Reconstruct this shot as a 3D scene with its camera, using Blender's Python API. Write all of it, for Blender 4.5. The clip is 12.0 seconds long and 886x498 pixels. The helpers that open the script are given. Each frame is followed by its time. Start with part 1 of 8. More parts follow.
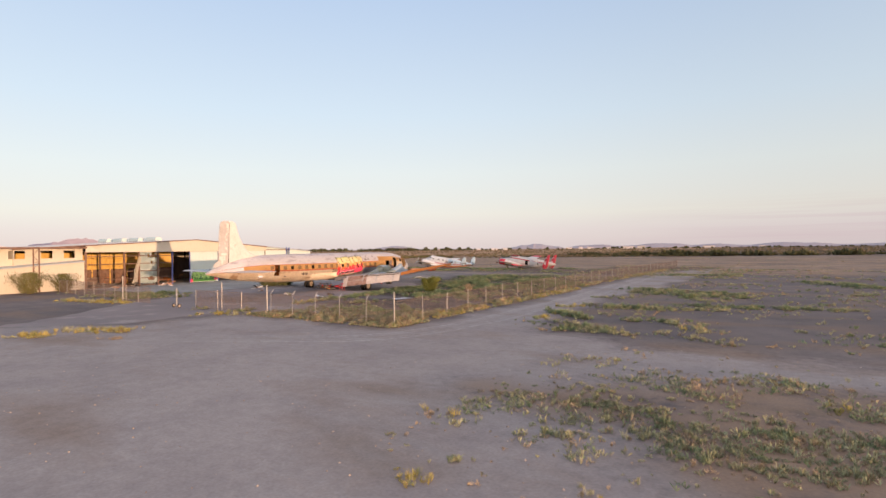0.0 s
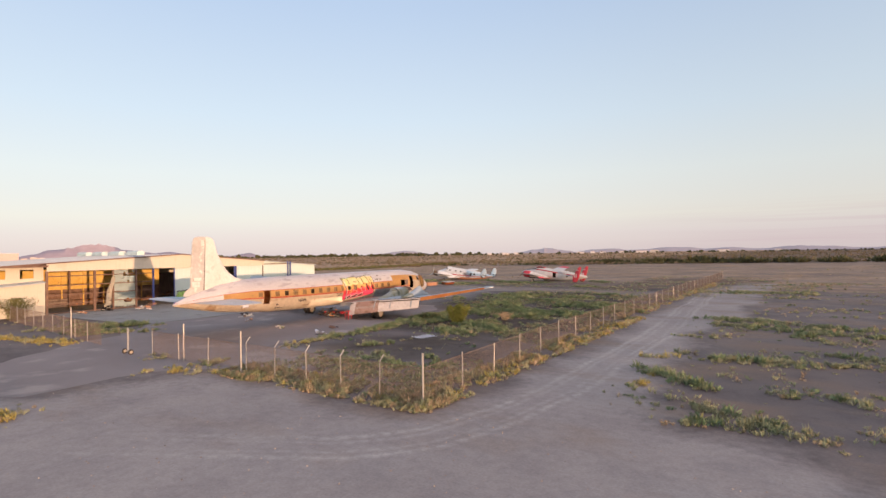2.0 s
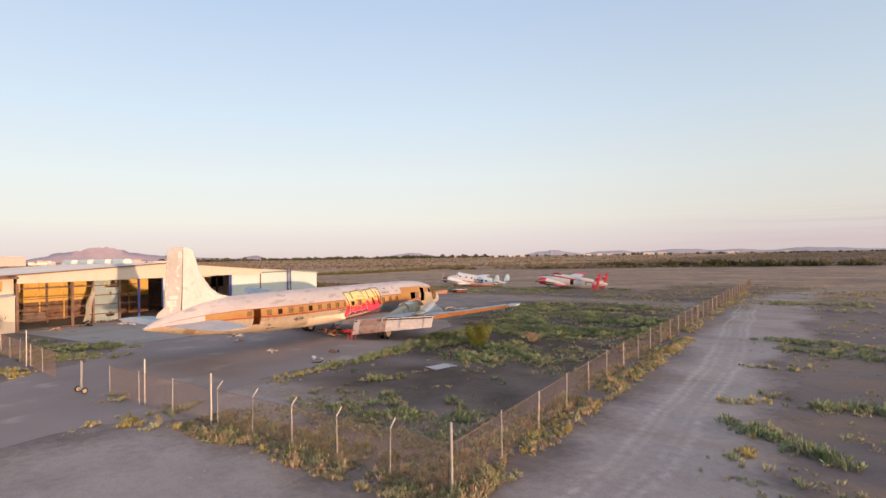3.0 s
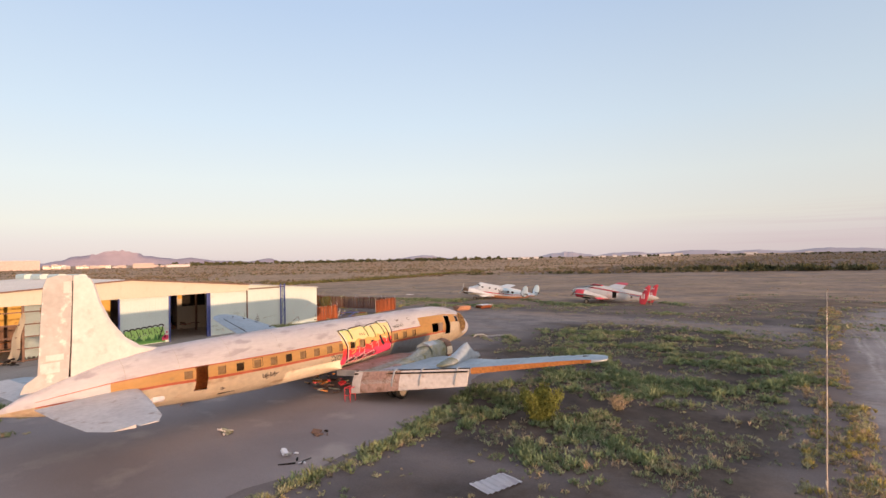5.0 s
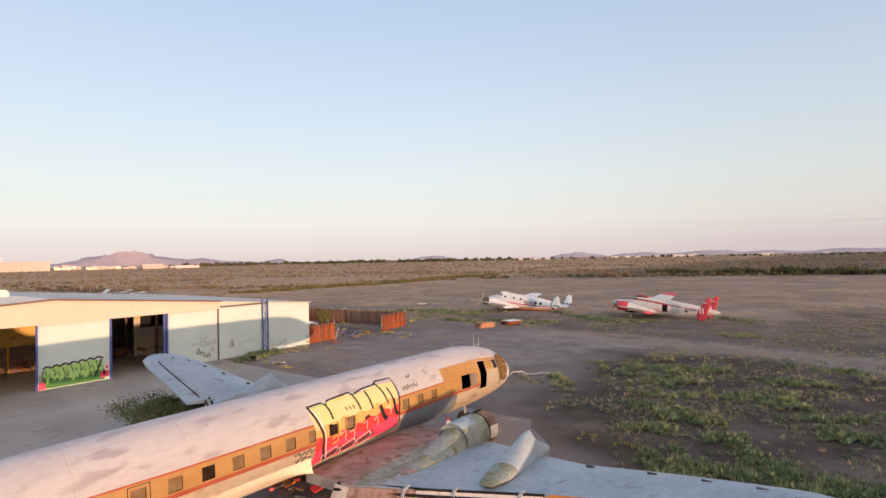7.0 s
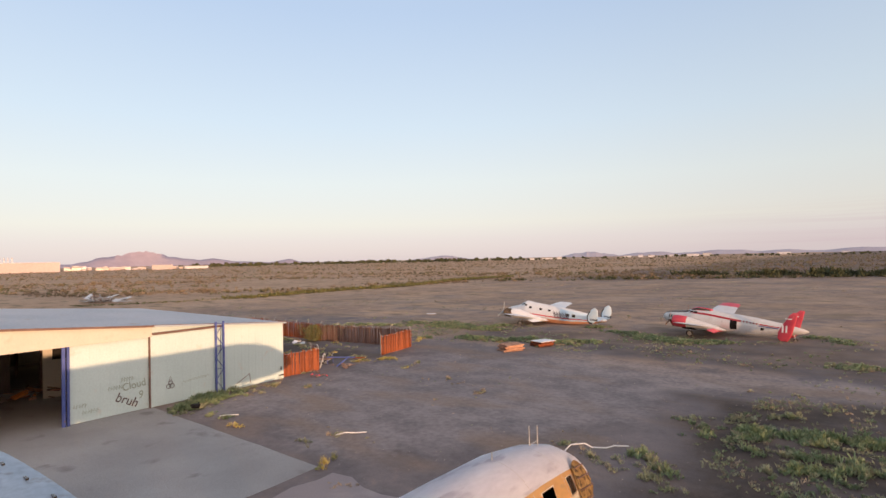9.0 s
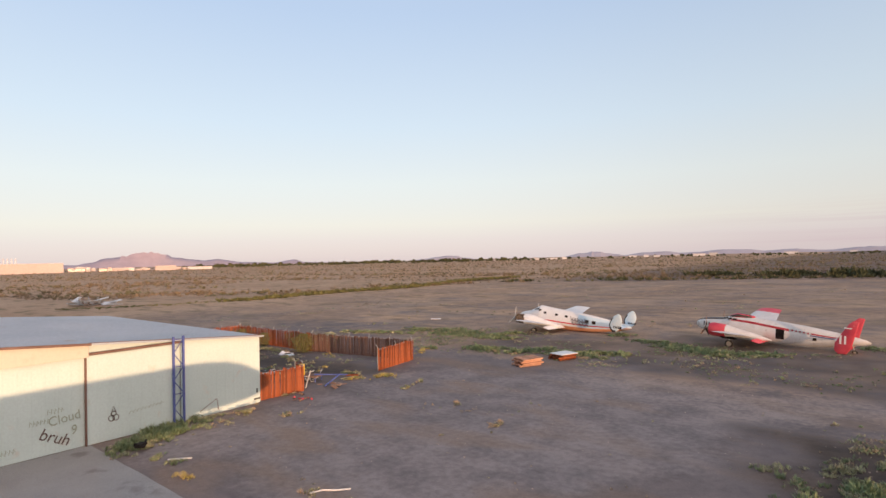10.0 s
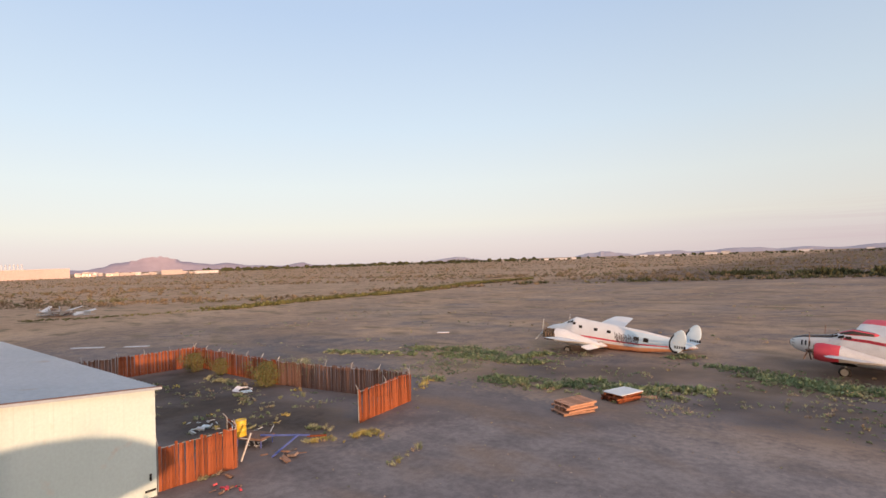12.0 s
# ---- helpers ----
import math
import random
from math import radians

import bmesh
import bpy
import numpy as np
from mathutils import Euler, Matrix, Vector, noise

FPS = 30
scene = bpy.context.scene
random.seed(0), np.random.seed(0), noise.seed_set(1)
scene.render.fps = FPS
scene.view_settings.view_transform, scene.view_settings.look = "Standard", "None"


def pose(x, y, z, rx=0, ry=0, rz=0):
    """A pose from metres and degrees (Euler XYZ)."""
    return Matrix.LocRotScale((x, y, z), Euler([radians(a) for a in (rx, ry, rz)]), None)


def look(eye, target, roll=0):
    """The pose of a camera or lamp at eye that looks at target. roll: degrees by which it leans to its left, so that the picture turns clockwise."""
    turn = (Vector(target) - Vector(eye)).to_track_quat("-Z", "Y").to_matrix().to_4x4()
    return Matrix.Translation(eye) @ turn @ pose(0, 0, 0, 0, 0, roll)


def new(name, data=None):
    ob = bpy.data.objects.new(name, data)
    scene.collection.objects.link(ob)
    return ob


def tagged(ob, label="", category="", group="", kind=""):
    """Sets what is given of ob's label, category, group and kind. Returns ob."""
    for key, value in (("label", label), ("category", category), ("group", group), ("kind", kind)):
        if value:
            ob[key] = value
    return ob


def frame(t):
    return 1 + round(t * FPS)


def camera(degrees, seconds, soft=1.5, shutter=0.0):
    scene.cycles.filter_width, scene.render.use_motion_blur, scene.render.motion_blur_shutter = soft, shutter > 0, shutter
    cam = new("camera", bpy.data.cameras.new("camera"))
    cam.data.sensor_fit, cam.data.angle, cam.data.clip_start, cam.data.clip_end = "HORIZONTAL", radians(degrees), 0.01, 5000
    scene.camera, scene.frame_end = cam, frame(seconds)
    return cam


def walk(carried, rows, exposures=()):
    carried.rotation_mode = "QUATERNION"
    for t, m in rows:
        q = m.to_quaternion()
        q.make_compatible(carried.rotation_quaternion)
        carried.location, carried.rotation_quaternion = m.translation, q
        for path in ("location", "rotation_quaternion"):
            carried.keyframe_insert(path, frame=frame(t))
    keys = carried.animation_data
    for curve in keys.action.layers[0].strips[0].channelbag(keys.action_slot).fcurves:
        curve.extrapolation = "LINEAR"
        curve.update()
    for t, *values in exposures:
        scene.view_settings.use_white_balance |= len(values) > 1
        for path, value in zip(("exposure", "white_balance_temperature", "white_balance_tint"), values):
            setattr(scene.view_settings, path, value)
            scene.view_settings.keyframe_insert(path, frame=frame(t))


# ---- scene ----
cam = camera(79.2, 12.0)
PATH = [
    (0, (-1.158, 0.466, 4.937), (-2.247, 2.143, 4.937), -0.6),
    (0.5, (-3.1, 2.62, 5.32), (-4.196, 4.294, 5.327), -0.6),
    (1, (-5.085, 4.836, 5.659), (-6.188, 6.505, 5.671), -0.6),
    (1.5, (-7.162, 7.128, 6.022), (-8.273, 8.791, 6.038), -0.7),
    (2, (-9.261, 9.541, 6.424), (-10.381, 11.198, 6.441), -0.8),
    (2.5, (-11.505, 11.999, 6.889), (-12.633, 13.651, 6.905), -0.9),
    (3, (-13.758, 14.548, 7.2), (-14.896, 16.193, 7.225), -0.9),
    (3.2, (-14.667, 15.577, 7.385), (-15.809, 17.219, 7.408), -1.0),
    (4.8, (-22.314, 24.544, 8.318), (-23.486, 26.164, 8.356), -1.3),
    (5, (-23.286, 25.561, 8.498), (-24.461, 27.179, 8.531), -1.1),
    (5.5, (-25.662, 28.178, 8.739), (-26.845, 29.79, 8.77), -1.1),
    (6, (-28.01, 30.883, 8.976), (-29.201, 32.489, 9.009), -1.1),
    (6.5, (-30.199, 33.478, 9.211), (-31.398, 35.078, 9.245), -1.1),
    (7, (-32.555, 36.223, 9.433), (-33.76, 37.819, 9.468), -1.1),
    (7.2, (-33.52, 37.267, 9.463), (-34.723, 38.864, 9.501), -1.0),
    (9, (-41.853, 47.706, 10.031), (-43.088, 49.279, 10.066), -1.2),
    (9.5, (-44.2, 50.573, 10.068), (-45.441, 52.141, 10.104), -1.3),
    (10, (-46.621, 53.486, 10.083), (-47.868, 55.049, 10.119), -1.3),
    (10.5, (-48.967, 56.411, 10.114), (-50.219, 57.97, 10.15), -1.4),
    (11, (-51.311, 59.363, 10.102), (-52.57, 60.916, 10.141), -1.6),
    (11.5, (-53.665, 62.32, 10.067), (-54.929, 63.87, 10.108), -1.8),
    (12, (-56.019, 65.255, 10.075), (-57.289, 66.799, 10.117), -1.9),
]
walk(cam, [(t, look(eye, target, roll)) for t, eye, target, roll in PATH])

from mathutils import geometry

# ---- world, sun, exposure ----
SUN_AZ, SUN_EL = 109.0, 1.75          # clockwise from +y, degrees
scene.view_settings.exposure = 0.0
world = bpy.data.worlds.new("sky")
scene.world = world
world.use_nodes = True
wt = world.node_tree
sky = wt.nodes.new("ShaderNodeTexSky")
sky.sky_type = "NISHITA"
sky.sun_disc = False
sky.sun_elevation, sky.sun_rotation = radians(SUN_EL + 9.0), radians(SUN_AZ)
sky.air_density, sky.dust_density, sky.ozone_density = 1.0, 0.4, 2.0
# the clear evening sky away from the sun: rose at the horizon, cream, then pale blue
tcw = wt.nodes.new("ShaderNodeTexCoord")
sep = wt.nodes.new("ShaderNodeSeparateXYZ")
wt.links.new(tcw.outputs["Generated"], sep.inputs[0])
ramp_w = wt.nodes.new("ShaderNodeValToRGB")
for k, (at_, col_) in enumerate(((0.0, (0.66, 0.56, 0.60)), (0.035, (0.72, 0.62, 0.64)), (0.065, (0.79, 0.725, 0.67)), (0.14, (0.77, 0.78, 0.755)), (0.24, (0.665, 0.75, 0.825)), (0.42, (0.51, 0.625, 0.805)), (1.0, (0.36, 0.43, 0.58)))):
    e = ramp_w.color_ramp.elements[k] if k < 2 else ramp_w.color_ramp.elements.new(at_)
    e.position, e.color = at_, (*col_, 1)
wt.links.new(sep.outputs["Z"], ramp_w.inputs[0])
mix_w = wt.nodes.new("ShaderNodeMix")
mix_w.data_type = "RGBA"
mix_w.inputs["Factor"].default_value = 0.92
sc_w = wt.nodes.new("ShaderNodeVectorMath")
sc_w.operation = "SCALE"
sc_w.inputs["Scale"].default_value = 0.35
wt.links.new(sky.outputs[0], sc_w.inputs[0])
wt.links.new(sc_w.outputs[0], [i for i in mix_w.inputs if i.name == "A" and i.type == "RGBA"][0])
wt.links.new(ramp_w.outputs[0], [i for i in mix_w.inputs if i.name == "B" and i.type == "RGBA"][0])
# it falls off a little to the side
fall_w = wt.nodes.new("ShaderNodeMapRange")
fall_w.interpolation_type = "SMOOTHSTEP"
for k_, v_ in (("From Min", -0.65), ("From Max", 0.12), ("To Min", 1.0), ("To Max", 0.9)):
    fall_w.inputs[k_].default_value = v_
wt.links.new(sep.outputs["X"], fall_w.inputs["Value"])
fade_w = wt.nodes.new("ShaderNodeVectorMath")
fade_w.operation = "SCALE"
wt.links.new([o for o in mix_w.outputs if o.type == "RGBA"][0], fade_w.inputs[0])
wt.links.new(fall_w.outputs[0], fade_w.inputs["Scale"])
# the orange glow round the setting sun, behind the camera
dot_w = wt.nodes.new("ShaderNodeVectorMath")
dot_w.operation = "DOT_PRODUCT"
dot_w.inputs[1].default_value = (math.sin(radians(SUN_AZ)), math.cos(radians(SUN_AZ)), 0.03)
wt.links.new(tcw.outputs["Generated"], dot_w.inputs[0])
pw_w = wt.nodes.new("ShaderNodeMapRange")
pw_w.interpolation_type = "SMOOTHSTEP"
pw_w.inputs["From Min"].default_value, pw_w.inputs["From Max"].default_value = 0.13, 1.0
wt.links.new(dot_w.outputs["Value"], pw_w.inputs["Value"])
glow_w = wt.nodes.new("ShaderNodeMix")
glow_w.data_type = "RGBA"
wt.links.new(pw_w.outputs[0], glow_w.inputs["Factor"])
wt.links.new(fade_w.outputs[0], [i for i in glow_w.inputs if i.name == "A" and i.type == "RGBA"][0])
[i for i in glow_w.inputs if i.name == "B" and i.type == "RGBA"][0].default_value = (1.5, 1.14, 0.95, 1)
# thin rosy streaks of cloud low in the sky
map_c = wt.nodes.new("ShaderNodeMapping")
map_c.inputs["Scale"].default_value = (1.3, 1.3, 58.0)
wt.links.new(tcw.outputs["Generated"], map_c.inputs["Vector"])
noi_c = wt.nodes.new("ShaderNodeTexNoise")
noi_c.inputs["Scale"].default_value, noi_c.inputs["Detail"].default_value = 1.6, 5.0
wt.links.new(map_c.outputs[0], noi_c.inputs["Vector"])
rng_c = wt.nodes.new("ShaderNodeMapRange")
for k_, v_ in (("From Min", 0.44), ("From Max", 0.62), ("To Max", 0.5)):
    rng_c.inputs[k_].default_value = v_
wt.links.new(noi_c.outputs[0], rng_c.inputs["Value"])
low_c = wt.nodes.new("ShaderNodeMapRange")
low_c.interpolation_type = "SMOOTHSTEP"
for k_, v_ in (("From Min", 0.085), ("From Max", 0.05)):
    low_c.inputs[k_].default_value = v_
wt.links.new(sep.outputs["Z"], low_c.inputs["Value"])
east_c = wt.nodes.new("ShaderNodeMapRange")
east_c.interpolation_type = "SMOOTHSTEP"
for k_, v_ in (("From Min", -0.35), ("From Max", 0.15)):
    east_c.inputs[k_].default_value = v_
wt.links.new(sep.outputs["X"], east_c.inputs["Value"])
both_c, all_c = wt.nodes.new("ShaderNodeMath"), wt.nodes.new("ShaderNodeMath")
both_c.operation = all_c.operation = "MULTIPLY"
wt.links.new(rng_c.outputs[0], both_c.inputs[0])
wt.links.new(low_c.outputs[0], both_c.inputs[1])
wt.links.new(both_c.outputs[0], all_c.inputs[0])
wt.links.new(east_c.outputs[0], all_c.inputs[1])
cloud_w = wt.nodes.new("ShaderNodeMix")
cloud_w.data_type = "RGBA"
wt.links.new(all_c.outputs[0], cloud_w.inputs["Factor"])
wt.links.new([o for o in glow_w.outputs if o.type == "RGBA"][0], [i for i in cloud_w.inputs if i.name == "A" and i.type == "RGBA"][0])
[i for i in cloud_w.inputs if i.name == "B" and i.type == "RGBA"][0].default_value = (0.60, 0.45, 0.49, 1)
wt.links.new([o for o in cloud_w.outputs if o.type == "RGBA"][0], wt.nodes["Background"].inputs[0])
wt.nodes["Background"].inputs[1].default_value = 1.03
sun = new("sun", bpy.data.lights.new("sun", "SUN"))
sun.data.energy, sun.data.angle, sun.data.color = 4.5, radians(0.6), (1.0, 0.585, 0.335)
_a, _e = radians(SUN_AZ), radians(SUN_EL)
to_sun = Vector((math.sin(_a) * math.cos(_e), math.cos(_a) * math.cos(_e), math.sin(_e)))
sun.rotation_euler = to_sun.to_track_quat("Z", "Y").to_euler()
sun.location = to_sun * 200


# ---- materials ----
def mat(name, c1, c2, scale=2.0, rough=0.8, metal=0.0, bump=0.2, fine=30.0, c3=None, spots=0.62, stretch=(1, 1, 1), island=0.0, piece=0.0, grain=0.25, dist=0.02):
    """Two tones mixed by a broad noise, a finer grain over it, optional stains of a third tone, and a fine relief."""
    m = bpy.data.materials.new(name)
    m.use_nodes = True
    nt = m.node_tree
    n, l = nt.nodes, nt.links
    b = n["Principled BSDF"]
    b.inputs["Roughness"].default_value, b.inputs["Metallic"].default_value = rough, metal
    if rough >= 0.85:
        b.inputs["Specular IOR Level"].default_value = 0.15
    tc = n.new("ShaderNodeTexCoord")
    mp = n.new("ShaderNodeMapping")
    mp.inputs["Scale"].default_value = stretch
    l.new(tc.outputs["Object"], mp.inputs["Vector"])

    def noise_at(s, detail=4.0):
        t = n.new("ShaderNodeTexNoise")
        t.inputs["Scale"].default_value, t.inputs["Detail"].default_value = s, detail
        l.new(mp.outputs[0], t.inputs["Vector"])
        return t

    def ramp(src, lo, hi):
        r = n.new("ShaderNodeMapRange")
        r.inputs["From Min"].default_value, r.inputs["From Max"].default_value = lo, hi
        l.new(src, r.inputs["Value"])
        return r.outputs[0]

    def mixed(fac, a, bcol, mode="MIX"):
        x = n.new("ShaderNodeMix")
        x.data_type, x.blend_type = "RGBA", mode
        if isinstance(fac, float):
            x.inputs["Factor"].default_value = fac
        else:
            l.new(fac, x.inputs["Factor"])
        for sock, v in (("A", a), ("B", bcol)):
            s = [i for i in x.inputs if i.name == sock and i.type == "RGBA"][0]
            if isinstance(v, tuple):
                s.default_value = (*v, 1)
            else:
                l.new(v, s)
        return [o for o in x.outputs if o.type == "RGBA"][0]

    big, small = noise_at(scale, 5.0), noise_at(fine, 3.0)
    col = mixed(ramp(big.outputs[0], 0.35, 0.65), c1, c2)
    if c3:
        st = noise_at(scale * 2.7, 6.0)
        col = mixed(ramp(st.outputs[0], spots, spots + 0.1), col, c3)
    if island or piece:
        if island:
            g = n.new("ShaderNodeNewGeometry")
            rnd = g.outputs["Random Per Island"]
        else:
            g = n.new("ShaderNodeObjectInfo")
            rnd = g.outputs["Random"]
        k = island or piece
        v = n.new("ShaderNodeMapRange")
        v.inputs["To Min"].default_value, v.inputs["To Max"].default_value = 1 - k, 1 + k
        l.new(rnd, v.inputs["Value"])
        vm = n.new("ShaderNodeVectorMath")
        vm.operation = "SCALE"
        l.new(col, vm.inputs[0])
        l.new(v.outputs[0], vm.inputs["Scale"])
        col = vm.outputs[0]
    gr = n.new("ShaderNodeMapRange")
    gr.inputs["From Min"].default_value, gr.inputs["From Max"].default_value = 0.3, 0.7
    gr.inputs["To Min"].default_value, gr.inputs["To Max"].default_value = 1 - grain, 1 + grain * 0.6
    l.new(small.outputs[0], gr.inputs["Value"])
    vs = n.new("ShaderNodeVectorMath")
    vs.operation = "SCALE"
    l.new(col, vs.inputs[0])
    l.new(gr.outputs[0], vs.inputs["Scale"])
    l.new(vs.outputs[0], b.inputs["Base Color"])
    if bump:
        bp = n.new("ShaderNodeBump")
        bp.inputs["Strength"].default_value, bp.inputs["Distance"].default_value = bump, dist
        l.new(small.outputs[0], bp.inputs["Height"])
        l.new(bp.outputs[0], b.inputs["Normal"])
    return m


M = {}
M["asphalt"] = mat("asphalt", (0.265, 0.225, 0.22), (0.345, 0.292, 0.28), 0.12, 0.93, bump=0.3, fine=25.0, c3=(0.395, 0.335, 0.31), spots=0.57, grain=0.14)
M["concrete"] = mat("concrete", (0.31, 0.295, 0.28), (0.385, 0.37, 0.35), 0.2, 0.9, bump=0.25, fine=20.0, c3=(0.25, 0.23, 0.215), spots=0.6, grain=0.18)


def terrain():
    """Soil, gravel, dark litter and tan dust, blended by the ground's own cover shares."""
    m = bpy.data.materials.new("terrain")
    m.use_nodes = True
    nt = m.node_tree
    n, l = nt.nodes, nt.links
    b = n["Principled BSDF"]
    b.inputs["Roughness"].default_value = 0.95
    b.inputs["Specular IOR Level"].default_value = 0.15
    tc = n.new("ShaderNodeTexCoord")
    at_ = n.new("ShaderNodeAttribute")
    at_.attribute_name = "cover"
    sp = n.new("ShaderNodeSeparateColor")
    l.new(at_.outputs["Color"], sp.inputs[0])

    def nz(scale, detail=4.0, stretch=(1, 1, 1)):
        mp = n.new("ShaderNodeMapping")
        mp.inputs["Scale"].default_value = stretch
        l.new(tc.outputs["Object"], mp.inputs["Vector"])
        t = n.new("ShaderNodeTexNoise")
        t.inputs["Scale"].default_value, t.inputs["Detail"].default_value = scale, detail
        l.new(mp.outputs[0], t.inputs["Vector"])
        return t.outputs[0]

    def rng_(src, lo, hi, a=0.0, bb=1.0):
        r = n.new("ShaderNodeMapRange")
        for k, v in (("From Min", lo), ("From Max", hi), ("To Min", a), ("To Max", bb)):
            r.inputs[k].default_value = v
        l.new(src, r.inputs["Value"])
        return r.outputs[0]

    def calc(op, a, bb):
        x = n.new("ShaderNodeMath")
        x.operation = op
        for i, v in enumerate((a, bb)):
            if isinstance(v, float):
                x.inputs[i].default_value = v
            else:
                l.new(v, x.inputs[i])
        return x.outputs[0]

    def mixed(fac, a, bb):
        x = n.new("ShaderNodeMix")
        x.data_type = "RGBA"
        l.new(fac, x.inputs["Factor"])
        for sock, v in (("A", a), ("B", bb)):
            s = [i for i in x.inputs if i.name == sock and i.type == "RGBA"][0]
            if isinstance(v, tuple):
                s.default_value = (*v, 1)
            else:
                l.new(v, s)
        return [o for o in x.outputs if o.type == "RGBA"][0]

    broad, mid_, small, clod = nz(0.05, 5.0), nz(0.45, 6.0), nz(2.6, 6.0), nz(11.0, 4.0)
    streak = nz(0.2, 6.0, (0.6, 1.2, 1))
    both = calc("ADD", calc("MULTIPLY", broad, 0.55), calc("MULTIPLY", mid_, 0.45))
    soil = mixed(rng_(both, 0.4, 0.6), (0.160, 0.135, 0.131), (0.245, 0.202, 0.188))
    soil = mixed(rng_(streak, 0.5, 0.68), soil, (0.255, 0.187, 0.145))
    grav = mixed(rng_(both, 0.4, 0.6), (0.322, 0.277, 0.265), (0.41, 0.354, 0.33))
    grav = mixed(rng_(streak, 0.52, 0.7), grav, (0.31, 0.24, 0.20))
    dark = mixed(rng_(mid_, 0.35, 0.65), (0.054, 0.044, 0.038), (0.112, 0.086, 0.070))
    tan = mixed(rng_(both, 0.4, 0.6), (0.40, 0.26, 0.165), (0.52, 0.35, 0.225))
    tan = mixed(rng_(streak, 0.54, 0.66), tan, (0.24, 0.175, 0.10))

    def share(ch, k):
        return rng_(calc("ADD", sp.outputs[ch], calc("MULTIPLY", calc("SUBTRACT", calc("ADD", calc("MULTIPLY", small, 0.5), calc("MULTIPLY", mid_, 0.5)), 0.5), k)), 0.12, 0.88)
    col = mixed(share("Blue", 1.2), soil, tan)
    col = mixed(share("Red", 0.9), col, grav)
    ln = n.new("ShaderNodeAttribute")
    ln.attribute_name = "lane"
    wob = calc("ADD", ln.outputs["Fac"], rng_(nz(0.09, 2.0), 0.3, 0.7, -0.3, 0.3))
    away = calc("ABSOLUTE", wob, 0.0)
    ruts = calc("MAXIMUM", rng_(calc("ABSOLUTE", calc("SUBTRACT", away, 0.95), 0.0), 0.3, 0.0), calc("MULTIPLY", rng_(calc("ABSOLUTE", calc("SUBTRACT", away, 0.45), 0.0), 0.22, 0.0), 0.6))
    worn = calc("MULTIPLY", at_.outputs["Alpha"], rng_(nz(0.13, 3.0), 0.36, 0.58, 0.25, 1.0))
    col = mixed(calc("MULTIPLY", worn, 0.28), col, (0.40, 0.36, 0.35))
    col = mixed(calc("MULTIPLY", calc("MULTIPLY", worn, ruts), rng_(small, 0.35, 0.65, 0.25, 0.75)), col, (0.56, 0.50, 0.465))
    col = mixed(share("Green", 1.4), col, dark)
    sc_ = n.new("ShaderNodeVectorMath")
    sc_.operation = "SCALE"
    l.new(col, sc_.inputs[0])
    l.new(calc("MULTIPLY", rng_(small, 0.3, 0.7, 0.90, 1.07), rng_(clod, 0.3, 0.7, 0.9, 1.08)), sc_.inputs["Scale"])
    l.new(sc_.outputs[0], b.inputs["Base Color"])
    bp = n.new("ShaderNodeBump")
    bp.inputs["Strength"].default_value, bp.inputs["Distance"].default_value = 0.35, 0.03
    l.new(calc("ADD", small, calc("MULTIPLY", clod, 0.6)), bp.inputs["Height"])
    l.new(bp.outputs[0], b.inputs["Normal"])
    return m


M["terrain"] = terrain()
M["stone"] = mat("stone", (0.35, 0.28, 0.24), (0.45, 0.37, 0.32), 0.5, 0.95, island=0.3, fine=16.0)
M["white_metal"] = mat("white_metal", (0.565, 0.68, 0.66), (0.61, 0.725, 0.705), 0.35, 0.65, bump=0.05, fine=8.0, c3=(0.60, 0.62, 0.57), spots=0.62, grain=0.05)
M["cream_metal"] = mat("cream_metal", (0.60, 0.555, 0.455), (0.635, 0.59, 0.49), 0.3, 0.65, bump=0.03, fine=8.0, c3=(0.57, 0.52, 0.42), spots=0.62, grain=0.04)
M["roof_metal"] = mat("roof_metal", (0.40, 0.46, 0.52), (0.47, 0.52, 0.57), 0.15, 0.5, metal=0.2, bump=0.1, fine=5.0, c3=(0.40, 0.37, 0.35), spots=0.66, grain=0.08)
M["brown_trim"] = mat("brown_trim", (0.16, 0.09, 0.07), (0.22, 0.13, 0.10), 1.0, 0.7, grain=0.15)
M["blue_steel"] = mat("blue_steel", (0.06, 0.09, 0.30), (0.10, 0.13, 0.36), 2.0, 0.5, c3=(0.22, 0.12, 0.08), spots=0.66, grain=0.1)
M["rust_steel"] = mat("rust_steel", (0.16, 0.10, 0.08), (0.26, 0.17, 0.13), 2.0, 0.85, c3=(0.34, 0.2, 0.12), spots=0.6)
M["galv"] = mat("galv", (0.44, 0.42, 0.40), (0.52, 0.50, 0.47), 3.0, 0.5, metal=0.5, c3=(0.36, 0.26, 0.2), spots=0.66, grain=0.1)
M["wire"] = mat("wire", (0.20, 0.145, 0.115), (0.27, 0.20, 0.16), 3.0, 0.7, metal=0.2, bump=0.0, grain=0.1)
M["redwood"] = mat("redwood", (0.24, 0.068, 0.03), (0.33, 0.105, 0.045), 1.2, 0.85, c3=(0.14, 0.055, 0.035), spots=0.55, stretch=(4, 4, 0.6), piece=0.35, bump=0.3, fine=20.0)
M["grey_wood"] = mat("grey_wood", (0.20, 0.15, 0.13), (0.28, 0.22, 0.19), 1.2, 0.9, stretch=(4, 4, 0.6), piece=0.25, bump=0.3, fine=20.0)
M["dark_slat"] = mat("dark_slat", (0.15, 0.085, 0.065), (0.22, 0.13, 0.10), 1.2, 0.9, stretch=(4, 4, 0.6), piece=0.3, bump=0.3, fine=20.0)
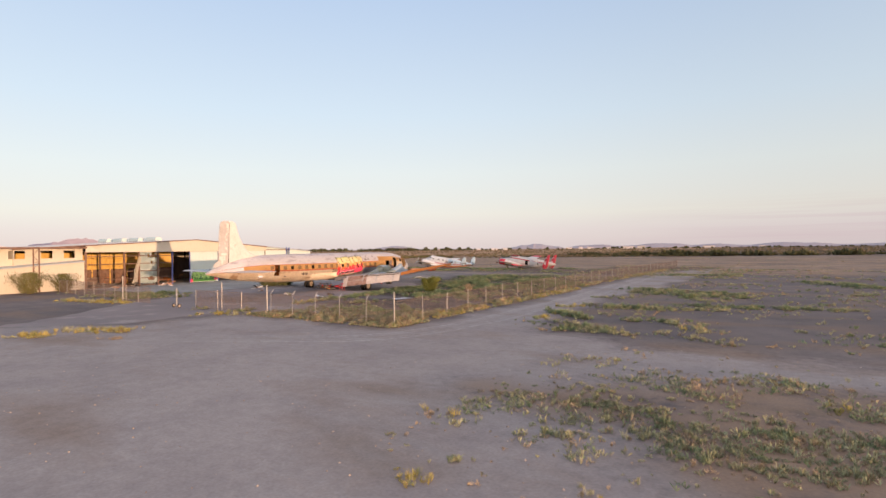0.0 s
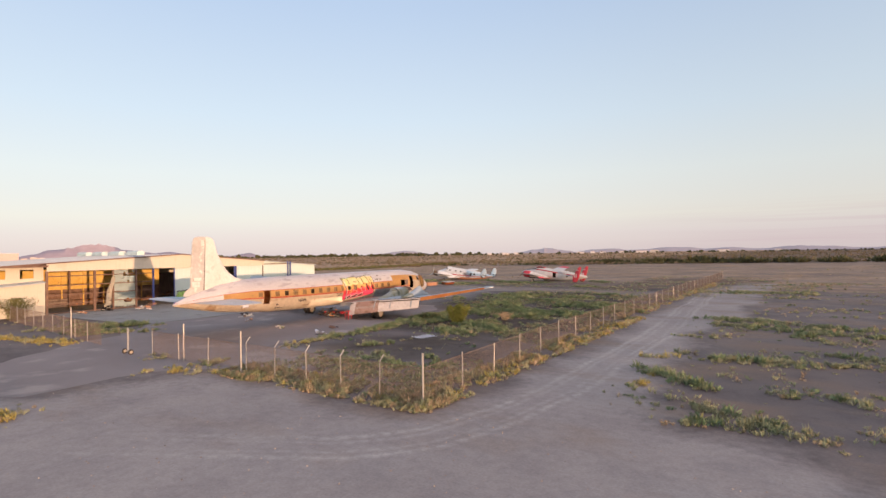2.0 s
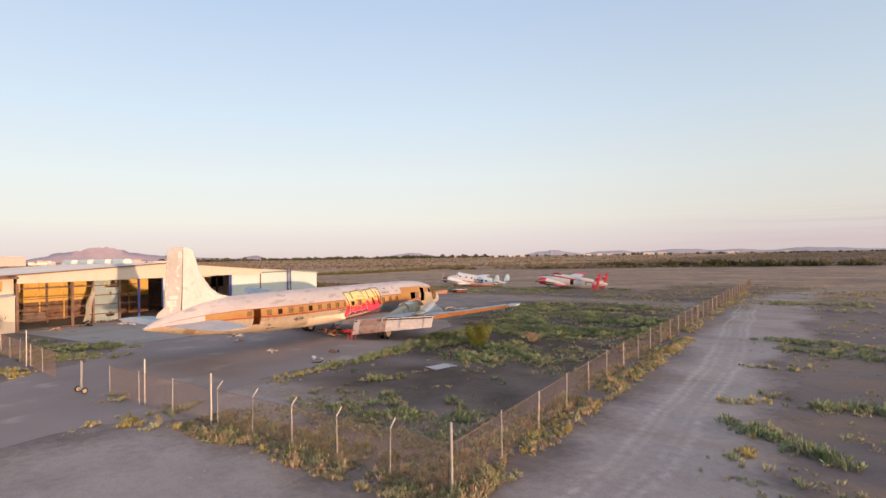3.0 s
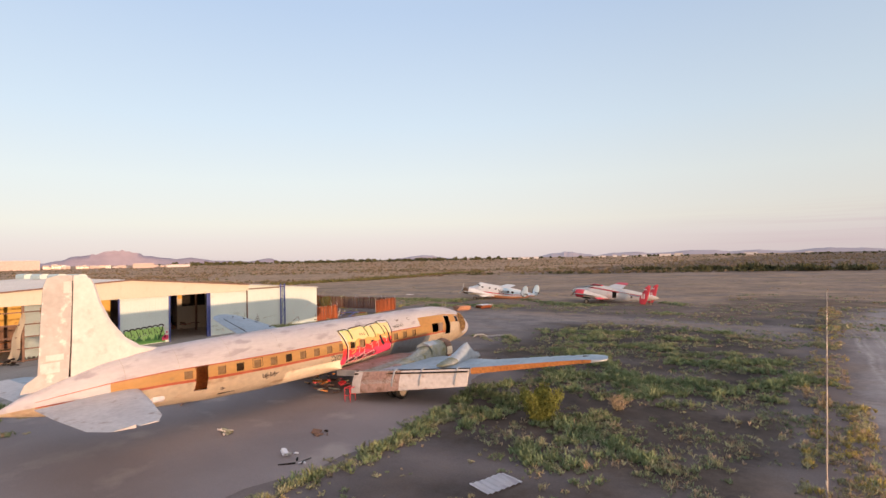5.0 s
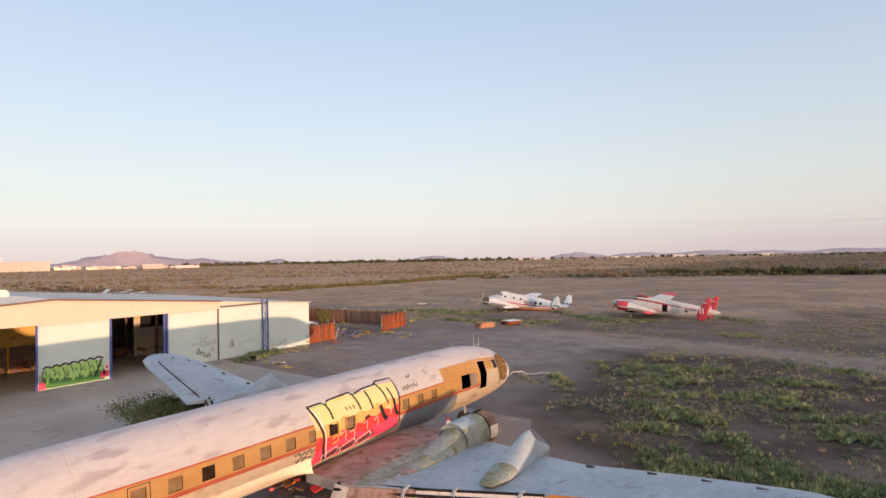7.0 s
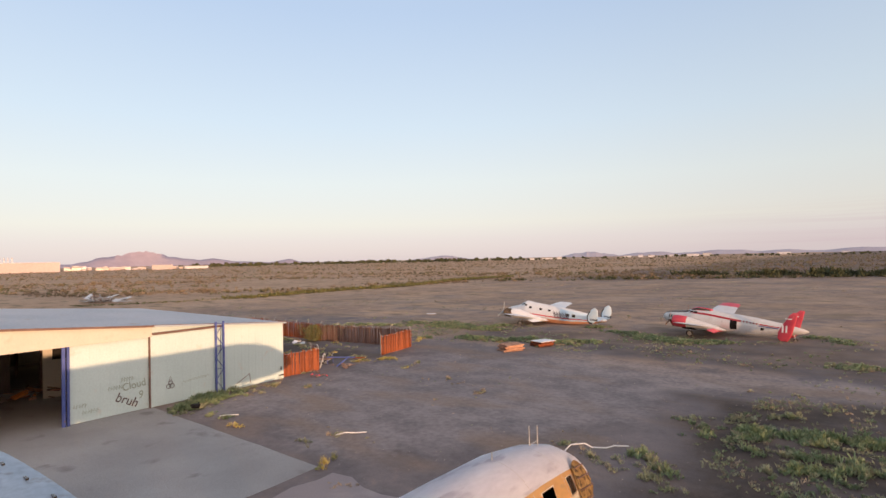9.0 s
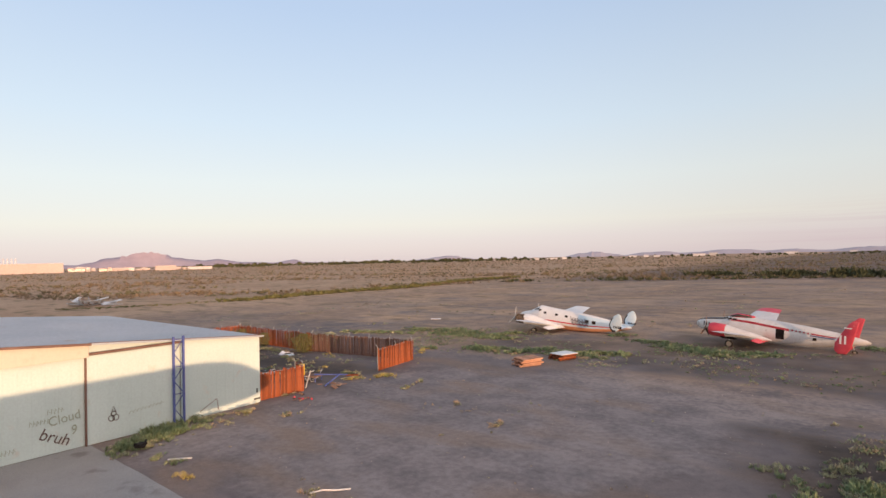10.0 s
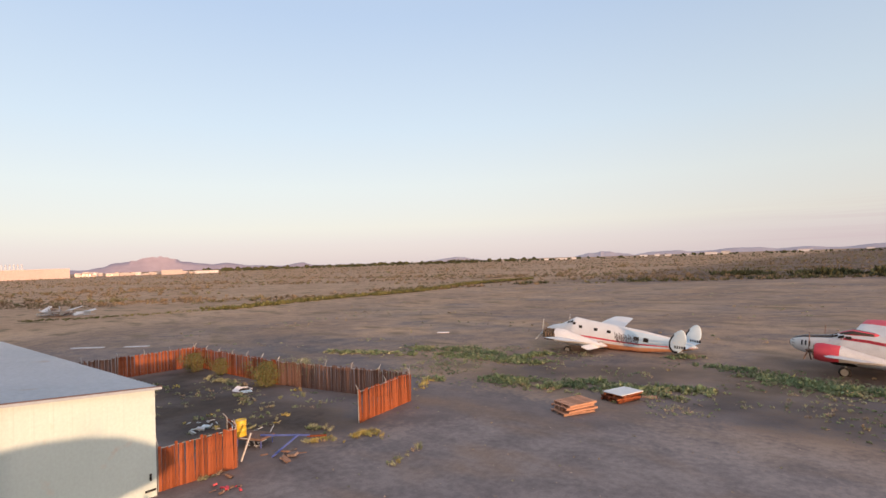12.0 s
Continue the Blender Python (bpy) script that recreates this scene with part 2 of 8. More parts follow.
M["plank"] = mat("plank", (0.42, 0.22, 0.14), (0.52, 0.30, 0.2), 1.5, 0.85, stretch=(0.5, 4, 4), piece=0.25, bump=0.3, fine=20.0)
M["yellow"] = mat("yellow", (0.72, 0.47, 0.03), (0.8, 0.55, 0.06), 2.0, 0.5, c3=(0.4, 0.25, 0.08), spots=0.68)
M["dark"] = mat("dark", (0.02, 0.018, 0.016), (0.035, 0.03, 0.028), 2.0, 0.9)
M["tyre"] = mat("tyre", (0.03, 0.028, 0.027), (0.06, 0.055, 0.05), 3.0, 0.9)
M["hub"] = mat("hub", (0.45, 0.38, 0.3), (0.55, 0.46, 0.36), 3.0, 0.5, metal=0.4)
# aircraft skins
M["skin_white"] = mat("skin_white", (0.80, 0.785, 0.83), (0.89, 0.875, 0.90), 0.6, 0.55, bump=0.04, fine=6.0, c3=(0.66, 0.63, 0.68), spots=0.56, stretch=(1.4, 0.45, 1.4), grain=0.06)
M["skin_fin"] = mat("skin_fin", (0.67, 0.635, 0.605), (0.73, 0.70, 0.675), 0.6, 0.6, bump=0.08, fine=5.0, c3=(0.56, 0.525, 0.50), spots=0.6, grain=0.08)
M["skin_orange"] = mat("skin_orange", (0.72, 0.42, 0.15), (0.78, 0.49, 0.2), 0.8, 0.5, bump=0.1, fine=6.0, c3=(0.52, 0.36, 0.2), spots=0.64, stretch=(1, 0.4, 1), grain=0.08)
M["skin_red"] = mat("skin_red", (0.66, 0.15, 0.085), (0.72, 0.22, 0.13), 1.2, 0.5, bump=0.05, grain=0.1)
M["skin_cream"] = mat("skin_cream", (0.81, 0.68, 0.50), (0.87, 0.77, 0.62), 0.5, 0.5, bump=0.05, fine=5.0, c3=(0.62, 0.45, 0.29), spots=0.57, stretch=(1, 0.6, 1), grain=0.1)
M["skin_grey"] = mat("skin_grey", (0.43, 0.45, 0.47), (0.52, 0.54, 0.56), 0.6, 0.45, metal=0.3, bump=0.12, fine=4.0, c3=(0.30, 0.27, 0.24), spots=0.64, grain=0.1)
M["skin_wing"] = mat("skin_wing", (0.315, 0.375, 0.435), (0.40, 0.46, 0.51), 0.5, 0.5, metal=0.15, bump=0.06, fine=4.0, c3=(0.27, 0.26, 0.255), spots=0.61, grain=0.12)
M["skin_walk"] = mat("skin_walk", (0.30, 0.19, 0.165), (0.42, 0.31, 0.28), 0.9, 0.7, bump=0.2, fine=8.0, c3=(0.20, 0.12, 0.08), spots=0.54, grain=0.25)
M["skin_mossy"] = mat("skin_mossy", (0.22, 0.23, 0.16), (0.35, 0.385, 0.38), 1.1, 0.7, bump=0.2, fine=8.0, c3=(0.20, 0.19, 0.085), spots=0.56, grain=0.25)
M["skin_flap"] = mat("skin_flap", (0.56, 0.52, 0.51), (0.64, 0.60, 0.585), 0.7, 0.55, bump=0.08, fine=5.0, c3=(0.40, 0.31, 0.27), spots=0.6, grain=0.12)
M["skin_rudder"] = mat("skin_rudder", (0.45, 0.43, 0.42), (0.52, 0.50, 0.49), 0.9, 0.6, bump=0.1, fine=5.0, c3=(0.72, 0.69, 0.65), spots=0.57, grain=0.1)
M["primer_orange"] = mat("primer_orange", (0.55, 0.19, 0.045), (0.62, 0.25, 0.07), 0.8, 0.7, bump=0.15, fine=8.0, c3=(0.38, 0.12, 0.04), spots=0.62)
M["ochre_rust"] = mat("ochre_rust", (0.34, 0.20, 0.07), (0.50, 0.34, 0.14), 3.5, 0.8, bump=0.4, fine=9.0, c3=(0.10, 0.06, 0.03), spots=0.52, grain=0.3)
M["pane_tan"] = mat("pane_tan", (0.36, 0.24, 0.13), (0.48, 0.34, 0.2), 2.5, 0.25, bump=0.0, grain=0.2)
M["pane_dark"] = mat("pane_dark", (0.045, 0.03, 0.02), (0.08, 0.05, 0.03), 2.5, 0.2, bump=0.0)
M["engine"] = mat("engine", (0.16, 0.10, 0.06), (0.34, 0.24, 0.16), 6.0, 0.55, metal=0.6, bump=0.3, fine=20.0)
M["p_white"] = mat("p_white", (0.74, 0.72, 0.70), (0.80, 0.79, 0.77), 0.9, 0.5, bump=0.05, c3=(0.58, 0.55, 0.53), spots=0.66, grain=0.07)
M["p_blue"] = mat("p_blue", (0.55, 0.68, 0.76), (0.63, 0.74, 0.80), 0.9, 0.5, bump=0.05, c3=(0.68, 0.70, 0.70), spots=0.62, grain=0.08)
M["p_red"] = mat("p_red", (0.56, 0.04, 0.065), (0.64, 0.075, 0.095), 0.9, 0.5, bump=0.05, c3=(0.62, 0.3, 0.25), spots=0.68, grain=0.1)
M["p_orange"] = mat("p_orange", (0.66, 0.28, 0.14), (0.72, 0.38, 0.22), 0.9, 0.5, bump=0.05, grain=0.1)
M["p_grey"] = mat("p_grey", (0.60, 0.58, 0.56), (0.68, 0.66, 0.64), 0.9, 0.5, metal=0.1, bump=0.05, c3=(0.48, 0.44, 0.42), spots=0.62, grain=0.1)
# graffiti paints
for key, c in (("g_black", (0.015, 0.013, 0.015)), ("g_white", (0.8, 0.78, 0.75)), ("g_yellow", (0.76, 0.62, 0.31)), ("g_amber", (0.82, 0.40, 0.13)), ("g_red", (0.75, 0.05, 0.05)),
               ("g_pink", (0.78, 0.07, 0.16)), ("g_green", (0.42, 0.70, 0.20)), ("g_deep", (0.07, 0.22, 0.05)), ("g_faint", (0.36, 0.42, 0.34)), ("g_brown", (0.14, 0.10, 0.09)), ("g_blue", (0.05, 0.05, 0.3))):
    M[key] = mat(key, tuple(v * 0.93 for v in c), c, 3.0, 0.6, bump=0.0, grain=0.08)
# plants
M["weed_green"] = mat("weed_green", (0.165, 0.23, 0.125), (0.245, 0.305, 0.165), 0.3, 0.85, bump=0.0, c3=(0.31, 0.335, 0.18), spots=0.56, island=0.35, grain=0.05)
M["weed_olive"] = mat("weed_olive", (0.31, 0.325, 0.20), (0.42, 0.41, 0.26), 0.3, 0.85, bump=0.0, c3=(0.25, 0.30, 0.17), spots=0.52, island=0.35, grain=0.05)
M["weed_gold"] = mat("weed_gold", (0.40, 0.345, 0.115), (0.50, 0.42, 0.15), 0.5, 0.85, bump=0.0, c3=(0.29, 0.31, 0.13), spots=0.54, island=0.35, grain=0.05)
M["weed_dry"] = mat("weed_dry", (0.40, 0.31, 0.21), (0.48, 0.38, 0.265), 0.5, 0.85, bump=0.0, c3=(0.31, 0.27, 0.165), spots=0.52, island=0.35, grain=0.05)
M["scrub"] = mat("scrub", (0.195, 0.152, 0.10), (0.265, 0.20, 0.13), 0.012, 0.9, bump=0.0, c3=(0.18, 0.17, 0.095), spots=0.5, island=0.35, grain=0.05, fine=0.6)
M["thicket"] = mat("thicket", (0.07, 0.08, 0.042), (0.115, 0.115, 0.06), 0.03, 0.9, bump=0.0, island=0.3, grain=0.1, fine=0.6)
M["bush_olive"] = mat("bush_olive", (0.155, 0.15, 0.06), (0.22, 0.20, 0.08), 0.8, 0.85, bump=0.0, c3=(0.12, 0.14, 0.06), spots=0.52, island=0.35, grain=0.1)
M["bush_yellow"] = mat("bush_yellow", (0.15, 0.17, 0.045), (0.23, 0.24, 0.065), 0.8, 0.85, bump=0.0, c3=(0.12, 0.15, 0.05), spots=0.54, island=0.3, grain=0.1)
M["bush_dark"] = mat("bush_dark", (0.125, 0.15, 0.075), (0.20, 0.22, 0.11), 0.5, 0.85, bump=0.0, c3=(0.19, 0.19, 0.09), spots=0.58, island=0.3, grain=0.1)
M["bark"] = mat("bark", (0.14, 0.10, 0.075), (0.22, 0.16, 0.12), 4.0, 0.9, stretch=(3, 3, 0.5))
# evening haze over the far ranges is mixed into these two colours
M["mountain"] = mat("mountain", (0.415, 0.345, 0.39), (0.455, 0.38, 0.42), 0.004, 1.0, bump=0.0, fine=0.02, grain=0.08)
M["mountain_far_haze"] = mat("mountain_far_haze", (0.47, 0.41, 0.44), (0.51, 0.45, 0.48), 0.004, 1.0, bump=0.0, fine=0.02, grain=0.05)
M["far_white"] = mat("far_white", (0.62, 0.60, 0.62), (0.68, 0.66, 0.68), 0.05, 0.8, bump=0.0, fine=0.5)
M["insulation"] = mat("insulation", (0.72, 0.46, 0.12), (0.8, 0.55, 0.18), 0.8, 0.9, bump=0.1, c3=(0.5, 0.3, 0.1), spots=0.6)
# wall colour lightened and pinked to carry the haze before the town
M["far_tan"] = mat("far_tan", (0.54, 0.45, 0.43), (0.59, 0.50, 0.475), 0.02, 0.9, bump=0.0, fine=0.3, grain=0.1)


# ---- builders ----
def part(name, bm, material, parent=None, label="", smooth=False):
    """Links a bmesh as one mesh object under a thing or a part. material: one or a list."""
    me = bpy.data.meshes.new(name)
    bmesh.ops.recalc_face_normals(bm, faces=bm.faces)
    bm.to_mesh(me)
    bm.free()
    for x in material if isinstance(material, (list, tuple)) else [material]:
        me.materials.append(x)
    if smooth:
        me.shade_smooth()
        me.set_sharp_from_angle(angle=radians(smooth if smooth is not True else 40))
    ob = new(name, me)
    if parent:
        ob.parent = parent
    if label:
        tagged(ob, label=label)
    return ob


def thing(name, place=(0, 0, 0), rz=0.0, label="", category="", group="", kind="", rx=0.0, ry=0.0):
    ob = new(name)
    ob.empty_display_size = 0.3
    ob.matrix_basis = pose(*place, rx, ry, rz)
    return tagged(ob, label, category, group, kind)


def box(bm, x0, x1, y0, y1, z0, z1, mi=0, m=None):
    vs = [bm.verts.new(v) for v in ((x0, y0, z0), (x1, y0, z0), (x1, y1, z0), (x0, y1, z0), (x0, y0, z1), (x1, y0, z1), (x1, y1, z1), (x0, y1, z1))]
    if m:
        for v in vs:
            v.co = m @ v.co
    for f in ((0, 3, 2, 1), (4, 5, 6, 7), (0, 1, 5, 4), (1, 2, 6, 5), (2, 3, 7, 6), (3, 0, 4, 7)):
        bm.faces.new([vs[i] for i in f]).material_index = mi
    return vs


def rod(bm, a, b, r, n=6, mi=0, r2=None):
    """A round bar from a to b."""
    a, b = Vector(a), Vector(b)
    q = (b - a).to_track_quat("Z", "Y")
    r2 = r if r2 is None else r2
    rings = []
    for p, rr in ((a, r), (b, r2)):
        rings.append([bm.verts.new(p + q @ Vector((rr * math.cos(2 * math.pi * i / n), rr * math.sin(2 * math.pi * i / n), 0))) for i in range(n)])
    for i in range(n):
        bm.faces.new((rings[0][i], rings[0][(i + 1) % n], rings[1][(i + 1) % n], rings[1][i])).material_index = mi
    bm.faces.new(rings[0][::-1]).material_index = mi
    bm.faces.new(rings[1]).material_index = mi


def skin(bm, rings, closed=True, caps=True, mi=0, pick=None):
    """Joins rings of points, one after the other, into a surface. pick(i, j): the material of a face."""
    vs = [[bm.verts.new(p) for p in r] for r in rings]
    n = len(vs[0])
    for i in range(len(vs) - 1):
        for j in range(n if closed else n - 1):
            k = (j + 1) % n
            f = bm.faces.new((vs[i][j], vs[i][k], vs[i + 1][k], vs[i + 1][j]))
            f.material_index = pick(i, j) if pick else mi
    if caps and closed:
        for r, i in ((vs[0][::-1], 0), (vs[-1], len(vs) - 2)):
            bm.faces.new(r).material_index = pick(i, 0) if pick else mi
    return vs


def oval(cx, cy, cz, rw, rh, n=20, axis="y"):
    """A ring of points round an axis."""
    out = []
    for i in range(n):
        a = 2 * math.pi * i / n
        u, w = rw * math.sin(a), rh * math.cos(a)
        out.append((cx + u, cy, cz + w) if axis == "y" else (cx, cy + u, cz + w))
    return out


def wheel(parent, x, y, r, w, lean=0.0, z=None):
    """A tyre with its rim, the axle along x."""
    z = r if z is None else z
    bm = bmesh.new()
    prof = ((-w / 2, 0.62), (-w / 2, 0.86), (-w * 0.38, 0.97), (0, 1.0), (w * 0.38, 0.97), (w / 2, 0.86), (w / 2, 0.62))
    skin(bm, [[(x + px, y + r * k * math.sin(2 * math.pi * i / 24), z + r * k * math.cos(2 * math.pi * i / 24)) for i in range(24)] for px, k in prof], caps=False)
    ty = part("tyre", bm, M["tyre"], parent, smooth=50)
    bm = bmesh.new()
    for s in (-1, 1):
        skin(bm, [[(x + s * px, y + r * k * math.sin(2 * math.pi * i / 20), z + r * k * math.cos(2 * math.pi * i / 20)) for i in range(20)]
                  for px, k in ((w * 0.46, 0.63), (w * 0.48, 0.55), (w * 0.3, 0.45), (w * 0.3, 0.2), (w * 0.45, 0.17))])
    part("rim", bm, M["hub"], ty, smooth=35)
    return ty


def foil(x, le, te, z, thick, n=9, mirror=1):
    """A closed wing section at span x, from leading edge y to trailing edge y."""
    up, dn = [], []
    for i in range(n):
        u = 0.5 * (1 - math.cos(math.pi * i / (n - 1)))
        t = thick * (1.48 * math.sqrt(u) - 0.63 * u - 1.76 * u * u + 1.42 * u ** 3 - 0.5 * u ** 4) * 1.0
        y = le + (te - le) * u
        up.append((x * mirror, y, z + t * 0.62))
        dn.append((x * mirror, y, z - t * 0.42))
    return up + dn[::-1][:-1]


def patch(name, outline, z, material, label, jitter=0.35, step=1.2, category="ground", kind="structure"):
    """A thin sheet on the ground with an uneven edge."""
    pts = []
    k = len(outline)
    for i in range(k):
        a, b = Vector((*outline[i], 0)), Vector((*outline[(i + 1) % k], 0))
        m = max(1, int((b - a).length / step))
        for j in range(m):
            p = a.lerp(b, j / m)
            pts.append((p.x + jitter * (noise.noise(p * 0.45) + 0.5 * noise.noise(p * 1.7)), p.y + jitter * (noise.noise(p * 0.45 + Vector((9, 3, 1))) + 0.5 * noise.noise(p * 1.7 + Vector((5, 5, 5)))), z))
    bm = bmesh.new()
    co, _, tris, *_r = geometry.delaunay_2d_cdt([Vector(p[:2]) for p in pts], [], [list(range(len(pts)))], 1, 1e-4)
    vs = [bm.verts.new((*c, z)) for c in co]
    for t in tris:
        bm.faces.new([vs[i] for i in t])
    ob = part(name, bm, material)
    return tagged(ob, label, category, kind=kind)


# ---- ground and pavings ----
def spread(near, far, steps):
    out = [i * near for i in range(int(300 / near) + 1)]
    v = out[-1]
    d = near
    while v < far:
        d *= steps
        v += d
        out.append(min(v, far))
    return out


GRAVEL = [(60, -60), (60, 33), (14, 29), (0, 28), (-8, 28), (-13, 30.5), (-15.0, 36), (-15.6, 50), (-14, 80), (-13.5, 125), (-20.5, 125), (-21.4, 80), (-21, 45), (-20.8, 31), (-23.2, 26.2),
          (-36, 26.4), (-40.2, 25), (-39.5, 19.5), (-52, 8), (-75, -20), (-60, -60)]
APRON = [(-39.6, 19.5), (-40, 25), (-36.6, 28.3), (-40.2, 31.5), (-41.2, 36), (-40.6, 43), (-41, 48), (-42.4, 54.5), (-44.4, 60.5), (-47.5, 63.8), (-62, 64.4), (-62, 36.2), (-57, 31.5), (-55, 27), (-50, 21), (-46, 14)]
SLAB = [(-62.02, 36), (-81.3, 34.8), (-110, 30), (-110, 75.4), (-81.7, 75.4), (-81.6, 64.7), (-63, 64.5)]
LITTER = [(-11, 17), (-6.7, 14.6), (-3.2, 12), (4, 6), (30, 6), (30, 26), (0.5, 23.5), (-7, 20.5)]
BARE = [(-80, 66), (-63, 66.5), (-56, 74), (-53, 88), (-46, 93), (-26, 88), (-26, 98), (-46, 99), (-66, 97), (-78, 92)]
# darker, damper or littered soil: outline, strength
DARK = [(LITTER, 0.2), ([(-38.5, 36), (-30, 34), (-25, 36), (-25, 44), (-31, 46), (-38, 42)], 0.68), ([(-40, 44.5), (-24.8, 44.5), (-25, 80), (-36, 74), (-42, 62)], 0.85), ([(-50, 65), (-42, 61), (-26, 60), (-26, 84), (-42, 92), (-51, 88), (-49, 76)], 0.9),
        ([(-110, 80), (-84, 79.5), (-82.5, 88), (-110, 91)], 0.75), ([(-84, 101), (-66, 102), (-66, 114), (-84, 113)], 0.45), ([(-68, 101), (-40, 98), (-40, 125), (-66, 125)], 0.5), ([(-16, 36), (-4, 30), (20, 36), (20, 60), (-12, 60)], 0.15), ([(-40, 97), (-24, 97), (-12, 140), (-40, 140)], 0.55)]


def inside_by(px_, py_, outline):
    """Signed distance of many points to an outline, positive inside."""
    d = np.full(px_.shape, 1e9)
    odd = np.zeros(px_.shape, bool)
    k = len(outline)
    for i in range(k):
        (x0, y0), (x1, y1) = outline[i], outline[(i + 1) % k]
        dx, dy = x1 - x0, y1 - y0
        t = np.clip(((px_ - x0) * dx + (py_ - y0) * dy) / (dx * dx + dy * dy), 0, 1)
        d = np.minimum(d, np.hypot(px_ - x0 - t * dx, py_ - y0 - t * dy))
        if y0 != y1:
            odd ^= ((y0 > py_) != (y1 > py_)) & (px_ < (x1 - x0) * (py_ - y0) / (y1 - y0) + x0)
    return np.where(odd, d, -d)


def soft(v, lo, hi):
    t = np.clip((v - lo) / (hi - lo), 0, 1)
    return t * t * (3 - 2 * t)


def rough_field(xs_, ys_, s, seed):
    return np.array([noise.noise(Vector((x * s, y * s, seed))) + 0.5 * noise.noise(Vector((x * s * 2.7, y * s * 2.7, seed + 5))) for x, y in zip(xs_.ravel(), ys_.ravel())]).reshape(xs_.shape)


def cover_of(X, Y):
    """Shares of gravel, dark soil and tan soil."""
    n1, n2 = rough_field(X, Y, 0.12, 1.0), rough_field(X, Y, 0.3, 9.0)
    gr = soft(inside_by(X, Y, GRAVEL) + 2.2 * n1 + 0.8 * n2, -1.6, 1.8)
    gr = np.maximum(gr, 0.42 * soft(inside_by(X, Y, BARE) + 3.0 * n1, -2.5, 2.5))
    gr = np.maximum(gr, 0.75 * soft(inside_by(X, Y, [(-41, 28.5), (-33, 29), (-32.5, 34), (-36, 36.5), (-41, 34)]) + 1.5 * n1, -1.2, 1.5))
    gr *= 1 - 0.9 * soft(inside_by(X, Y, LITTER) + 2.0 * n1, -1.2, 2.0)
    dk = np.zeros(X.shape)
    for outline, k in DARK:
        dk = np.maximum(dk, k * soft(inside_by(X, Y, outline) + 2.4 * n1, -2.0, 2.2))
    dk *= np.clip(0.95 + 0.6 * n2, 0, 1.2)
    tan = soft(Y + 22 * rough_field(X, Y * 2.5, 0.03, 4.0), 88, 122) * np.clip(0.66 + 0.6 * n1, 0, 1) * (0.78 + 0.22 * soft(-X, 60, 170)) * (1 - 0.25 * soft(Y - 0.5 * X, 300, 330) * soft(X, -170, -120))
    tan = np.maximum(tan, 0.62 * soft(inside_by(X, Y, LITTER) + 2.6 * n1, -1.8, 1.6) * np.clip(0.8 + 0.7 * n2, 0, 1.2))
    return gr, dk, tan


def sheet(name, V, F, C, label, category="ground", lanes=None):
    me = bpy.data.meshes.new(name)
    me.from_pydata(V, [], F)
    at_ = me.color_attributes.new("cover", "FLOAT_COLOR", "POINT")
    at_.data.foreach_set("color", np.asarray(C, np.float32).ravel())
    ln = me.attributes.new("lane", "FLOAT", "POINT")
    ln.data.foreach_set("value", np.asarray(lanes, np.float32).ravel())
    me.materials.append(M["terrain"])
    me.shade_smooth()
    return tagged(new(name, me), label, category, kind="structure")


# the wide land: a coarse sheet to the horizon, with a finer one let into it round the field
_s = spread(6.0, 4700.0, 1.35)
_xs = sorted({-v for v in _s} | set(_s))
gv, gf, gc = [], [], []
for yy in _xs:
    for xx in _xs:
        X, Y = xx - 60, yy + 60
        d = max(0.0, Y - 150 - 0.2 * (X + 60), -150 - X) / 60.0
        gv.append((X, Y, min(1.0, d) * 0.5 * (noise.noise(Vector((X * 0.02, Y * 0.02, 0))) - 0.4)))
_c = np.array(gv)
g_, d_, t_ = cover_of(_c[:, 0], _c[:, 1])
far_left = soft(-_c[:, 0] + 12 * rough_field(_c[:, 0], _c[:, 1], 0.02, 3.0), 110, 190)
d_ = 0.5 * soft(_c[:, 1] - 316 - 0.5 * _c[:, 0], -5, 30) * soft(_c[:, 0], -210, -120)
gc = np.stack([g_, np.clip(d_, 0, 0.55), np.maximum(t_, far_left), np.zeros(len(_c))], 1)
_n = len(_xs)
NX0, NX1, NY0, NY1 = -120, 42, -12, 144
for j in range(_n - 1):
    for i in range(_n - 1):
        if NX0 - 0.1 <= _xs[i] - 60 < NX1 - 0.1 and NY0 - 0.1 <= _xs[j] + 60 < NY1 - 0.1:
            continue
        a = j * _n + i
        gf.append((a, a + 1, a + 1 + _n, a + _n))
nx, ny = round((NX1 - NX0) / 0.6), round((NY1 - NY0) / 0.6)
X, Y = np.meshgrid(np.linspace(NX0, NX1, nx + 1), np.linspace(NY0, NY1, ny + 1))
g_, d_, t_ = cover_of(X, Y)
edge = np.minimum(np.minimum(X - NX0, NX1 - X), np.minimum(Y - NY0, NY1 - Y))
flat = soft(edge, 0, 6) * soft(-inside_by(X, Y, APRON), 0.8, 2.0) * soft(-inside_by(X, Y, SLAB), 0.8, 2.0) * soft(np.abs(X + 18.7), 2.2, 4.0) * (1 - 0.6 * g_)
Z = flat * (0.011 * rough_field(X, Y, 0.4, 21.0) + 0.007 * rough_field(X, Y, 1.3, 22.0))
gr_cell = (g_[:-1, :-1] + g_[1:, 1:]) * 0.5 > 0.5


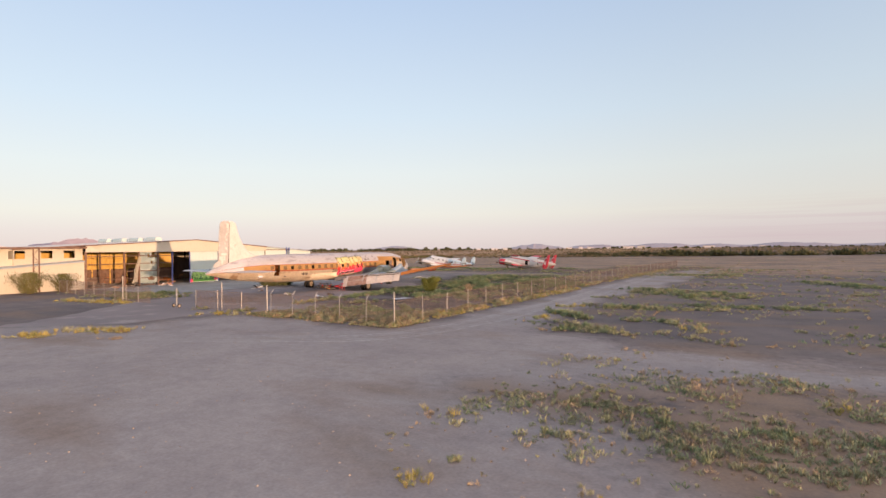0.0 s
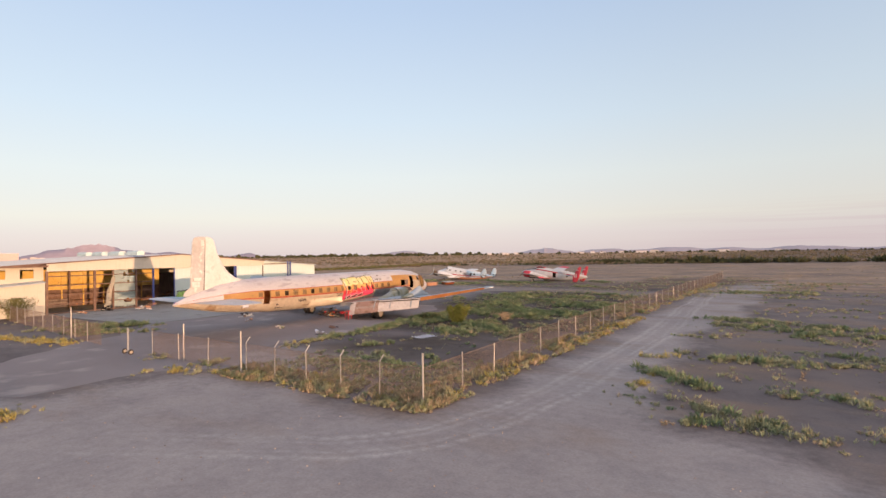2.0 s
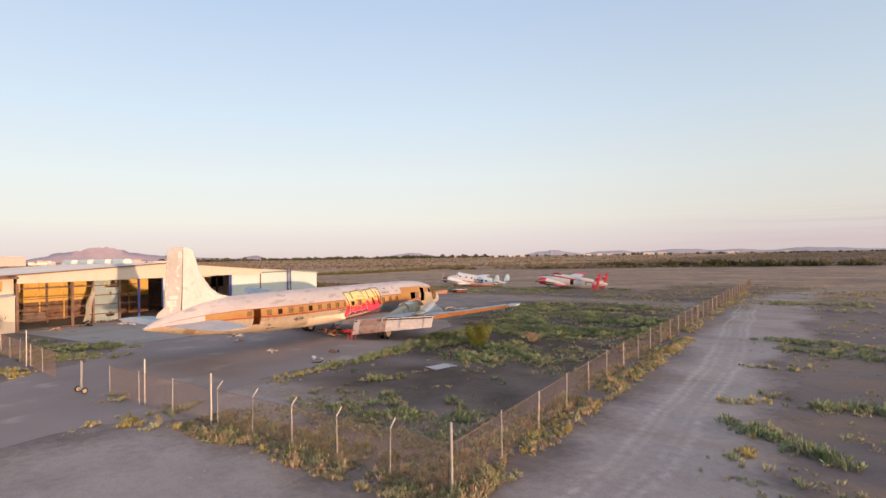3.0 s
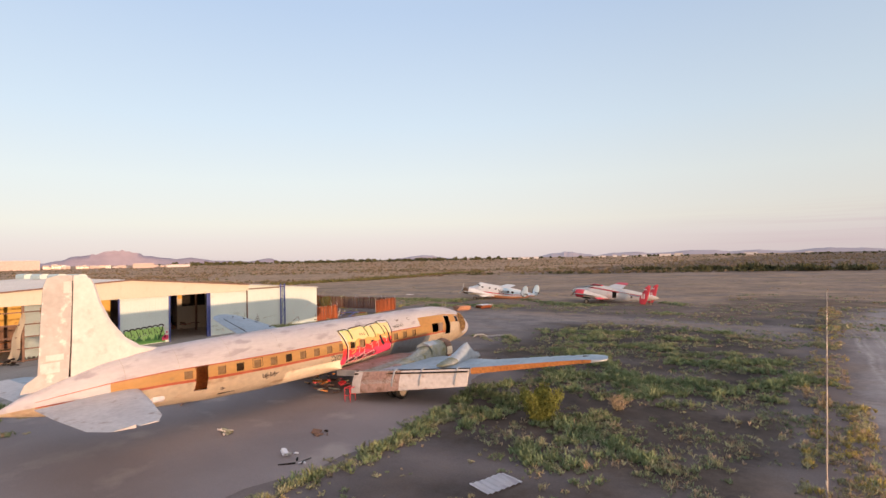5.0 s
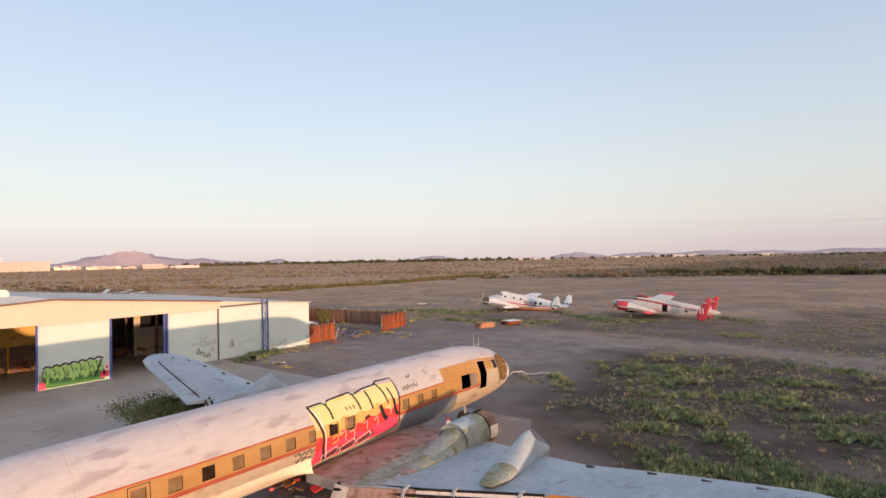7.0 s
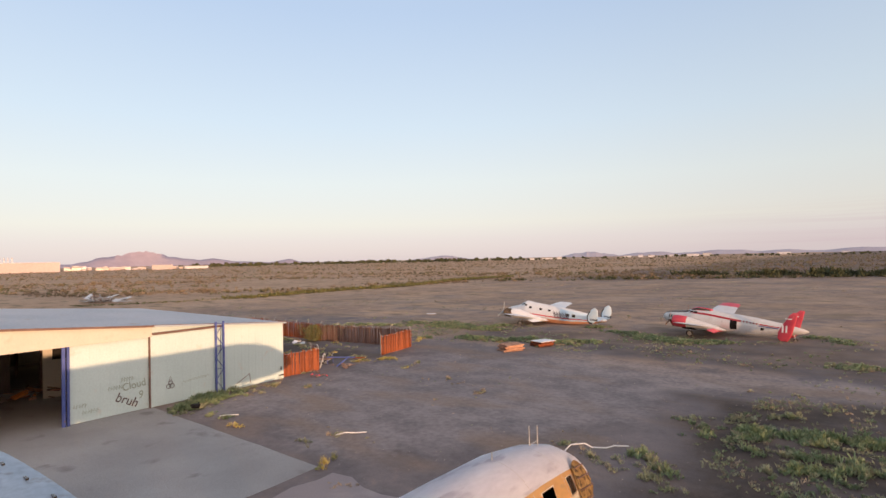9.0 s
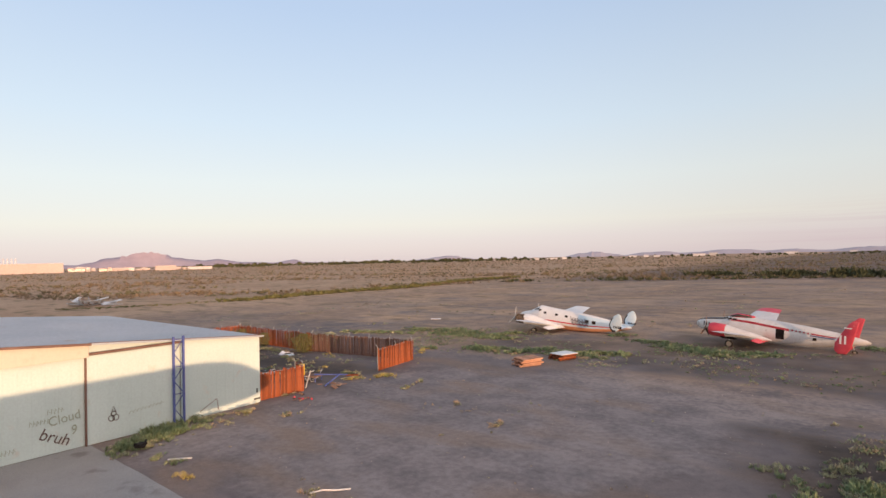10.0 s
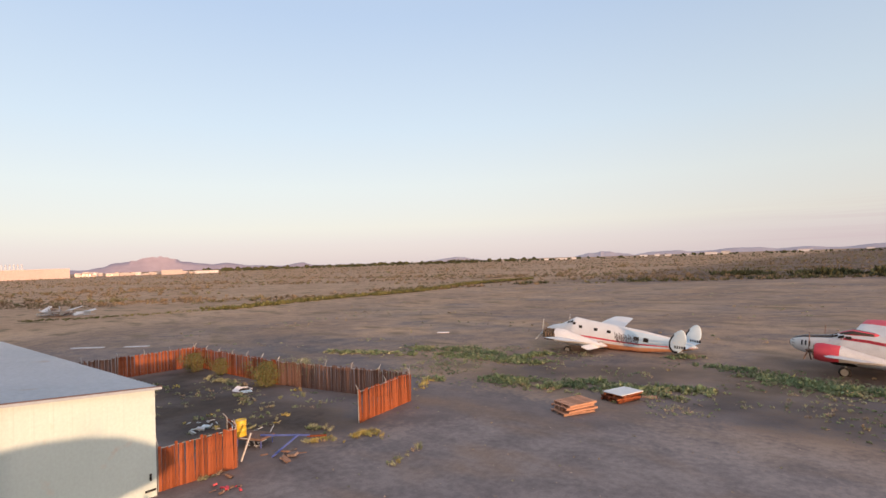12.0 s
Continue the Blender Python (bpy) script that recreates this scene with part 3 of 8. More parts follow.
def off_line(points):
    """Signed distance of the ground's points to a line, left of it negative."""
    best, side = np.full(X.shape, 1e9), np.zeros(X.shape)
    for (x0, y0), (x1, y1) in zip(points, points[1:]):
        k = np.clip(((X - x0) * (x1 - x0) + (Y - y0) * (y1 - y0)) / ((x1 - x0) ** 2 + (y1 - y0) ** 2), 0, 1)
        d = np.hypot(X - x0 - k * (x1 - x0), Y - y0 - k * (y1 - y0))
        cross = np.sign((X - x0) * (y1 - y0) - (Y - y0) * (x1 - x0))
        side = np.where(d < best, cross, side)
        best = np.minimum(best, d)
    return best * side


lane = off_line([(-34.0, 16.6), (-29.0, 18.4), (-25.4, 20.3), (-22.3, 22.3), (-20.4, 24.8), (-19.2, 28.5), (-18.6, 34), (-18.6, 43), (-18.9, 54), (-19.6, 66.5), (-20.7, 90), (-22.5, 125)])
marks = soft(3.2 - np.abs(lane), 0, 1.4) * soft(X, -33, -23)
C = np.stack([g_, d_, np.maximum(t_, soft(-X + 12 * rough_field(X, Y, 0.02, 3.0), 110, 190)), marks], 2).reshape(-1, 4)
P3 = np.stack([X, Y, Z], 2).reshape(-1, 3)
cells = [[], []]
for j in range(ny):
    for i in range(nx):
        a = j * (nx + 1) + i
        cells[int(gr_cell[j, i])].append((a, a + 1, a + nx + 2, a + nx + 1))
base = len(gv)
sheet("ground", gv + [tuple(p) for p in P3.tolist()], gf + [tuple(v + base for v in f) for f in cells[0]], np.concatenate([gc, C]), "dry brown desert soil reaching to the horizon", lanes=np.concatenate([np.full(len(gc), 99.0), lane.ravel()]))
used = sorted({v for f in cells[1] for v in f})
slot = {v: i for i, v in enumerate(used)}
sheet("gravel_lot", [tuple(P3[v].tolist()) for v in used], [tuple(slot[v] for v in f) for f in cells[1]], C[used], "pale grey gravel yard and dirt road beside the fence", "gravel yard", lane.ravel()[used])
patch("asphalt_apron", APRON,
      0.008, M["asphalt"], "worn dark asphalt apron under the airliner", jitter=0.75, category="apron")
patch("concrete_pad", SLAB, 0.010, M["concrete"], "grey concrete slab in and before the hangar", jitter=0.06, category="concrete slab")


# ---- hangar ----
HX = -81.5
APEX_Y, APEX_Z, EAVE_R, EAVE_RZ, EAVE_L, EAVE_LZ, BACK = 51.0, 6.85, 75.6, 4.8, 27.0, 5.45, -110.0


def roof_z(y):
    if y >= APEX_Y:
        return APEX_Z + (EAVE_RZ - APEX_Z) * (y - APEX_Y) / (EAVE_R - APEX_Y)
    return APEX_Z + (EAVE_LZ - APEX_Z) * (APEX_Y - y) / (APEX_Y - EAVE_L)


def ribbed(bm, x, y0, y1, z0, z1, thick=0.06, rib=0.6, mi=0, holes=()):
    """A wall of sheet metal in the plane x, with small upright ribs; z1 may be a function of y."""
    ys, xs = [], []
    n = max(1, round((y1 - y0) / rib))
    w = (y1 - y0) / n
    for i in range(n):
        for u, d in ((0.0, 0.0), (0.72, 0.0), (0.80, 0.008), (0.92, 0.008)):
            ys.append(y0 + (i + u) * w)
            xs.append(x + d)
    ys.append(y1)
    xs.append(x)
    rows = []
    for y, xx in zip(ys, xs):
        t = z1(y) if callable(z1) else z1
        rows.append([(xx, y, z0), (xx, y, t), (x - thick, y, t), (x - thick, y, z0)])
    skin(bm, rows, closed=True, mi=mi)


hangar = thing("hangar", (HX, APEX_Y, 0), label="large white sheet-metal hangar with open sliding doors", category="hangar")
HM = Matrix.Translation((-HX, -APEX_Y, 0))


def hpart(name, bm, material, label="", smooth=False, parent=None):
    bmesh.ops.transform(bm, matrix=HM, verts=bm.verts)
    return part(name, bm, material, parent or hangar, label, smooth)


bm = bmesh.new()
ribbed(bm, HX + 0.34, 34.9, 64.6, 4.98, lambda y: roof_z(y) - 0.05, rib=1.1)
hpart("gable_wall", bm, M["cream_metal"], "cream sheet-metal gable over the door opening")
bm = bmesh.new()
ribbed(bm, HX, 69.9, 75.55, 0.0, lambda y: roof_z(y) - 0.05)
hpart("front_wall", bm, M["white_metal"])
bm = bmesh.new()
ribbed(bm, HX - 0.12, 64.6, 69.9, 0.0, lambda y: roof_z(y) - 0.05)
hpart("front_wall", bm, M["white_metal"])
for y0, y1, dx, lab in ((50.0, 54.95, 0.1, "white sliding door leaf with green graffiti along its foot"), (59.65, 64.45, 0.1, "white sliding door leaf with scrawled words"), (64.5, 69.25, 0.22, "white sliding door leaf hung outside the wall")):
    bm = bmesh.new()
    ribbed(bm, HX + dx, y0, y1, 0.04, 5.04)
    leaf = hpart("door_leaf", bm, M["white_metal"], lab)
# side and back walls
bm = bmesh.new()
box(bm, BACK, HX, EAVE_R - 0.12, EAVE_R - 0.04, 0, EAVE_RZ - 0.05)
hpart("side_wall", bm, M["white_metal"])
bm = bmesh.new()
box(bm, BACK, HX - 0.05, EAVE_L, EAVE_L + 0.08, 0, EAVE_LZ - 0.05)
hpart("side_wall", bm, M["cream_metal"])
bm = bmesh.new()
ribbed(bm, BACK + 0.1, EAVE_L, EAVE_R, 0, lambda y: roof_z(y) - 0.05, rib=0.6)
hpart("back_wall", bm, M["cream_metal"])
# roof: two ribbed slopes with a thickness
for y0, y1 in ((EAVE_L - 0.25, APEX_Y), (APEX_Y, EAVE_R + 0.15)):
    bm = bmesh.new()
    rows = []
    n = 72
    for i in range(n):
        for u, d in ((0.0, 0.0), (0.8, 0.0), (0.86, 0.035), (0.94, 0.035)):
            x = BACK - 0.3 + (HX + 0.6 - BACK) * (i + u) / n
            rows.append([(x, y0, roof_z(y0) + d), (x, y1, roof_z(y1) + d), (x, y1, roof_z(y1) - 0.07), (x, y0, roof_z(y0) - 0.07)])
    skin(bm, rows)
    hpart("roof", bm, M["roof_metal"], "pale grey ribbed metal roof")
for y0, y1 in ((EAVE_L - 0.3, APEX_Y), (APEX_Y, 64.7), (64.7, EAVE_R + 0.2)):
    bm = bmesh.new()
    d = 0.3 if y1 < 70 else -0.02
    rows = [[(HX + 0.16 + d - 0.08, y, roof_z(y) + 0.06), (HX + 0.2 + d, y, roof_z(y) + 0.06), (HX + 0.2 + d, y, roof_z(y) - 0.07), (HX + 0.16 + d - 0.08, y, roof_z(y) - 0.07)] for y in (y0, (y0 + y1) / 2, y1)]
    skin(bm, rows)
    hpart("fascia_trim", bm, M["brown_trim"], "dark brown edge trim")
# door rail past the opening, and its outrigger truss
bm = bmesh.new()
box(bm, HX + 0.08, HX + 0.34, 64.6, 69.9, 5.08, 5.2)
hpart("door_rail", bm, M["brown_trim"])


def truss(y, h, width=0.62):
    """A flat lattice of two posts, standing against the wall."""
    bm = bmesh.new()
    x = HX + 0.42
    for yy in (y - width / 2, y + width / 2):
        box(bm, x - 0.05, x + 0.07, yy - 0.06, yy + 0.06, 0, h)
    k = 6
    for i in range(k):
        z0, z1 = 0.2 + i * (h - 0.4) / k, 0.2 + (i + 1) * (h - 0.4) / k
        a, b = (y - width / 2, y + width / 2) if i % 2 else (y + width / 2, y - width / 2)
        rod(bm, (x, a, z0), (x, b, z1), 0.03, 5)
        if i % 2:
            rod(bm, (x, y - width / 2, z1), (x, y + width / 2, z1), 0.03, 5)
    return bm


hpart("truss_column", truss(69.55, 5.55), M["blue_steel"], "blue steel lattice column carrying the door rail")
hpart("truss_column", truss(29.2, 5.75), M["rust_steel"], "rusty steel lattice column carrying the door rail")
bm = bmesh.new()
box(bm, HX + 0.36, HX + 0.55, 24.5, 35.0, 5.5, 5.72)
hpart("door_rail", bm, M["rust_steel"])
# columns of the opening
for y, m, w in ((34.95, "rust_steel", 0.12), (39.95, "rust_steel", 0.13), (42.05, "rust_steel", 0.09), (44.85, "rust_steel", 0.1), (47.05, "blue_steel", 0.11), (49.93, "blue_steel", 0.06), (55.0, "blue_steel", 0.06), (59.35, "blue_steel", 0.09), (59.6, "blue_steel", 0.07), (64.48, "brown_trim", 0.04)):
    bm = bmesh.new()
    box(bm, HX + 0.12, HX + 0.27, y - w, y + w, 0, 5.06)
    hpart("column", bm, M[m])
# bare door frames: girts
for y0, y1 in ((35.1, 39.8), (40.1, 41.95), (42.15, 44.75), (44.95, 46.95)):
    for z in (0.12, 1.15, 2.2, 3.3, 4.4):
        bm = bmesh.new()
        box(bm, HX + 0.15, HX + 0.22, y0, y1, z - 0.05, z + 0.05)
        hpart("girt", bm, M["rust_steel"])
# torn sheet left on one frame
bm = bmesh.new()
ny, nz = 22, 36
grid = {}
for j in range(nz + 1):
    for i in range(ny + 1):
        y, z = 42.15 + 2.6 * i / ny, 0.1 + 4.85 * j / nz
        grid[i, j] = bm.verts.new((HX + 0.10 + 0.03 * noise.noise(Vector((y, z, 0))), y, z))
for j in range(nz):
    for i in range(ny):
        y, z = 42.15 + 2.6 * (i + 0.5) / ny, 0.1 + 4.85 * (j + 0.5) / nz
        gone = (((y - 43.9) / 0.55) ** 2 + ((z - 1.0) / 0.26) ** 2 < 1) or (z > 4.15 and y > 43.3 and noise.noise(Vector((y * 2, z * 2, 4))) > -0.25) or (((y - 43.95) / 0.12) ** 2 + ((z - 3.4) / 0.22) ** 2 < 1) or z < 0.3 + 0.25 * noise.noise(Vector((y * 3, 0, 0)))
        if not gone:
            bm.faces.new((grid[i, j], grid[i + 1, j], grid[i + 1, j + 1], grid[i, j + 1]))
bmesh.ops.solidify(bm, geom=bm.faces, thickness=0.02)
hpart("torn_sheet", bm, M["white_metal"], "torn white door sheet with holes")
bm = bmesh.new()
prev = None
for i in range(13):
    t = i / 12
    z = 0.05 + 4.3 * t
    y = 41.1 + 0.9 * t ** 0.8 + 0.1 * math.sin(9 * t)
    w = 0.75 * (1 - t) ** 0.6 + 0.12
    row = [(HX + 0.32 + 0.12 * math.sin(5 * t + k) + 0.1 * noise.noise(Vector((k, t * 5, 2))), y + w * (k / 4 - 0.5), z) for k in range(5)]
    cur = [bm.verts.new(p) for p in row]
    if prev:
        for k in range(4):
            bm.faces.new((prev[k], prev[k + 1], cur[k + 1], cur[k]))
    prev = cur
bmesh.ops.solidify(bm, geom=bm.faces, thickness=0.03)
hpart("hanging_sheet", bm, M["cream_metal"], "crumpled sheet hanging from the door frame", smooth=60)
# roof vents along the ridge
for x in (-92.0, -97.5, -103.0, -108.5):
    bm = bmesh.new()
    sec = [(-0.55, 0.0), (-0.55, 0.42), (-0.3, 0.62), (0.3, 0.62), (0.55, 0.42), (0.55, 0.0)]
    skin(bm, [[(x + dx, APEX_Y - 1.0 + a, APEX_Z - 0.02 + b) for a, b in sec] for dx in (-1.6, 1.6)])
    hpart("ridge_vent", bm, M["white_metal"], "white box vent on the ridge")
# inner frames
bm = bmesh.new()
box(bm, -92.1, -92.0, 27.2, 53.5, 2.3, 5.0)
for y in (30.0, 32.6, 35.2, 37.8, 40.4, 43.0, 45.6, 48.2, 50.8):
    box(bm, -91.98, -91.85, y - 0.07, y + 0.07, 0, 5.0)
hpart("lined_wall", bm, M["insulation"], "inner wall lined with yellow insulation")
# the airliner's shadow on the wall's foot, put in as rust-brown
bm = bmesh.new()
box(bm, -92.12, -91.97, 27.2, 53.5, 0.0, 2.3)
hpart("wainscot", bm, M["rust_steel"], "lower inner wall, rust-brown in place of the airliner's shadow")
bm = bmesh.new()
box(bm, -92.0, -91.0, 27.5, 41.0, 0.01, 1.1)
hpart("bench", bm, M["grey_wood"], "long dark bench along the inner wall")
for x in (-88.5, -95.5, -102.5):
    for y0, y1 in ((27.4, 51.0), (51.0, 75.2)):
        bm = bmesh.new()
        box_rows = [[(x - 0.1, y, roof_z(y) - 0.1), (x + 0.1, y, roof_z(y) - 0.1), (x + 0.1, y, roof_z(y) - 0.5), (x - 0.1, y, roof_z(y) - 0.5)] for y in (y0, y1)]
        skin(bm, box_rows)
        hpart("rafter", bm, M["rust_steel"])
    for y in (28.0, 40.0, 62.0, 75.0):
        bm = bmesh.new()
        box(bm, x - 0.1, x + 0.1, y - 0.1, y + 0.1, 0, roof_z(y) - 0.4)
        hpart("inner_column", bm, M["rust_steel"])
bm = bmesh.new()
box(bm, -100, -82.5, 64.9, 65.05, 0.0, 5.2)
hpart("partition", bm, M["cream_metal"], "cream inner partition wall")
bm = bmesh.new()
box(bm, -96.0, -95.85, 48.0, 60.0, 0.0, 4.0)
hpart("partition", bm, M["grey_wood"], "dark inner partition wall")
bm = bmesh.new()
box(bm, -91.1, -91.0, 60.9, 64.9, 0.0, 5.2)
office = hpart("partition", bm, M["cream_metal"], "cream inner wall with a dark opening")
bm = bmesh.new()
box(bm, -91.0, -90.96, 61.5, 64.6, 2.9, 4.5)
hpart("opening", bm, M["dark"], parent=office)
bm = bmesh.new()
box(bm, -91.0, -90.97, 60.95, 61.5, 3.9, 5.0)
hpart("lining", bm, M["insulation"], parent=office)

# low annexe at the open end
annexe = thing("annexe", (-80, 30, 0), label="low cream sheet-metal annexe with a sloping roof", category="shed")
AM = Matrix.Translation((80, -30, 0))


def apart_(name, bm, material, label=""):
    bmesh.ops.transform(bm, matrix=AM, verts=bm.verts)
    return part(name, bm, material, annexe, label)


bm = bmesh.new()
ribbed(bm, HX + 0.28, 16.0, 34.75, 0, lambda y: 3.3 + 0.07 * (y - 29.35))
apart_("front_wall", bm, M["cream_metal"])
bm = bmesh.new()
skin(bm, [[(HX + 0.45, y, 3.4 + 0.07 * (y - 29.35)), (HX - 0.5, y, 3.62 + 0.07 * (y - 29.35)), (HX - 0.5, y, 3.54 + 0.07 * (y - 29.35)), (HX + 0.45, y, 3.3 + 0.07 * (y - 29.35))] for y in (15.5, 25, 34.8)])
apart_("roof", bm, M["roof_metal"])
edge = 16.0
for a, b in ((17.0, 18.8), (20.4, 22.2), (23.6, 25.4), (26.6, 28.3), (30.0, 31.3), (32.6, 33.9)):
    bm = bmesh.new()
    box(bm, HX - 0.5, HX - 0.42, edge, a, 3.2, 5.7)
    apart_("pier", bm, M["cream_metal"], "cream wall pier between open window bays")
    bm = bmesh.new()
    box(bm, HX - 0.5, HX - 0.42, a, b, 3.2, 4.25)
    apart_("parapet", bm, M["cream_metal"])
    bm = bmesh.new()
    box(bm, HX - 0.5, HX - 0.42, a, b, 5.25, 5.7)
    apart_("lintel", bm, M["cream_metal"])
    edge = b
bm = bmesh.new()
box(bm, HX - 0.5, HX - 0.42, edge, 34.85, 3.2, 5.7)
apart_("pier", bm, M["cream_metal"])
bm = bmesh.new()
skin(bm, [[(HX + 0.3, y, 5.5 + 0.012 * (y - 16)), (BACK, y, 5.6 + 0.012 * (y - 16)), (BACK, y, 5.5 + 0.012 * (y - 16)), (HX + 0.3, y, 5.4 + 0.012 * (y - 16))] for y in (15.5, 26.7)])
apart_("flat_roof", bm, M["roof_metal"])
bm = bmesh.new()
box(bm, -88, -87.9, 16, 27, 0, 5.5)
apart_("back_wall", bm, M["cream_metal"])

# ---- chain-link fence round the field ----
fence = thing("chain_link_fence", (-22.8, 27.9, 0), label="galvanised chain-link fence with bent barbed-wire arms", category="fence")
FO = Vector((-22.8, 27.9, 0))
FH = 1.62


def fence_run(a, b, pitch, arms=True, h=FH):
    a, b = Vector((*a, 0)) - FO, Vector((*b, 0)) - FO
    L = (b - a).length
    u = (b - a).normalized()
    n = max(1, round(L / pitch))
    for i in range(1, n + 1):
        p = a + u * (L * i / n)
        tilt = Vector((random.uniform(-0.04, 0.04), random.uniform(-0.04, 0.04), 0))
        bm = bmesh.new()
        hh = h + random.uniform(-0.05, 0.08)
        rod(bm, p, p + tilt + Vector((0, 0, hh)), 0.026, 7)
        if arms:
            rod(bm, p + tilt + Vector((0, 0, hh - 0.01)), p + tilt + Vector((-u.y * -0.25, u.x * -0.25, hh + 0.26)), 0.025, 6)
        part("post", bm, M["galv"], fence)
    bm = bmesh.new()
    rod(bm, a + Vector((0, 0, h - 0.06)), b + Vector((0, 0, h - 0.06)), 0.014, 6)
    part("top_rail", bm, M["wire"], fence)
    v, f = [], []
    s = 0.085
    k = int(L / s)
    off = Vector((-u.y, u.x, 0)) * 0.006
    for i in range(-int(h / s), k + 1):
        for sgn in (1, -1):
            x0, x1 = i * s, i * s + h
            z0, z1 = (0.03, h - 0.05) if sgn > 0 else (h - 0.05, 0.03)
            t0, t1 = max(0.0, -x0 / h), min(1.0, (L - x0) / h)
            if t1 <= t0:
                continue
            p, q = a + u * (x0 + h * t0) + Vector((0, 0, z0 + (z1 - z0) * t0)), a + u * (x0 + h * t1) + Vector((0, 0, z0 + (z1 - z0) * t1))
            c = len(v)
            w = 0.0038
            for e in (p, q):
                v += [e + Vector((0, 0, w * 1.2)) + off * sgn, e - Vector((0, 0, w * 1.2)) + off * sgn, e + off * (sgn + 0.8)]
            f += [(c, c + 1, c + 4, c + 3), (c + 1, c + 2, c + 5, c + 4), (c + 2, c, c + 3, c + 5)]
    me = bpy.data.meshes.new("chain_link")
    me.from_pydata(v, [], f)
    me.materials.append(M["wire"])
    ob = new("chain_link", me)
    ob.parent = fence
    tagged(ob, kind="stuff")


def big_post(x, y, h, r=0.045):
    bm = bmesh.new()
    rod(bm, Vector((x, y, 0)) - FO, Vector((x, y, h)) - FO, r, 8)
    part("corner_post", bm, M["galv"], fence, "taller pale corner post")


big_post(-22.8, 27.9, 2.2)
big_post(-35.4, 27.95, 2.25)
fence_run((-22.8, 27.9), (-35.0, 28.0), 2.5)
fence_run((-22.8, 27.9), (-23.6, 45.0), 3.45, arms=False)
fence_run((-23.6, 45.0), (-24.2, 140.0), 3.45, arms=False)
big_post(-41.2, 28.0, 2.3)
fence_run((-35.4, 27.95), (-44.9, 28.0), 3.1, arms=False)
fence_run((-52.5, 28.2), (-78.0, 30.5), 3.0, arms=False)
big_post(-58.6, 28.6, 2.5)

# ---- yard fence of upright slats ----
yard = thing("yard_fence", (-82, 76, 0), label="rust-red slatted yard fence on steel posts", category="fence")
YO = Vector((-82, 76, 0))
slat_mesh = {}
for kind in ("redwood", "dark_slat"):
    bm = bmesh.new()
    box(bm, -0.068, 0.068, -0.012, 0.012, 0.03, 2.05)
    bmesh.ops.bevel(bm, geom=[e for e in bm.edges if abs(e.verts[0].co.z - e.verts[1].co.z) > 1], offset=0.006, segments=1, affect="EDGES")
    me = bpy.data.meshes.new("slat")
    bm.to_mesh(me)
    bm.free()
    me.materials.append(M[kind])
    slat_mesh[kind] = me


def yard_run(a, b, kind, gap=0.143, back=1):
    a, b = Vector((*a, 0)) - YO, Vector((*b, 0)) - YO
    L, ang = (b - a).length, math.atan2(b.y - a.y, b.x - a.x)
    u = (b - a).normalized()
    n = int(L / gap)
    for i in range(n):
        s = new("slat", slat_mesh[kind])
        s.parent = yard
        p = a + u * ((i + 0.5) * L / n)
        s.matrix_basis = Matrix.Translation(p + Vector((0, 0, random.uniform(-0.03, 0.0)))) @ Euler((random.uniform(-0.03, 0.03), random.uniform(-0.025, 0.025), ang + random.uniform(-0.1, 0.1))).to_matrix().to_4x4() @ Matrix.Diagonal((1, 1, 0.98 + random.uniform(-0.05, 0.05), 1))
    side = Vector((-u.y, u.x, 0)) * back
    m = max(1, round(L / 2.6))
    for i in range(m + 1):
        p = a + u * (L * i / m) - side * 0.06
        bm = bmesh.new()
        rod(bm, p, p + Vector((0, 0, 2.15)), 0.032, 7)
        rod(bm, p + Vector((0, 0, 2.14)), p + Vector((0, 0, 2.38)) - side * 0.2, 0.022, 6)
        part("post", bm, M["galv"], yard)
    for z in (0.35, 1.95):
        bm = bmesh.new()
        rod(bm, a + Vector((0, 0, z)) - side * 0.03, b + Vector((0, 0, z)) - side * 0.03, 0.018, 6)
        part("rail", bm, M["galv"], yard)


yard_run((-81.75, 75.75), (-81.5, 79.4), "redwood", back=-1)
yard_run((-81.6, 79.5), (-83.2, 79.9), "redwood", back=-1)
yard_run((-81.9, 87.9), (-82.8, 93.6), "redwood", back=-1)
# darker slats put the dim light on this run into their colour
yard_run((-83.0, 93.6), (-96.0, 91.3), "dark_slat", 0.155)
yard_run((-96.0, 91.3), (-111.0, 91.4), "redwood", 0.155)
yard_run((-111.0, 91.4), (-111.6, 84.5), "redwood", 0.155)
yard_run((-111.6, 84.5), (-112.5, 76.0), "dark_slat", 0.17)


# ---- the airliner ----
AX, AY = -49.9, 47.0
airliner = thing("airliner", (AX, AY, 0), label="derelict white and orange four-engined propeller airliner covered in graffiti", category="aircraft")
# stations: y, half width, half height, centre height
STATIONS = [(32.2, 0.06, 0.08, 2.68), (33.0, 0.3, 0.38, 2.78), (34.2, 0.55, 0.72, 2.86), (36.0, 0.9, 1.15, 2.95), (38.5, 1.24, 1.43, 3.0), (41.0, 1.46, 1.57, 2.94), (44.0, 1.57, 1.64, 2.91), (58.0, 1.58, 1.66, 2.94),
            (60.5, 1.55, 1.62, 2.93), (62.0, 1.43, 1.5, 2.85), (63.2, 1.2, 1.3, 2.74), (64.2, 0.9, 0.98, 2.56), (65.0, 0.55, 0.6, 2.42), (65.4, 0.25, 0.28, 2.37), (65.5, 0.04, 0.04, 2.36)]


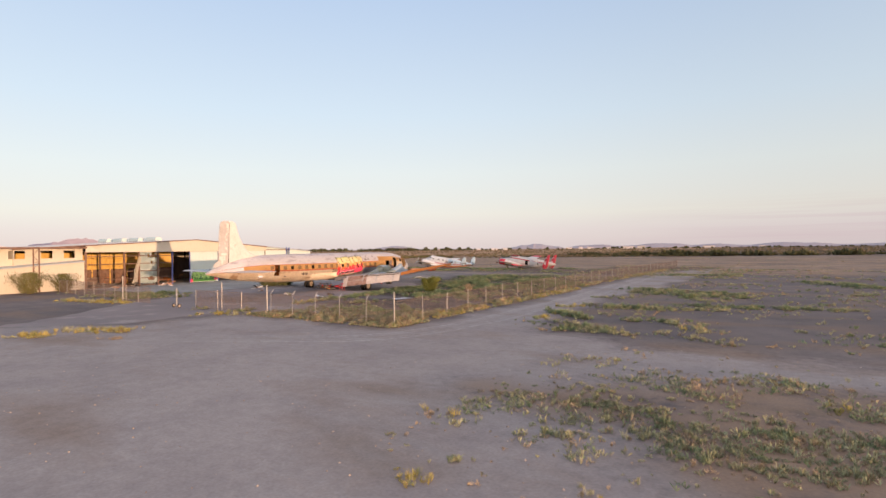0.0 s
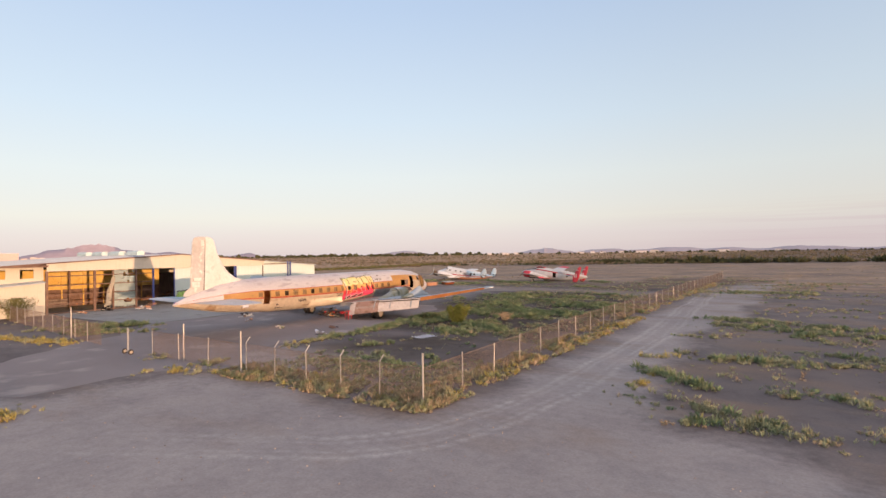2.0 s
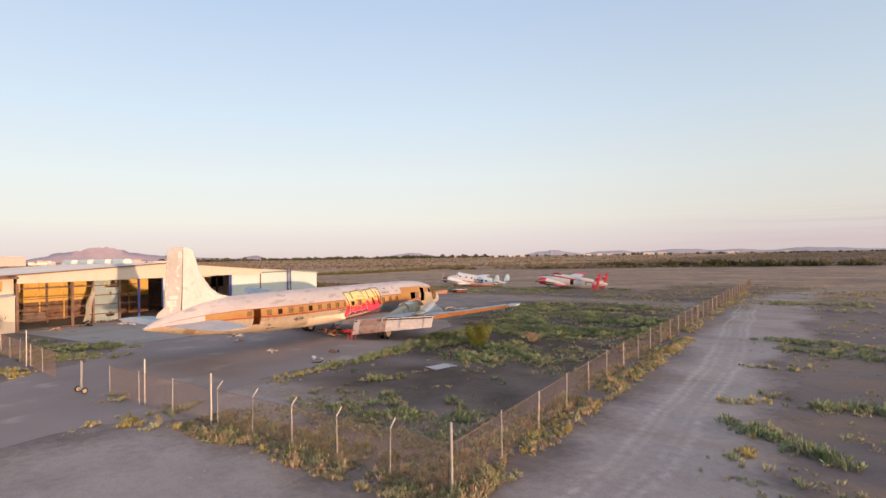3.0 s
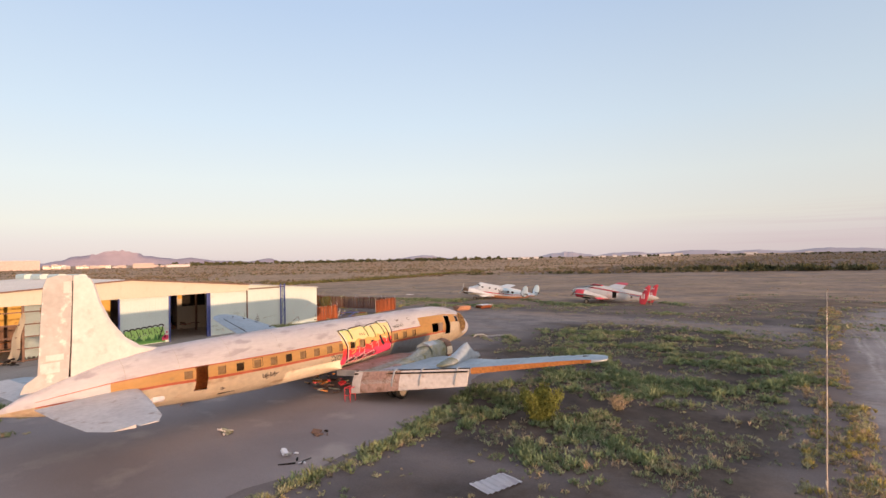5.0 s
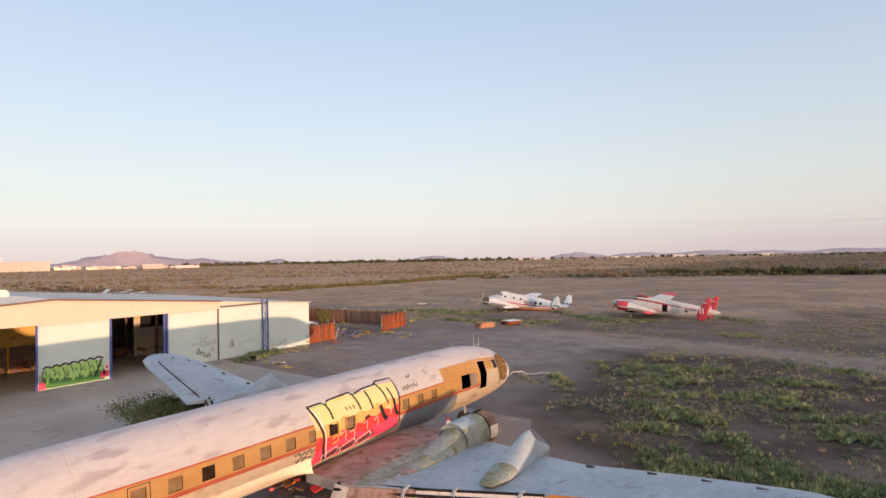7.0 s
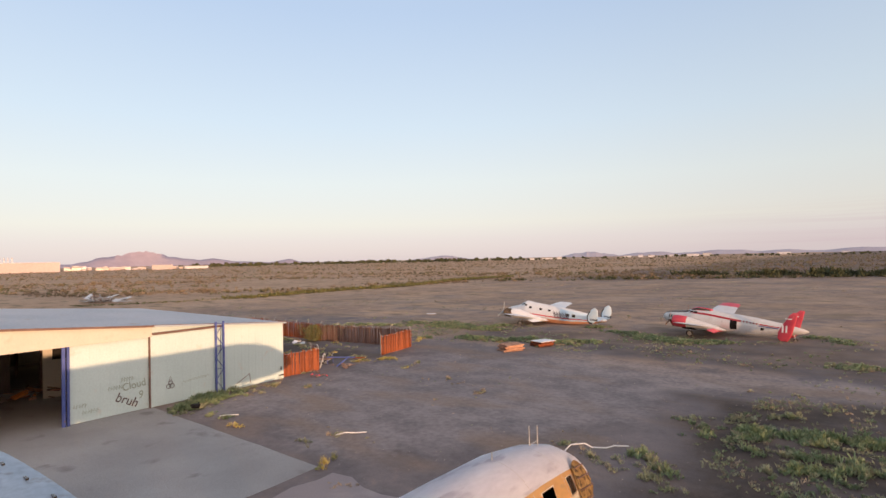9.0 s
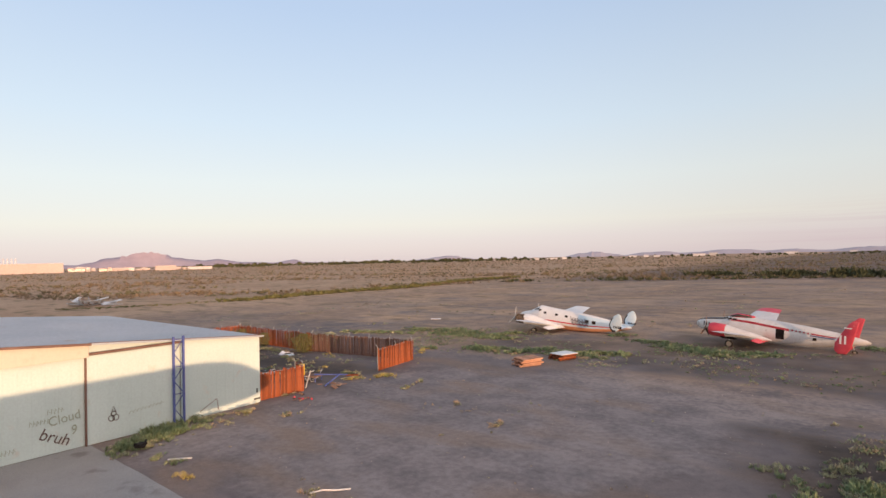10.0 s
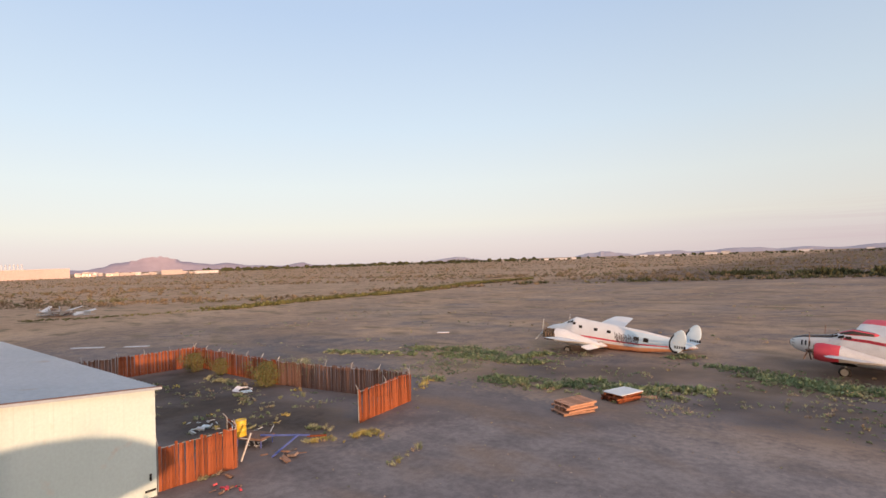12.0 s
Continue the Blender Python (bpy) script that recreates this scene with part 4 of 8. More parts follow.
def station(y):
    for a, b in zip(STATIONS, STATIONS[1:]):
        if y <= b[0]:
            t = max(0.0, (y - a[0]) / (b[0] - a[0]))
            if b[0] - a[0] < 2.0:
                pass
            return [a[k] + (b[k] - a[k]) * t for k in (1, 2, 3)]
    return list(STATIONS[-1][1:])


def hull(y, deg, out=0.0):
    """A point of the fuselage's skin, in the airliner's own frame. deg: from the top, over the side facing the field."""
    w, h, z = station(y)
    a = radians(deg)
    return Vector(((w + out) * math.sin(a), y - AY, z + (h + out) * math.cos(a)))


WIN = [39.3] + [40.96 + 1.01 * i for i in range(9)] + [50.0, 50.85, 54.18, 55.18, 56.2]
DARK_WIN = {41.97, 45.0, 50.0}
WW, WT, WB = 0.42, 79.5, 94.2
OPEN = [(y - WW / 2, y + WW / 2, WT, WB) for y in WIN] + [(39.65, 40.25, 75, 119.8), (58.5, 59.25, 73, 96), (60.27, 60.95, 56, 108), (61.85, 62.35, 56, 75)]
DEGS = [0, 14, 28, 40, 50, 56, 64, 73, 75, 79.5, 87, 94.2, 96.3, 101.2, 108, 119.8, 130, 142, 155, 168, 180]
DEGS = DEGS + [360 - d for d in DEGS[-2:0:-1]]
cuts = sorted({round(v, 4) for v in [s[0] for s in STATIONS] + [e for o in OPEN for e in o[:2]] + [32.3 + 0.55 * i for i in range(61)] + [54.0, 57.6] if v <= 65.5})
cuts = [c for i, c in enumerate(cuts) if i == 0 or c - cuts[i - 1] > 0.02]
bm = bmesh.new()
vg = [[bm.verts.new(hull(y, d)) for d in DEGS] for y in cuts]
nd = len(DEGS)
for i in range(len(cuts) - 1):
    ym = (cuts[i] + cuts[i + 1]) / 2
    for j in range(nd):
        d0, d1 = DEGS[j], DEGS[(j + 1) % nd] if j + 1 < nd else 360
        dm = (d0 + d1) / 2
        if any(a < ym < b and c < dm < d for a, b, c, d in OPEN):
            continue
        if any(a < ym < b and c < 360 - dm < d for a, b, c, d in OPEN[:15]):
            continue
        f = bm.faces.new((vg[i][j], vg[i][(j + 1) % nd], vg[i + 1][(j + 1) % nd], vg[i + 1][j]))
        s = min(dm, 360 - dm)
        fwd = ym > 57.0
        band_top = 50 if fwd else 73
        if ym < 35.9:
            k = 2 if ym > 33.6 and (73 < s < 75 or 96.3 < s < 101.2) else 0 if s < 96.3 else 3
        elif s < band_top:
            k = 0
        elif s < 75 and not fwd:
            k = 2
        elif s < 96.3:
            k = 1
        elif s < 101.2:
            k = 2
        else:
            k = 3
        if ym > 61.0 and s > 75:
            k = 3
        if ym > 63.3 and s < 118:
            k = 0
        # blue-grey lower side: shadow of wing and nacelle put into the colour
        if 54.0 < ym < 58.2 and s > 101.2 and dm < 180:
            k = 4
        f.material_index = k
bmesh.ops.solidify(bm, geom=bm.faces, thickness=-0.03)
body = part("fuselage", bm, [M["skin_white"], M["skin_orange"], M["skin_red"], M["skin_cream"], M["skin_wing"]], airliner, "white-topped fuselage with an orange window band and red stripes", smooth=50)


def hull_piece(name, y0, y1, d0, d1, out, material, parent=None, label="", thick=0.02, ny=2, nd=3):
    """A curved piece that follows the skin."""
    bm = bmesh.new()
    g = [[bm.verts.new(hull(y0 + (y1 - y0) * i / ny, d0 + (d1 - d0) * j / nd, out)) for j in range(nd + 1)] for i in range(ny + 1)]
    for i in range(ny):
        for j in range(nd):
            bm.faces.new((g[i][j], g[i][j + 1], g[i + 1][j + 1], g[i + 1][j]))
    bmesh.ops.solidify(bm, geom=bm.faces, thickness=thick)
    return part(name, bm, material, parent or airliner, label, smooth=50)


def hull_frame(y0, y1, d0, d1, out, wid, material, parent=None, name="frame", dw=1.2):
    bm = bmesh.new()
    loop_o = [(y0 - wid, d0 - dw), ((y0 + y1) / 2, d0 - dw), (y1 + wid, d0 - dw), (y1 + wid, (d0 + d1) / 2), (y1 + wid, d1 + dw), ((y0 + y1) / 2, d1 + dw), (y0 - wid, d1 + dw), (y0 - wid, (d0 + d1) / 2)]
    loop_i = [(y0, d0), ((y0 + y1) / 2, d0), (y1, d0), (y1, (d0 + d1) / 2), (y1, d1), ((y0 + y1) / 2, d1), (y0, d1), (y0, (d0 + d1) / 2)]
    o = [bm.verts.new(hull(a, b, out)) for a, b in loop_o]
    q = [bm.verts.new(hull(a, b, out)) for a, b in loop_i]
    for k in range(8):
        bm.faces.new((o[k], o[(k + 1) % 8], q[(k + 1) % 8], q[k]))
    bmesh.ops.solidify(bm, geom=bm.faces, thickness=0.015)
    return part(name, bm, material, parent or airliner)


for y in WIN:
    dark = any(abs(y - v) < 0.02 for v in DARK_WIN)
    w = hull_piece("window", y - WW / 2, y + WW / 2, WT, WB, -0.045, M["pane_dark"] if dark else M["pane_tan"], label="broken open window" if dark else "dusty tan window pane", thick=0.01)
    hull_frame(y - WW / 2, y + WW / 2, WT, WB, 0.006, 0.03, M["skin_orange"], w)
# emergency hatch outline below one window, cabin floor and bulkheads
hull_frame(42.72, 43.28, 76.8, 99.0, 0.006, 0.025, M["g_black"], name="hatch_outline", dw=0.7)
# floor and all bulkheads but the aft one: black in place of cabin shade
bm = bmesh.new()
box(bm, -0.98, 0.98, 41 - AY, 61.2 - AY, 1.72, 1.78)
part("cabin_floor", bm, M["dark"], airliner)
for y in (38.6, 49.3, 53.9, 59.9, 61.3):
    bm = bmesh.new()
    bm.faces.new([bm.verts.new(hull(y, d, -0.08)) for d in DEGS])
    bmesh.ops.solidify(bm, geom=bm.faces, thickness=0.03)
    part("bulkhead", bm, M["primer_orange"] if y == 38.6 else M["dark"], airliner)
# door frames, cockpit posts, hanging hatch
hull_frame(39.65, 40.25, 75, 119.8, 0.008, 0.04, M["brown_trim"], name="door_frame")
hull_frame(58.5, 59.25, 73, 96, 0.008, 0.03, M["skin_orange"], name="hatch_frame")
hull_piece("cockpit_window", 61.85, 62.35, 56, 75, -0.03, M["pane_dark"], label="dark cockpit side window", thick=0.01)
hull_frame(61.85, 62.35, 56, 75, 0.008, 0.03, M["skin_cream"], name="window_frame")
hull_frame(60.27, 60.95, 56, 108, 0.012, 0.05, M["skin_cream"], name="door_frame")
bm = bmesh.new()
m = Matrix.Translation(hull(59.27, 84)) @ pose(0, 0, 0, 0, 0, -35)
box(bm, 0.0, 0.05, 0, 0.36, -0.3, 0.32, m=m)
part("hatch", bm, M["grey_wood"], airliner, "side hatch hanging open")
# added linings inside the doors, orange for the sunlit stretch, black for the shade
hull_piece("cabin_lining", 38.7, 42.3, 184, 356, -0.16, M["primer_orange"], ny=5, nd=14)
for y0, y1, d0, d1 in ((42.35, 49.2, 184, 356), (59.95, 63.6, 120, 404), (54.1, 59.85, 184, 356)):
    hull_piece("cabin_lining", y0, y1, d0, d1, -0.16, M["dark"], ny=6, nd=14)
# torn nose: an oval panel hanging loose with its corroded inner side out, and its bare ribs
bm = bmesh.new()
rows = []
for i in range(9):
    t = i / 8
    half = 31 * math.sqrt(max(0.02, 1 - (2 * t - 1) ** 2)) ** 0.8
    rows.append([tuple(hull(62.42 + 0.82 * t + 0.1 * (j / 8 - 0.5), 75 + half * (j / 4 - 1), 0.05 + 0.2 * t + 0.035 * noise.noise(Vector((i * 0.7, j * 0.7, 0))))) for j in range(9)])
skin(bm, rows, closed=False, caps=False)
bmesh.ops.solidify(bm, geom=bm.faces, thickness=0.03)
torn = part("torn_panel", bm, M["ochre_rust"], airliner, "oval nose panel hanging loose, its corroded inside showing", smooth=60)
for d in (52, 63, 75, 87, 98):
    bm = bmesh.new()
    w = math.sqrt(max(0.05, 1 - ((d - 75) / 32) ** 2)) * 0.36
    pts = [hull(62.83 + w * (i / 3 - 1), d, 0.09 + 0.2 * (0.5 + w / 0.82 * (i / 3 - 1))) for i in range(7)]
    for a, b in zip(pts, pts[1:]):
        rod(bm, a, b, 0.022, 5)
    part("rib", bm, M["rust_steel"], torn)
for yy, hgt in ((61.95, 0.6), (62.45, 0.62), (59.9, 0.22)):
    bm = bmesh.new()
    p = hull(yy, 0)
    rod(bm, p - Vector((0, 0, 0.05)), p + Vector((0.02, -0.03, hgt)), 0.022, 6, r2=0.012)
    if hgt > 0.61:
        rod(bm, p + Vector((0, -0.5, 0.14)), p + Vector((0, 0.04, 0.14)), 0.014, 5)
    part("antenna", bm, M["galv"], airliner)
# the white fairing between hull and wing root
for s_ in (1, -1):
    bm = bmesh.new()
    rows = []
    for i in range(15):
        t = i / 14
        y = 44.9 + 4.1 * t
        flare = t ** 3.4
        a_, c_ = hull(y, 116, 0.006), hull(y, 158, 0.006)
        tip = hull(y, 131, 0.006) + Vector((0.4 * flare, 0, -0.16 * flare))
        row = []
        for k in range(7):
            u = k / 6
            skin_ = hull(y, 116 + 15 * u, 0.006)
            row.append(skin_.lerp(a_.lerp(tip, u), flare) + Vector((0, 0, -0.12 * flare * math.sin(math.pi * u))))
        for k in range(1, 5):
            u = k / 4
            row.append(hull(y, 131 + 27 * u, 0.006).lerp(tip.lerp(c_, u), flare))
        rows.append([(s_ * p.x, p.y, p.z) for p in row])
    skin(bm, rows, closed=False, caps=False)
    part("root_fairing", bm, M["skin_cream"], airliner, "pale flared fairing at the wing root", smooth=60)
# small white blister under the tail, skin seams
bm = bmesh.new()
rings = [oval(hull(38.0, 128).x, 38.0 - AY + dy, hull(38.0, 128).z, r, r, 10) for dy, r in ((-0.32, 0.05), (-0.26, 0.14), (0.2, 0.15), (0.3, 0.08))]
skin(bm, rings)
part("blister", bm, M["skin_white"], airliner, smooth=True)
for y in [36.6, 38.9, 41.5, 44.5, 47.5, 50.5, 54.4, 57.0, 59.9, 61.7]:
    hull_piece("seam", y, y + 0.018, 3, 72, 0.002, M["skin_fin"], body, thick=0.003, ny=1, nd=8)


# ---- fin, rudder, tailplane ----
rows = []
for z, le, te in ((3.7, 41.0, 34.75), (4.2, 39.7, 34.75), (4.45, 38.4, 34.76), (4.62, 37.7, 34.78), (5.1, 37.02, 34.8), (5.9, 36.42, 34.82), (6.8, 36.0, 34.85), (7.6, 35.76, 34.88), (7.9, 35.6, 34.88), (8.05, 35.25, 34.9)):
    th = 0.16 if z > 7.95 else 0.36 - 0.03 * (z - 4)
    n = 9
    ring = []
    for i in range(n):
        u = i / (n - 1)
        t = th * 0.5 * (min(1, 3.2 * math.sqrt(u)) if u < 0.2 else 1.0) * (0.25 if z < 4.4 and u < 0.5 else 1)
        ring.append((t, le + (te - le) * u - AY, z))
    rows.append(ring + [(-p[0], p[1], p[2]) for p in ring[::-1]])
bm = bmesh.new()
skin(bm, rows)
fin = part("fin", bm, M["skin_fin"], airliner, "tall pale weathered tail fin", smooth=40)
rows = []
for z, le, te in ((3.3, 34.6, 33.0), (3.65, 34.66, 33.15), (3.95, 34.68, 33.6), (5.0, 34.74, 33.66), (6.6, 34.8, 33.74), (7.6, 34.83, 33.82), (7.95, 34.84, 33.95), (8.06, 34.8, 34.3)):
    ring = [(0.13, le - AY, z), (0.1, (le + te) / 2 - AY, z), (0.02, te - AY, z)]
    rows.append(ring + [(-p[0], p[1], p[2]) for p in ring[::-1]])
bm = bmesh.new()
skin(bm, rows)
part("rudder", bm, M["skin_rudder"], airliner, "peeling grey rudder", smooth=40)
# stripped patches on the rudder, hinge slot
for z0, z1, y0, y1 in ((4.0, 4.42, 33.65, 34.35), (4.5, 4.75, 33.85, 34.5), (7.3, 7.8, 34.5, 34.78)):
    bm = bmesh.new()
    box(bm, 0.118, 0.14, y0 - AY, y1 - AY, z0, z1)
    part("bare_patch", bm, M["skin_fin"], airliner)
bm = bmesh.new()
box(bm, -0.1, 0.1, 34.7 - AY, 34.9 - AY, 3.7, 7.85)
part("hinge_slot", bm, M["dark"], airliner)

for s in (1, -1):
    sp = 1.0 if s > 0 else 0.86
    bm = bmesh.new()
    skin(bm, [foil(x * sp, le, te, z, t, mirror=s) for x, le, te, z, t in ((0.5, 37.3 - AY, 34.7 - AY, 2.78, 0.36), (3.3, 36.5 - AY, 34.55 - AY, 2.84, 0.28), (6.4, 35.5 - AY, 34.35 - AY, 2.9, 0.18), (7.2, 35.0 - AY, 34.35 - AY, 2.92, 0.08))])
    st = part("tailplane", bm, M["skin_wing"] if s < 0 else M["skin_flap"], airliner, "pale grey tailplane", smooth=50)
    bm = bmesh.new()
    skin(bm, [[(s * x * sp, a - AY, z + 0.05), (s * x * sp, b - AY, z + 0.0), (s * x * sp, a - AY, z - 0.06)] for x, a, b, z in ((0.9, 34.64, 33.2, 2.78), (3.3, 34.5, 33.05, 2.84), (6.3, 34.3, 33.05, 2.9), (7.1, 34.28, 33.5, 2.915))])
    part("elevator", bm, M["skin_flap"], airliner, smooth=50)

# ---- wings ----
LE = ((0.9, 56.2), (8.0, 54.35), (12.9, 53.6), (15.9, 52.95), (16.6, 52.72), (17.1, 52.42), (17.4, 52.1), (17.55, 51.8), (17.6, 51.6))
SPAR = ((0.9, 49.2), (2.7, 48.95), (3.5, 48.8), (9.9, 51.0), (15.9, 51.3), (17.0, 51.15), (17.4, 51.22), (17.6, 51.5))
HGT = ((0.9, 1.32), (3.7, 1.6), (9.9, 2.05), (15.9, 3.1), (17.0, 3.28), (17.6, 3.36))
SPAR_L = ((0.9, 49.2), (2.7, 48.95), (3.5, 48.8), (9.9, 51.0), (10.0, 49.9), (15.9, 50.35), (17.0, 50.6), (17.6, 51.1))


def along(tab, x):
    for a, b in zip(tab, tab[1:]):
        if x <= b[0]:
            return a[1] + (b[1] - a[1]) * max(0, (x - a[0]) / (b[0] - a[0]))
    return tab[-1][1]


def wing(s):
    rise = 0.0 if s > 0 else 0.03
    reach = 1.0 if s > 0 else 0.92
    rear = SPAR if s > 0 else SPAR_L
    xs = [0.9, 2.4, 3.6, 4.6, 6.9, 7.6, 9.0, 9.9, 10.0, 12, 13.5, 15.2, 16.2, 16.6, 16.9, 17.1, 17.25, 17.4, 17.5, 17.56, 17.6]
    rows = []
    for x in xs:
        le, sp, z = along(LE, x) - AY, along(rear, x) - AY, along(HGT, x) + rise * x
        th = 0.78 - 0.034 * x if x < 16.5 else 0.2 * (17.7 - x) / 1.2 + 0.03
        n = 10
        up, dn = [], []
        for i in range(n):
            u = 1 - math.cos(0.5 * math.pi * i / (n - 1)) if i < n - 1 else 1.0
            t = math.sqrt(min(1, u * 3.0)) if u < 0.33 else 1 - ((0.1 if x > 9.95 else 0.42) if s > 0 or x < 9.95 else 0.85) * ((u - 0.33) / 0.67) ** 1.5
            up.append((s * x * reach, le + (sp - le) * u, z + th * 0.5 * t + 0.1 * (1 - u)))
            dn.append((s * x * reach, le + (sp - le) * u, z - th * 0.42 * t + 0.1 * (1 - u)))
        rows.append(up + dn[::-1])
    bm = bmesh.new()

    def pick(i, j):
        xm = (xs[i] + xs[i + 1]) / 2
        if j == 9:
            return 1 if 9.9 < xm < 17 and s > 0 else 2
        if xm < 3.4:
            return 3
        if xm < 4.6 and j > 2:
            return 4
        return 0
    skin(bm, rows, pick=pick)
    w = part("wing", bm, [M["skin_wing"], M["primer_orange"], M["skin_grey"], M["skin_walk"], M["skin_mossy"]], airliner, "grey wing with a bare orange rear spar where the aileron is gone" if s > 0 else "grey wing on the hangar side", smooth=45)
    if s < 0:
        bm = bmesh.new()
        strip = []
        for i in range(13):
            x = 10.2 + 0.5 * i
            le, sp = along(LE, x) - AY, along(rear, x) - AY
            row = []
            for y in (sp + 0.78, sp + 0.70):
                u = (sp - y) / (sp - le)
                u = 1 - u
                t = 1 - 0.85 * max(0, (u - 0.33) / 0.67) ** 1.5
                row.append((s * x * reach, y, along(HGT, x) + rise * x + (0.78 - 0.034 * x) * 0.5 * t + 0.1 * (1 - u) + 0.006))
            strip.append(row)
        skin(bm, strip, closed=False, caps=False)
        part("aileron_gap", bm, M["dark"], w)
    # flap
    x0, x1 = (2.9, 9.85) if s > 0 else (6.5, 9.85)
    bm = bmesh.new()
    rows = []
    k = 9
    for i in range(k + 1):
        x = x0 + (x1 - x0) * i / k
        sp, z = along(SPAR, x) - AY - 0.06, along(HGT, x) + rise * x - 0.02
        ch = 1.22 - 0.045 * (x - 3.0)
        rows.append([(s * x * reach, sp + dy * ch, z + 0.17 + dz * ch) for dy, dz in ((0, 0), (-0.16, -0.32), (-0.26, -0.68), (-0.3, -1.02), (-0.2, -0.9), (-0.04, -0.3))])
    skin(bm, rows, pick=lambda i, j: 1 if 1 <= i <= 3 and s > 0 else 0)
    fl = part("flap", bm, [M["skin_flap"], M["skin_walk"]], airliner, "drooped pale wing flap with rusty stains", smooth=30)
    for i in range(10 if s > 0 else 0):
        bm = bmesh.new()
        prev = None
        for dx, v in ((0.0, 0.75), (0.03, 0.25), (0.14, 0.3), (0.16, 0.55), (0.06, 0.52), (0.2, 0.8)):
            x = 3.75 + 0.2 * i + dx
            ch = 1.22 - 0.045 * (x - 3.0)
            p = Vector((x, along(SPAR, x) - AY - 0.06 + (-0.16 - 0.1 * v) * ch - 0.02, along(HGT, x) - 0.02 + 0.17 + (-0.32 - 0.36 * v) * ch))
            cur = [bm.verts.new(p + Vector((0.022, 0, 0.012))), bm.verts.new(p - Vector((0.022, 0, 0.012)))]
            if prev:
                bm.faces.new((prev[0], prev[1], cur[1], cur[0]))
            prev = cur
        part("scrawl", bm, M["skin_flap"], fl)
    for x in ((5.6, 7.2, 9.2) if s > 0 else (7.0, 9.3)):
        bm = bmesh.new()
        sp, z = along(SPAR, x) - AY, along(HGT, x) + rise * x
        ch = 1.85 - 0.14 * (x - 3.7)
        skin(bm, [[(s * x * reach - 0.05, y, zz), (s * x * reach + 0.05, y, zz), (s * x * reach + 0.05, y, zz - 0.08), (s * x * reach - 0.05, y, zz - 0.08)] for y, zz in ((sp + 0.15, z + 0.27), (sp - 0.1, z + 0.2), (sp - 0.34, z - 0.3), (sp - 0.4, z - 0.62))])
        part("flap_track", bm, M["skin_grey"], fl)
    bm = bmesh.new()
    for dy, dz in ((0.03, 0.205), (-0.15, 0.06)):
        skin(bm, [[(s * x * reach, along(SPAR, x) - AY + a, along(HGT, x) + rise * x + b) for a, b in ((dy, dz), (dy - 0.07, dz - 0.015), (dy - 0.07, dz - 0.08), (dy, dz - 0.08))] for x in (x0 + 0.1, (x0 + x1) / 2, x1)])
    part("slot_line", bm, M["dark"], w)
    for x in (10.3, 12.4, 14.0, 15.4, 16.3):
        bm = bmesh.new()
        y, z = along(LE, x) - AY - (0.5 if x < 16 else 0.8), along(HGT, x) + rise * x + 0.5 * (0.78 - 0.034 * x) + 0.05
        box(bm, s * x * reach - 0.14, s * x * reach + 0.14, y - 0.04, y + 0.04, z - 0.03, z + 0.03)
        part("fairing", bm, M["pane_dark"], w)
    return w


wing_r, wing_l = wing(1), wing(-1)


def nacelle(s, x, front, radius, z, bare, tail):
    """An engine nacelle on the wing; bare: the engine itself is gone."""
    bm = bmesh.new()
    st = [(tail, 0.08, 0.05, -0.45), (tail + 0.9, radius * 0.6, 0.1, -0.35), (tail + 2.4, radius * 0.85, radius * 0.45, -0.28), (tail + 3.6, radius * 0.95, radius * 0.8, -0.1), (front - 1.6, radius, radius * 0.95, 0.0), (front - 0.7, radius, radius, 0.0), (front, radius * (0.72 if bare else 0.97), radius * (0.8 if bare else 0.97), 0.05 if bare else 0)]
    skin(bm, [oval(s * x, y - AY, z + dz, rw, rh, 18) for y, rw, rh, dz in st], pick=lambda i, j: 1 if i in (3, 4) and (j > 13 or j < 2) else (2 if i == 0 else 0))
    na = part("nacelle", bm, [M["skin_mossy"], M["skin_wing"], M["skin_walk"]], airliner, "stained empty engine nacelle" if bare else "stained engine nacelle with open cowling", smooth=50)
    if bare:
        bm = bmesh.new()
        skin(bm, [oval(s * x, front - AY + d, z + 0.05, radius * k, radius * k * 1.1, 14) for d, k in ((0.0, 0.66), (0.015, 0.6), (-0.05, 0.55))])
        part("firewall", bm, M["skin_grey"], na)
        return na
    bm = bmesh.new()
    ctr = Vector((s * x, front - AY + 0.35, z))
    rod(bm, ctr - Vector((0, 0.4, 0)), ctr + Vector((0, 0.55, 0)), radius * 0.3, 12, r2=radius * 0.14)
    for i in range(9):
        for row in (0, 1):
            a = 2 * math.pi * (i + 0.5 * row) / 9
            d = Vector((math.cos(a), 0, math.sin(a)))
            o = ctr + Vector((0, -0.15 + 0.3 * row, 0))
            rod(bm, o + d * radius * 0.25, o + d * radius * 0.82, 0.075, 7)
            for q in (0.5, 0.6, 0.7):
                rod(bm, o + d * radius * q, o + d * (radius * q + 0.02), 0.11, 8)
    part("radial_engine", bm, M["engine"], na, "rusty bare radial engine")
    bm = bmesh.new()
    rim_ = [0] * 5 + [1] * 3 + [0] * 4 + [2] * 2 + [0] * 4 + [1] * 4 + [0] * 2 + [2] * 2
    skin(bm, [oval(s * x, front - AY + d, z, radius * k, radius * k, 26) for d, k in ((0.12, 0.97), (0.3, 1.0), (0.52, 1.03), (0.66, 0.99), (0.62, 0.9), (0.3, 0.9), (0.12, 0.92))], caps=False, pick=lambda i, j: rim_[j])
    part("cowl_ring", bm, [M["rust_steel"], M["skin_cream"], M["dark"]], na, "rusty torn cowling ring")
    return na


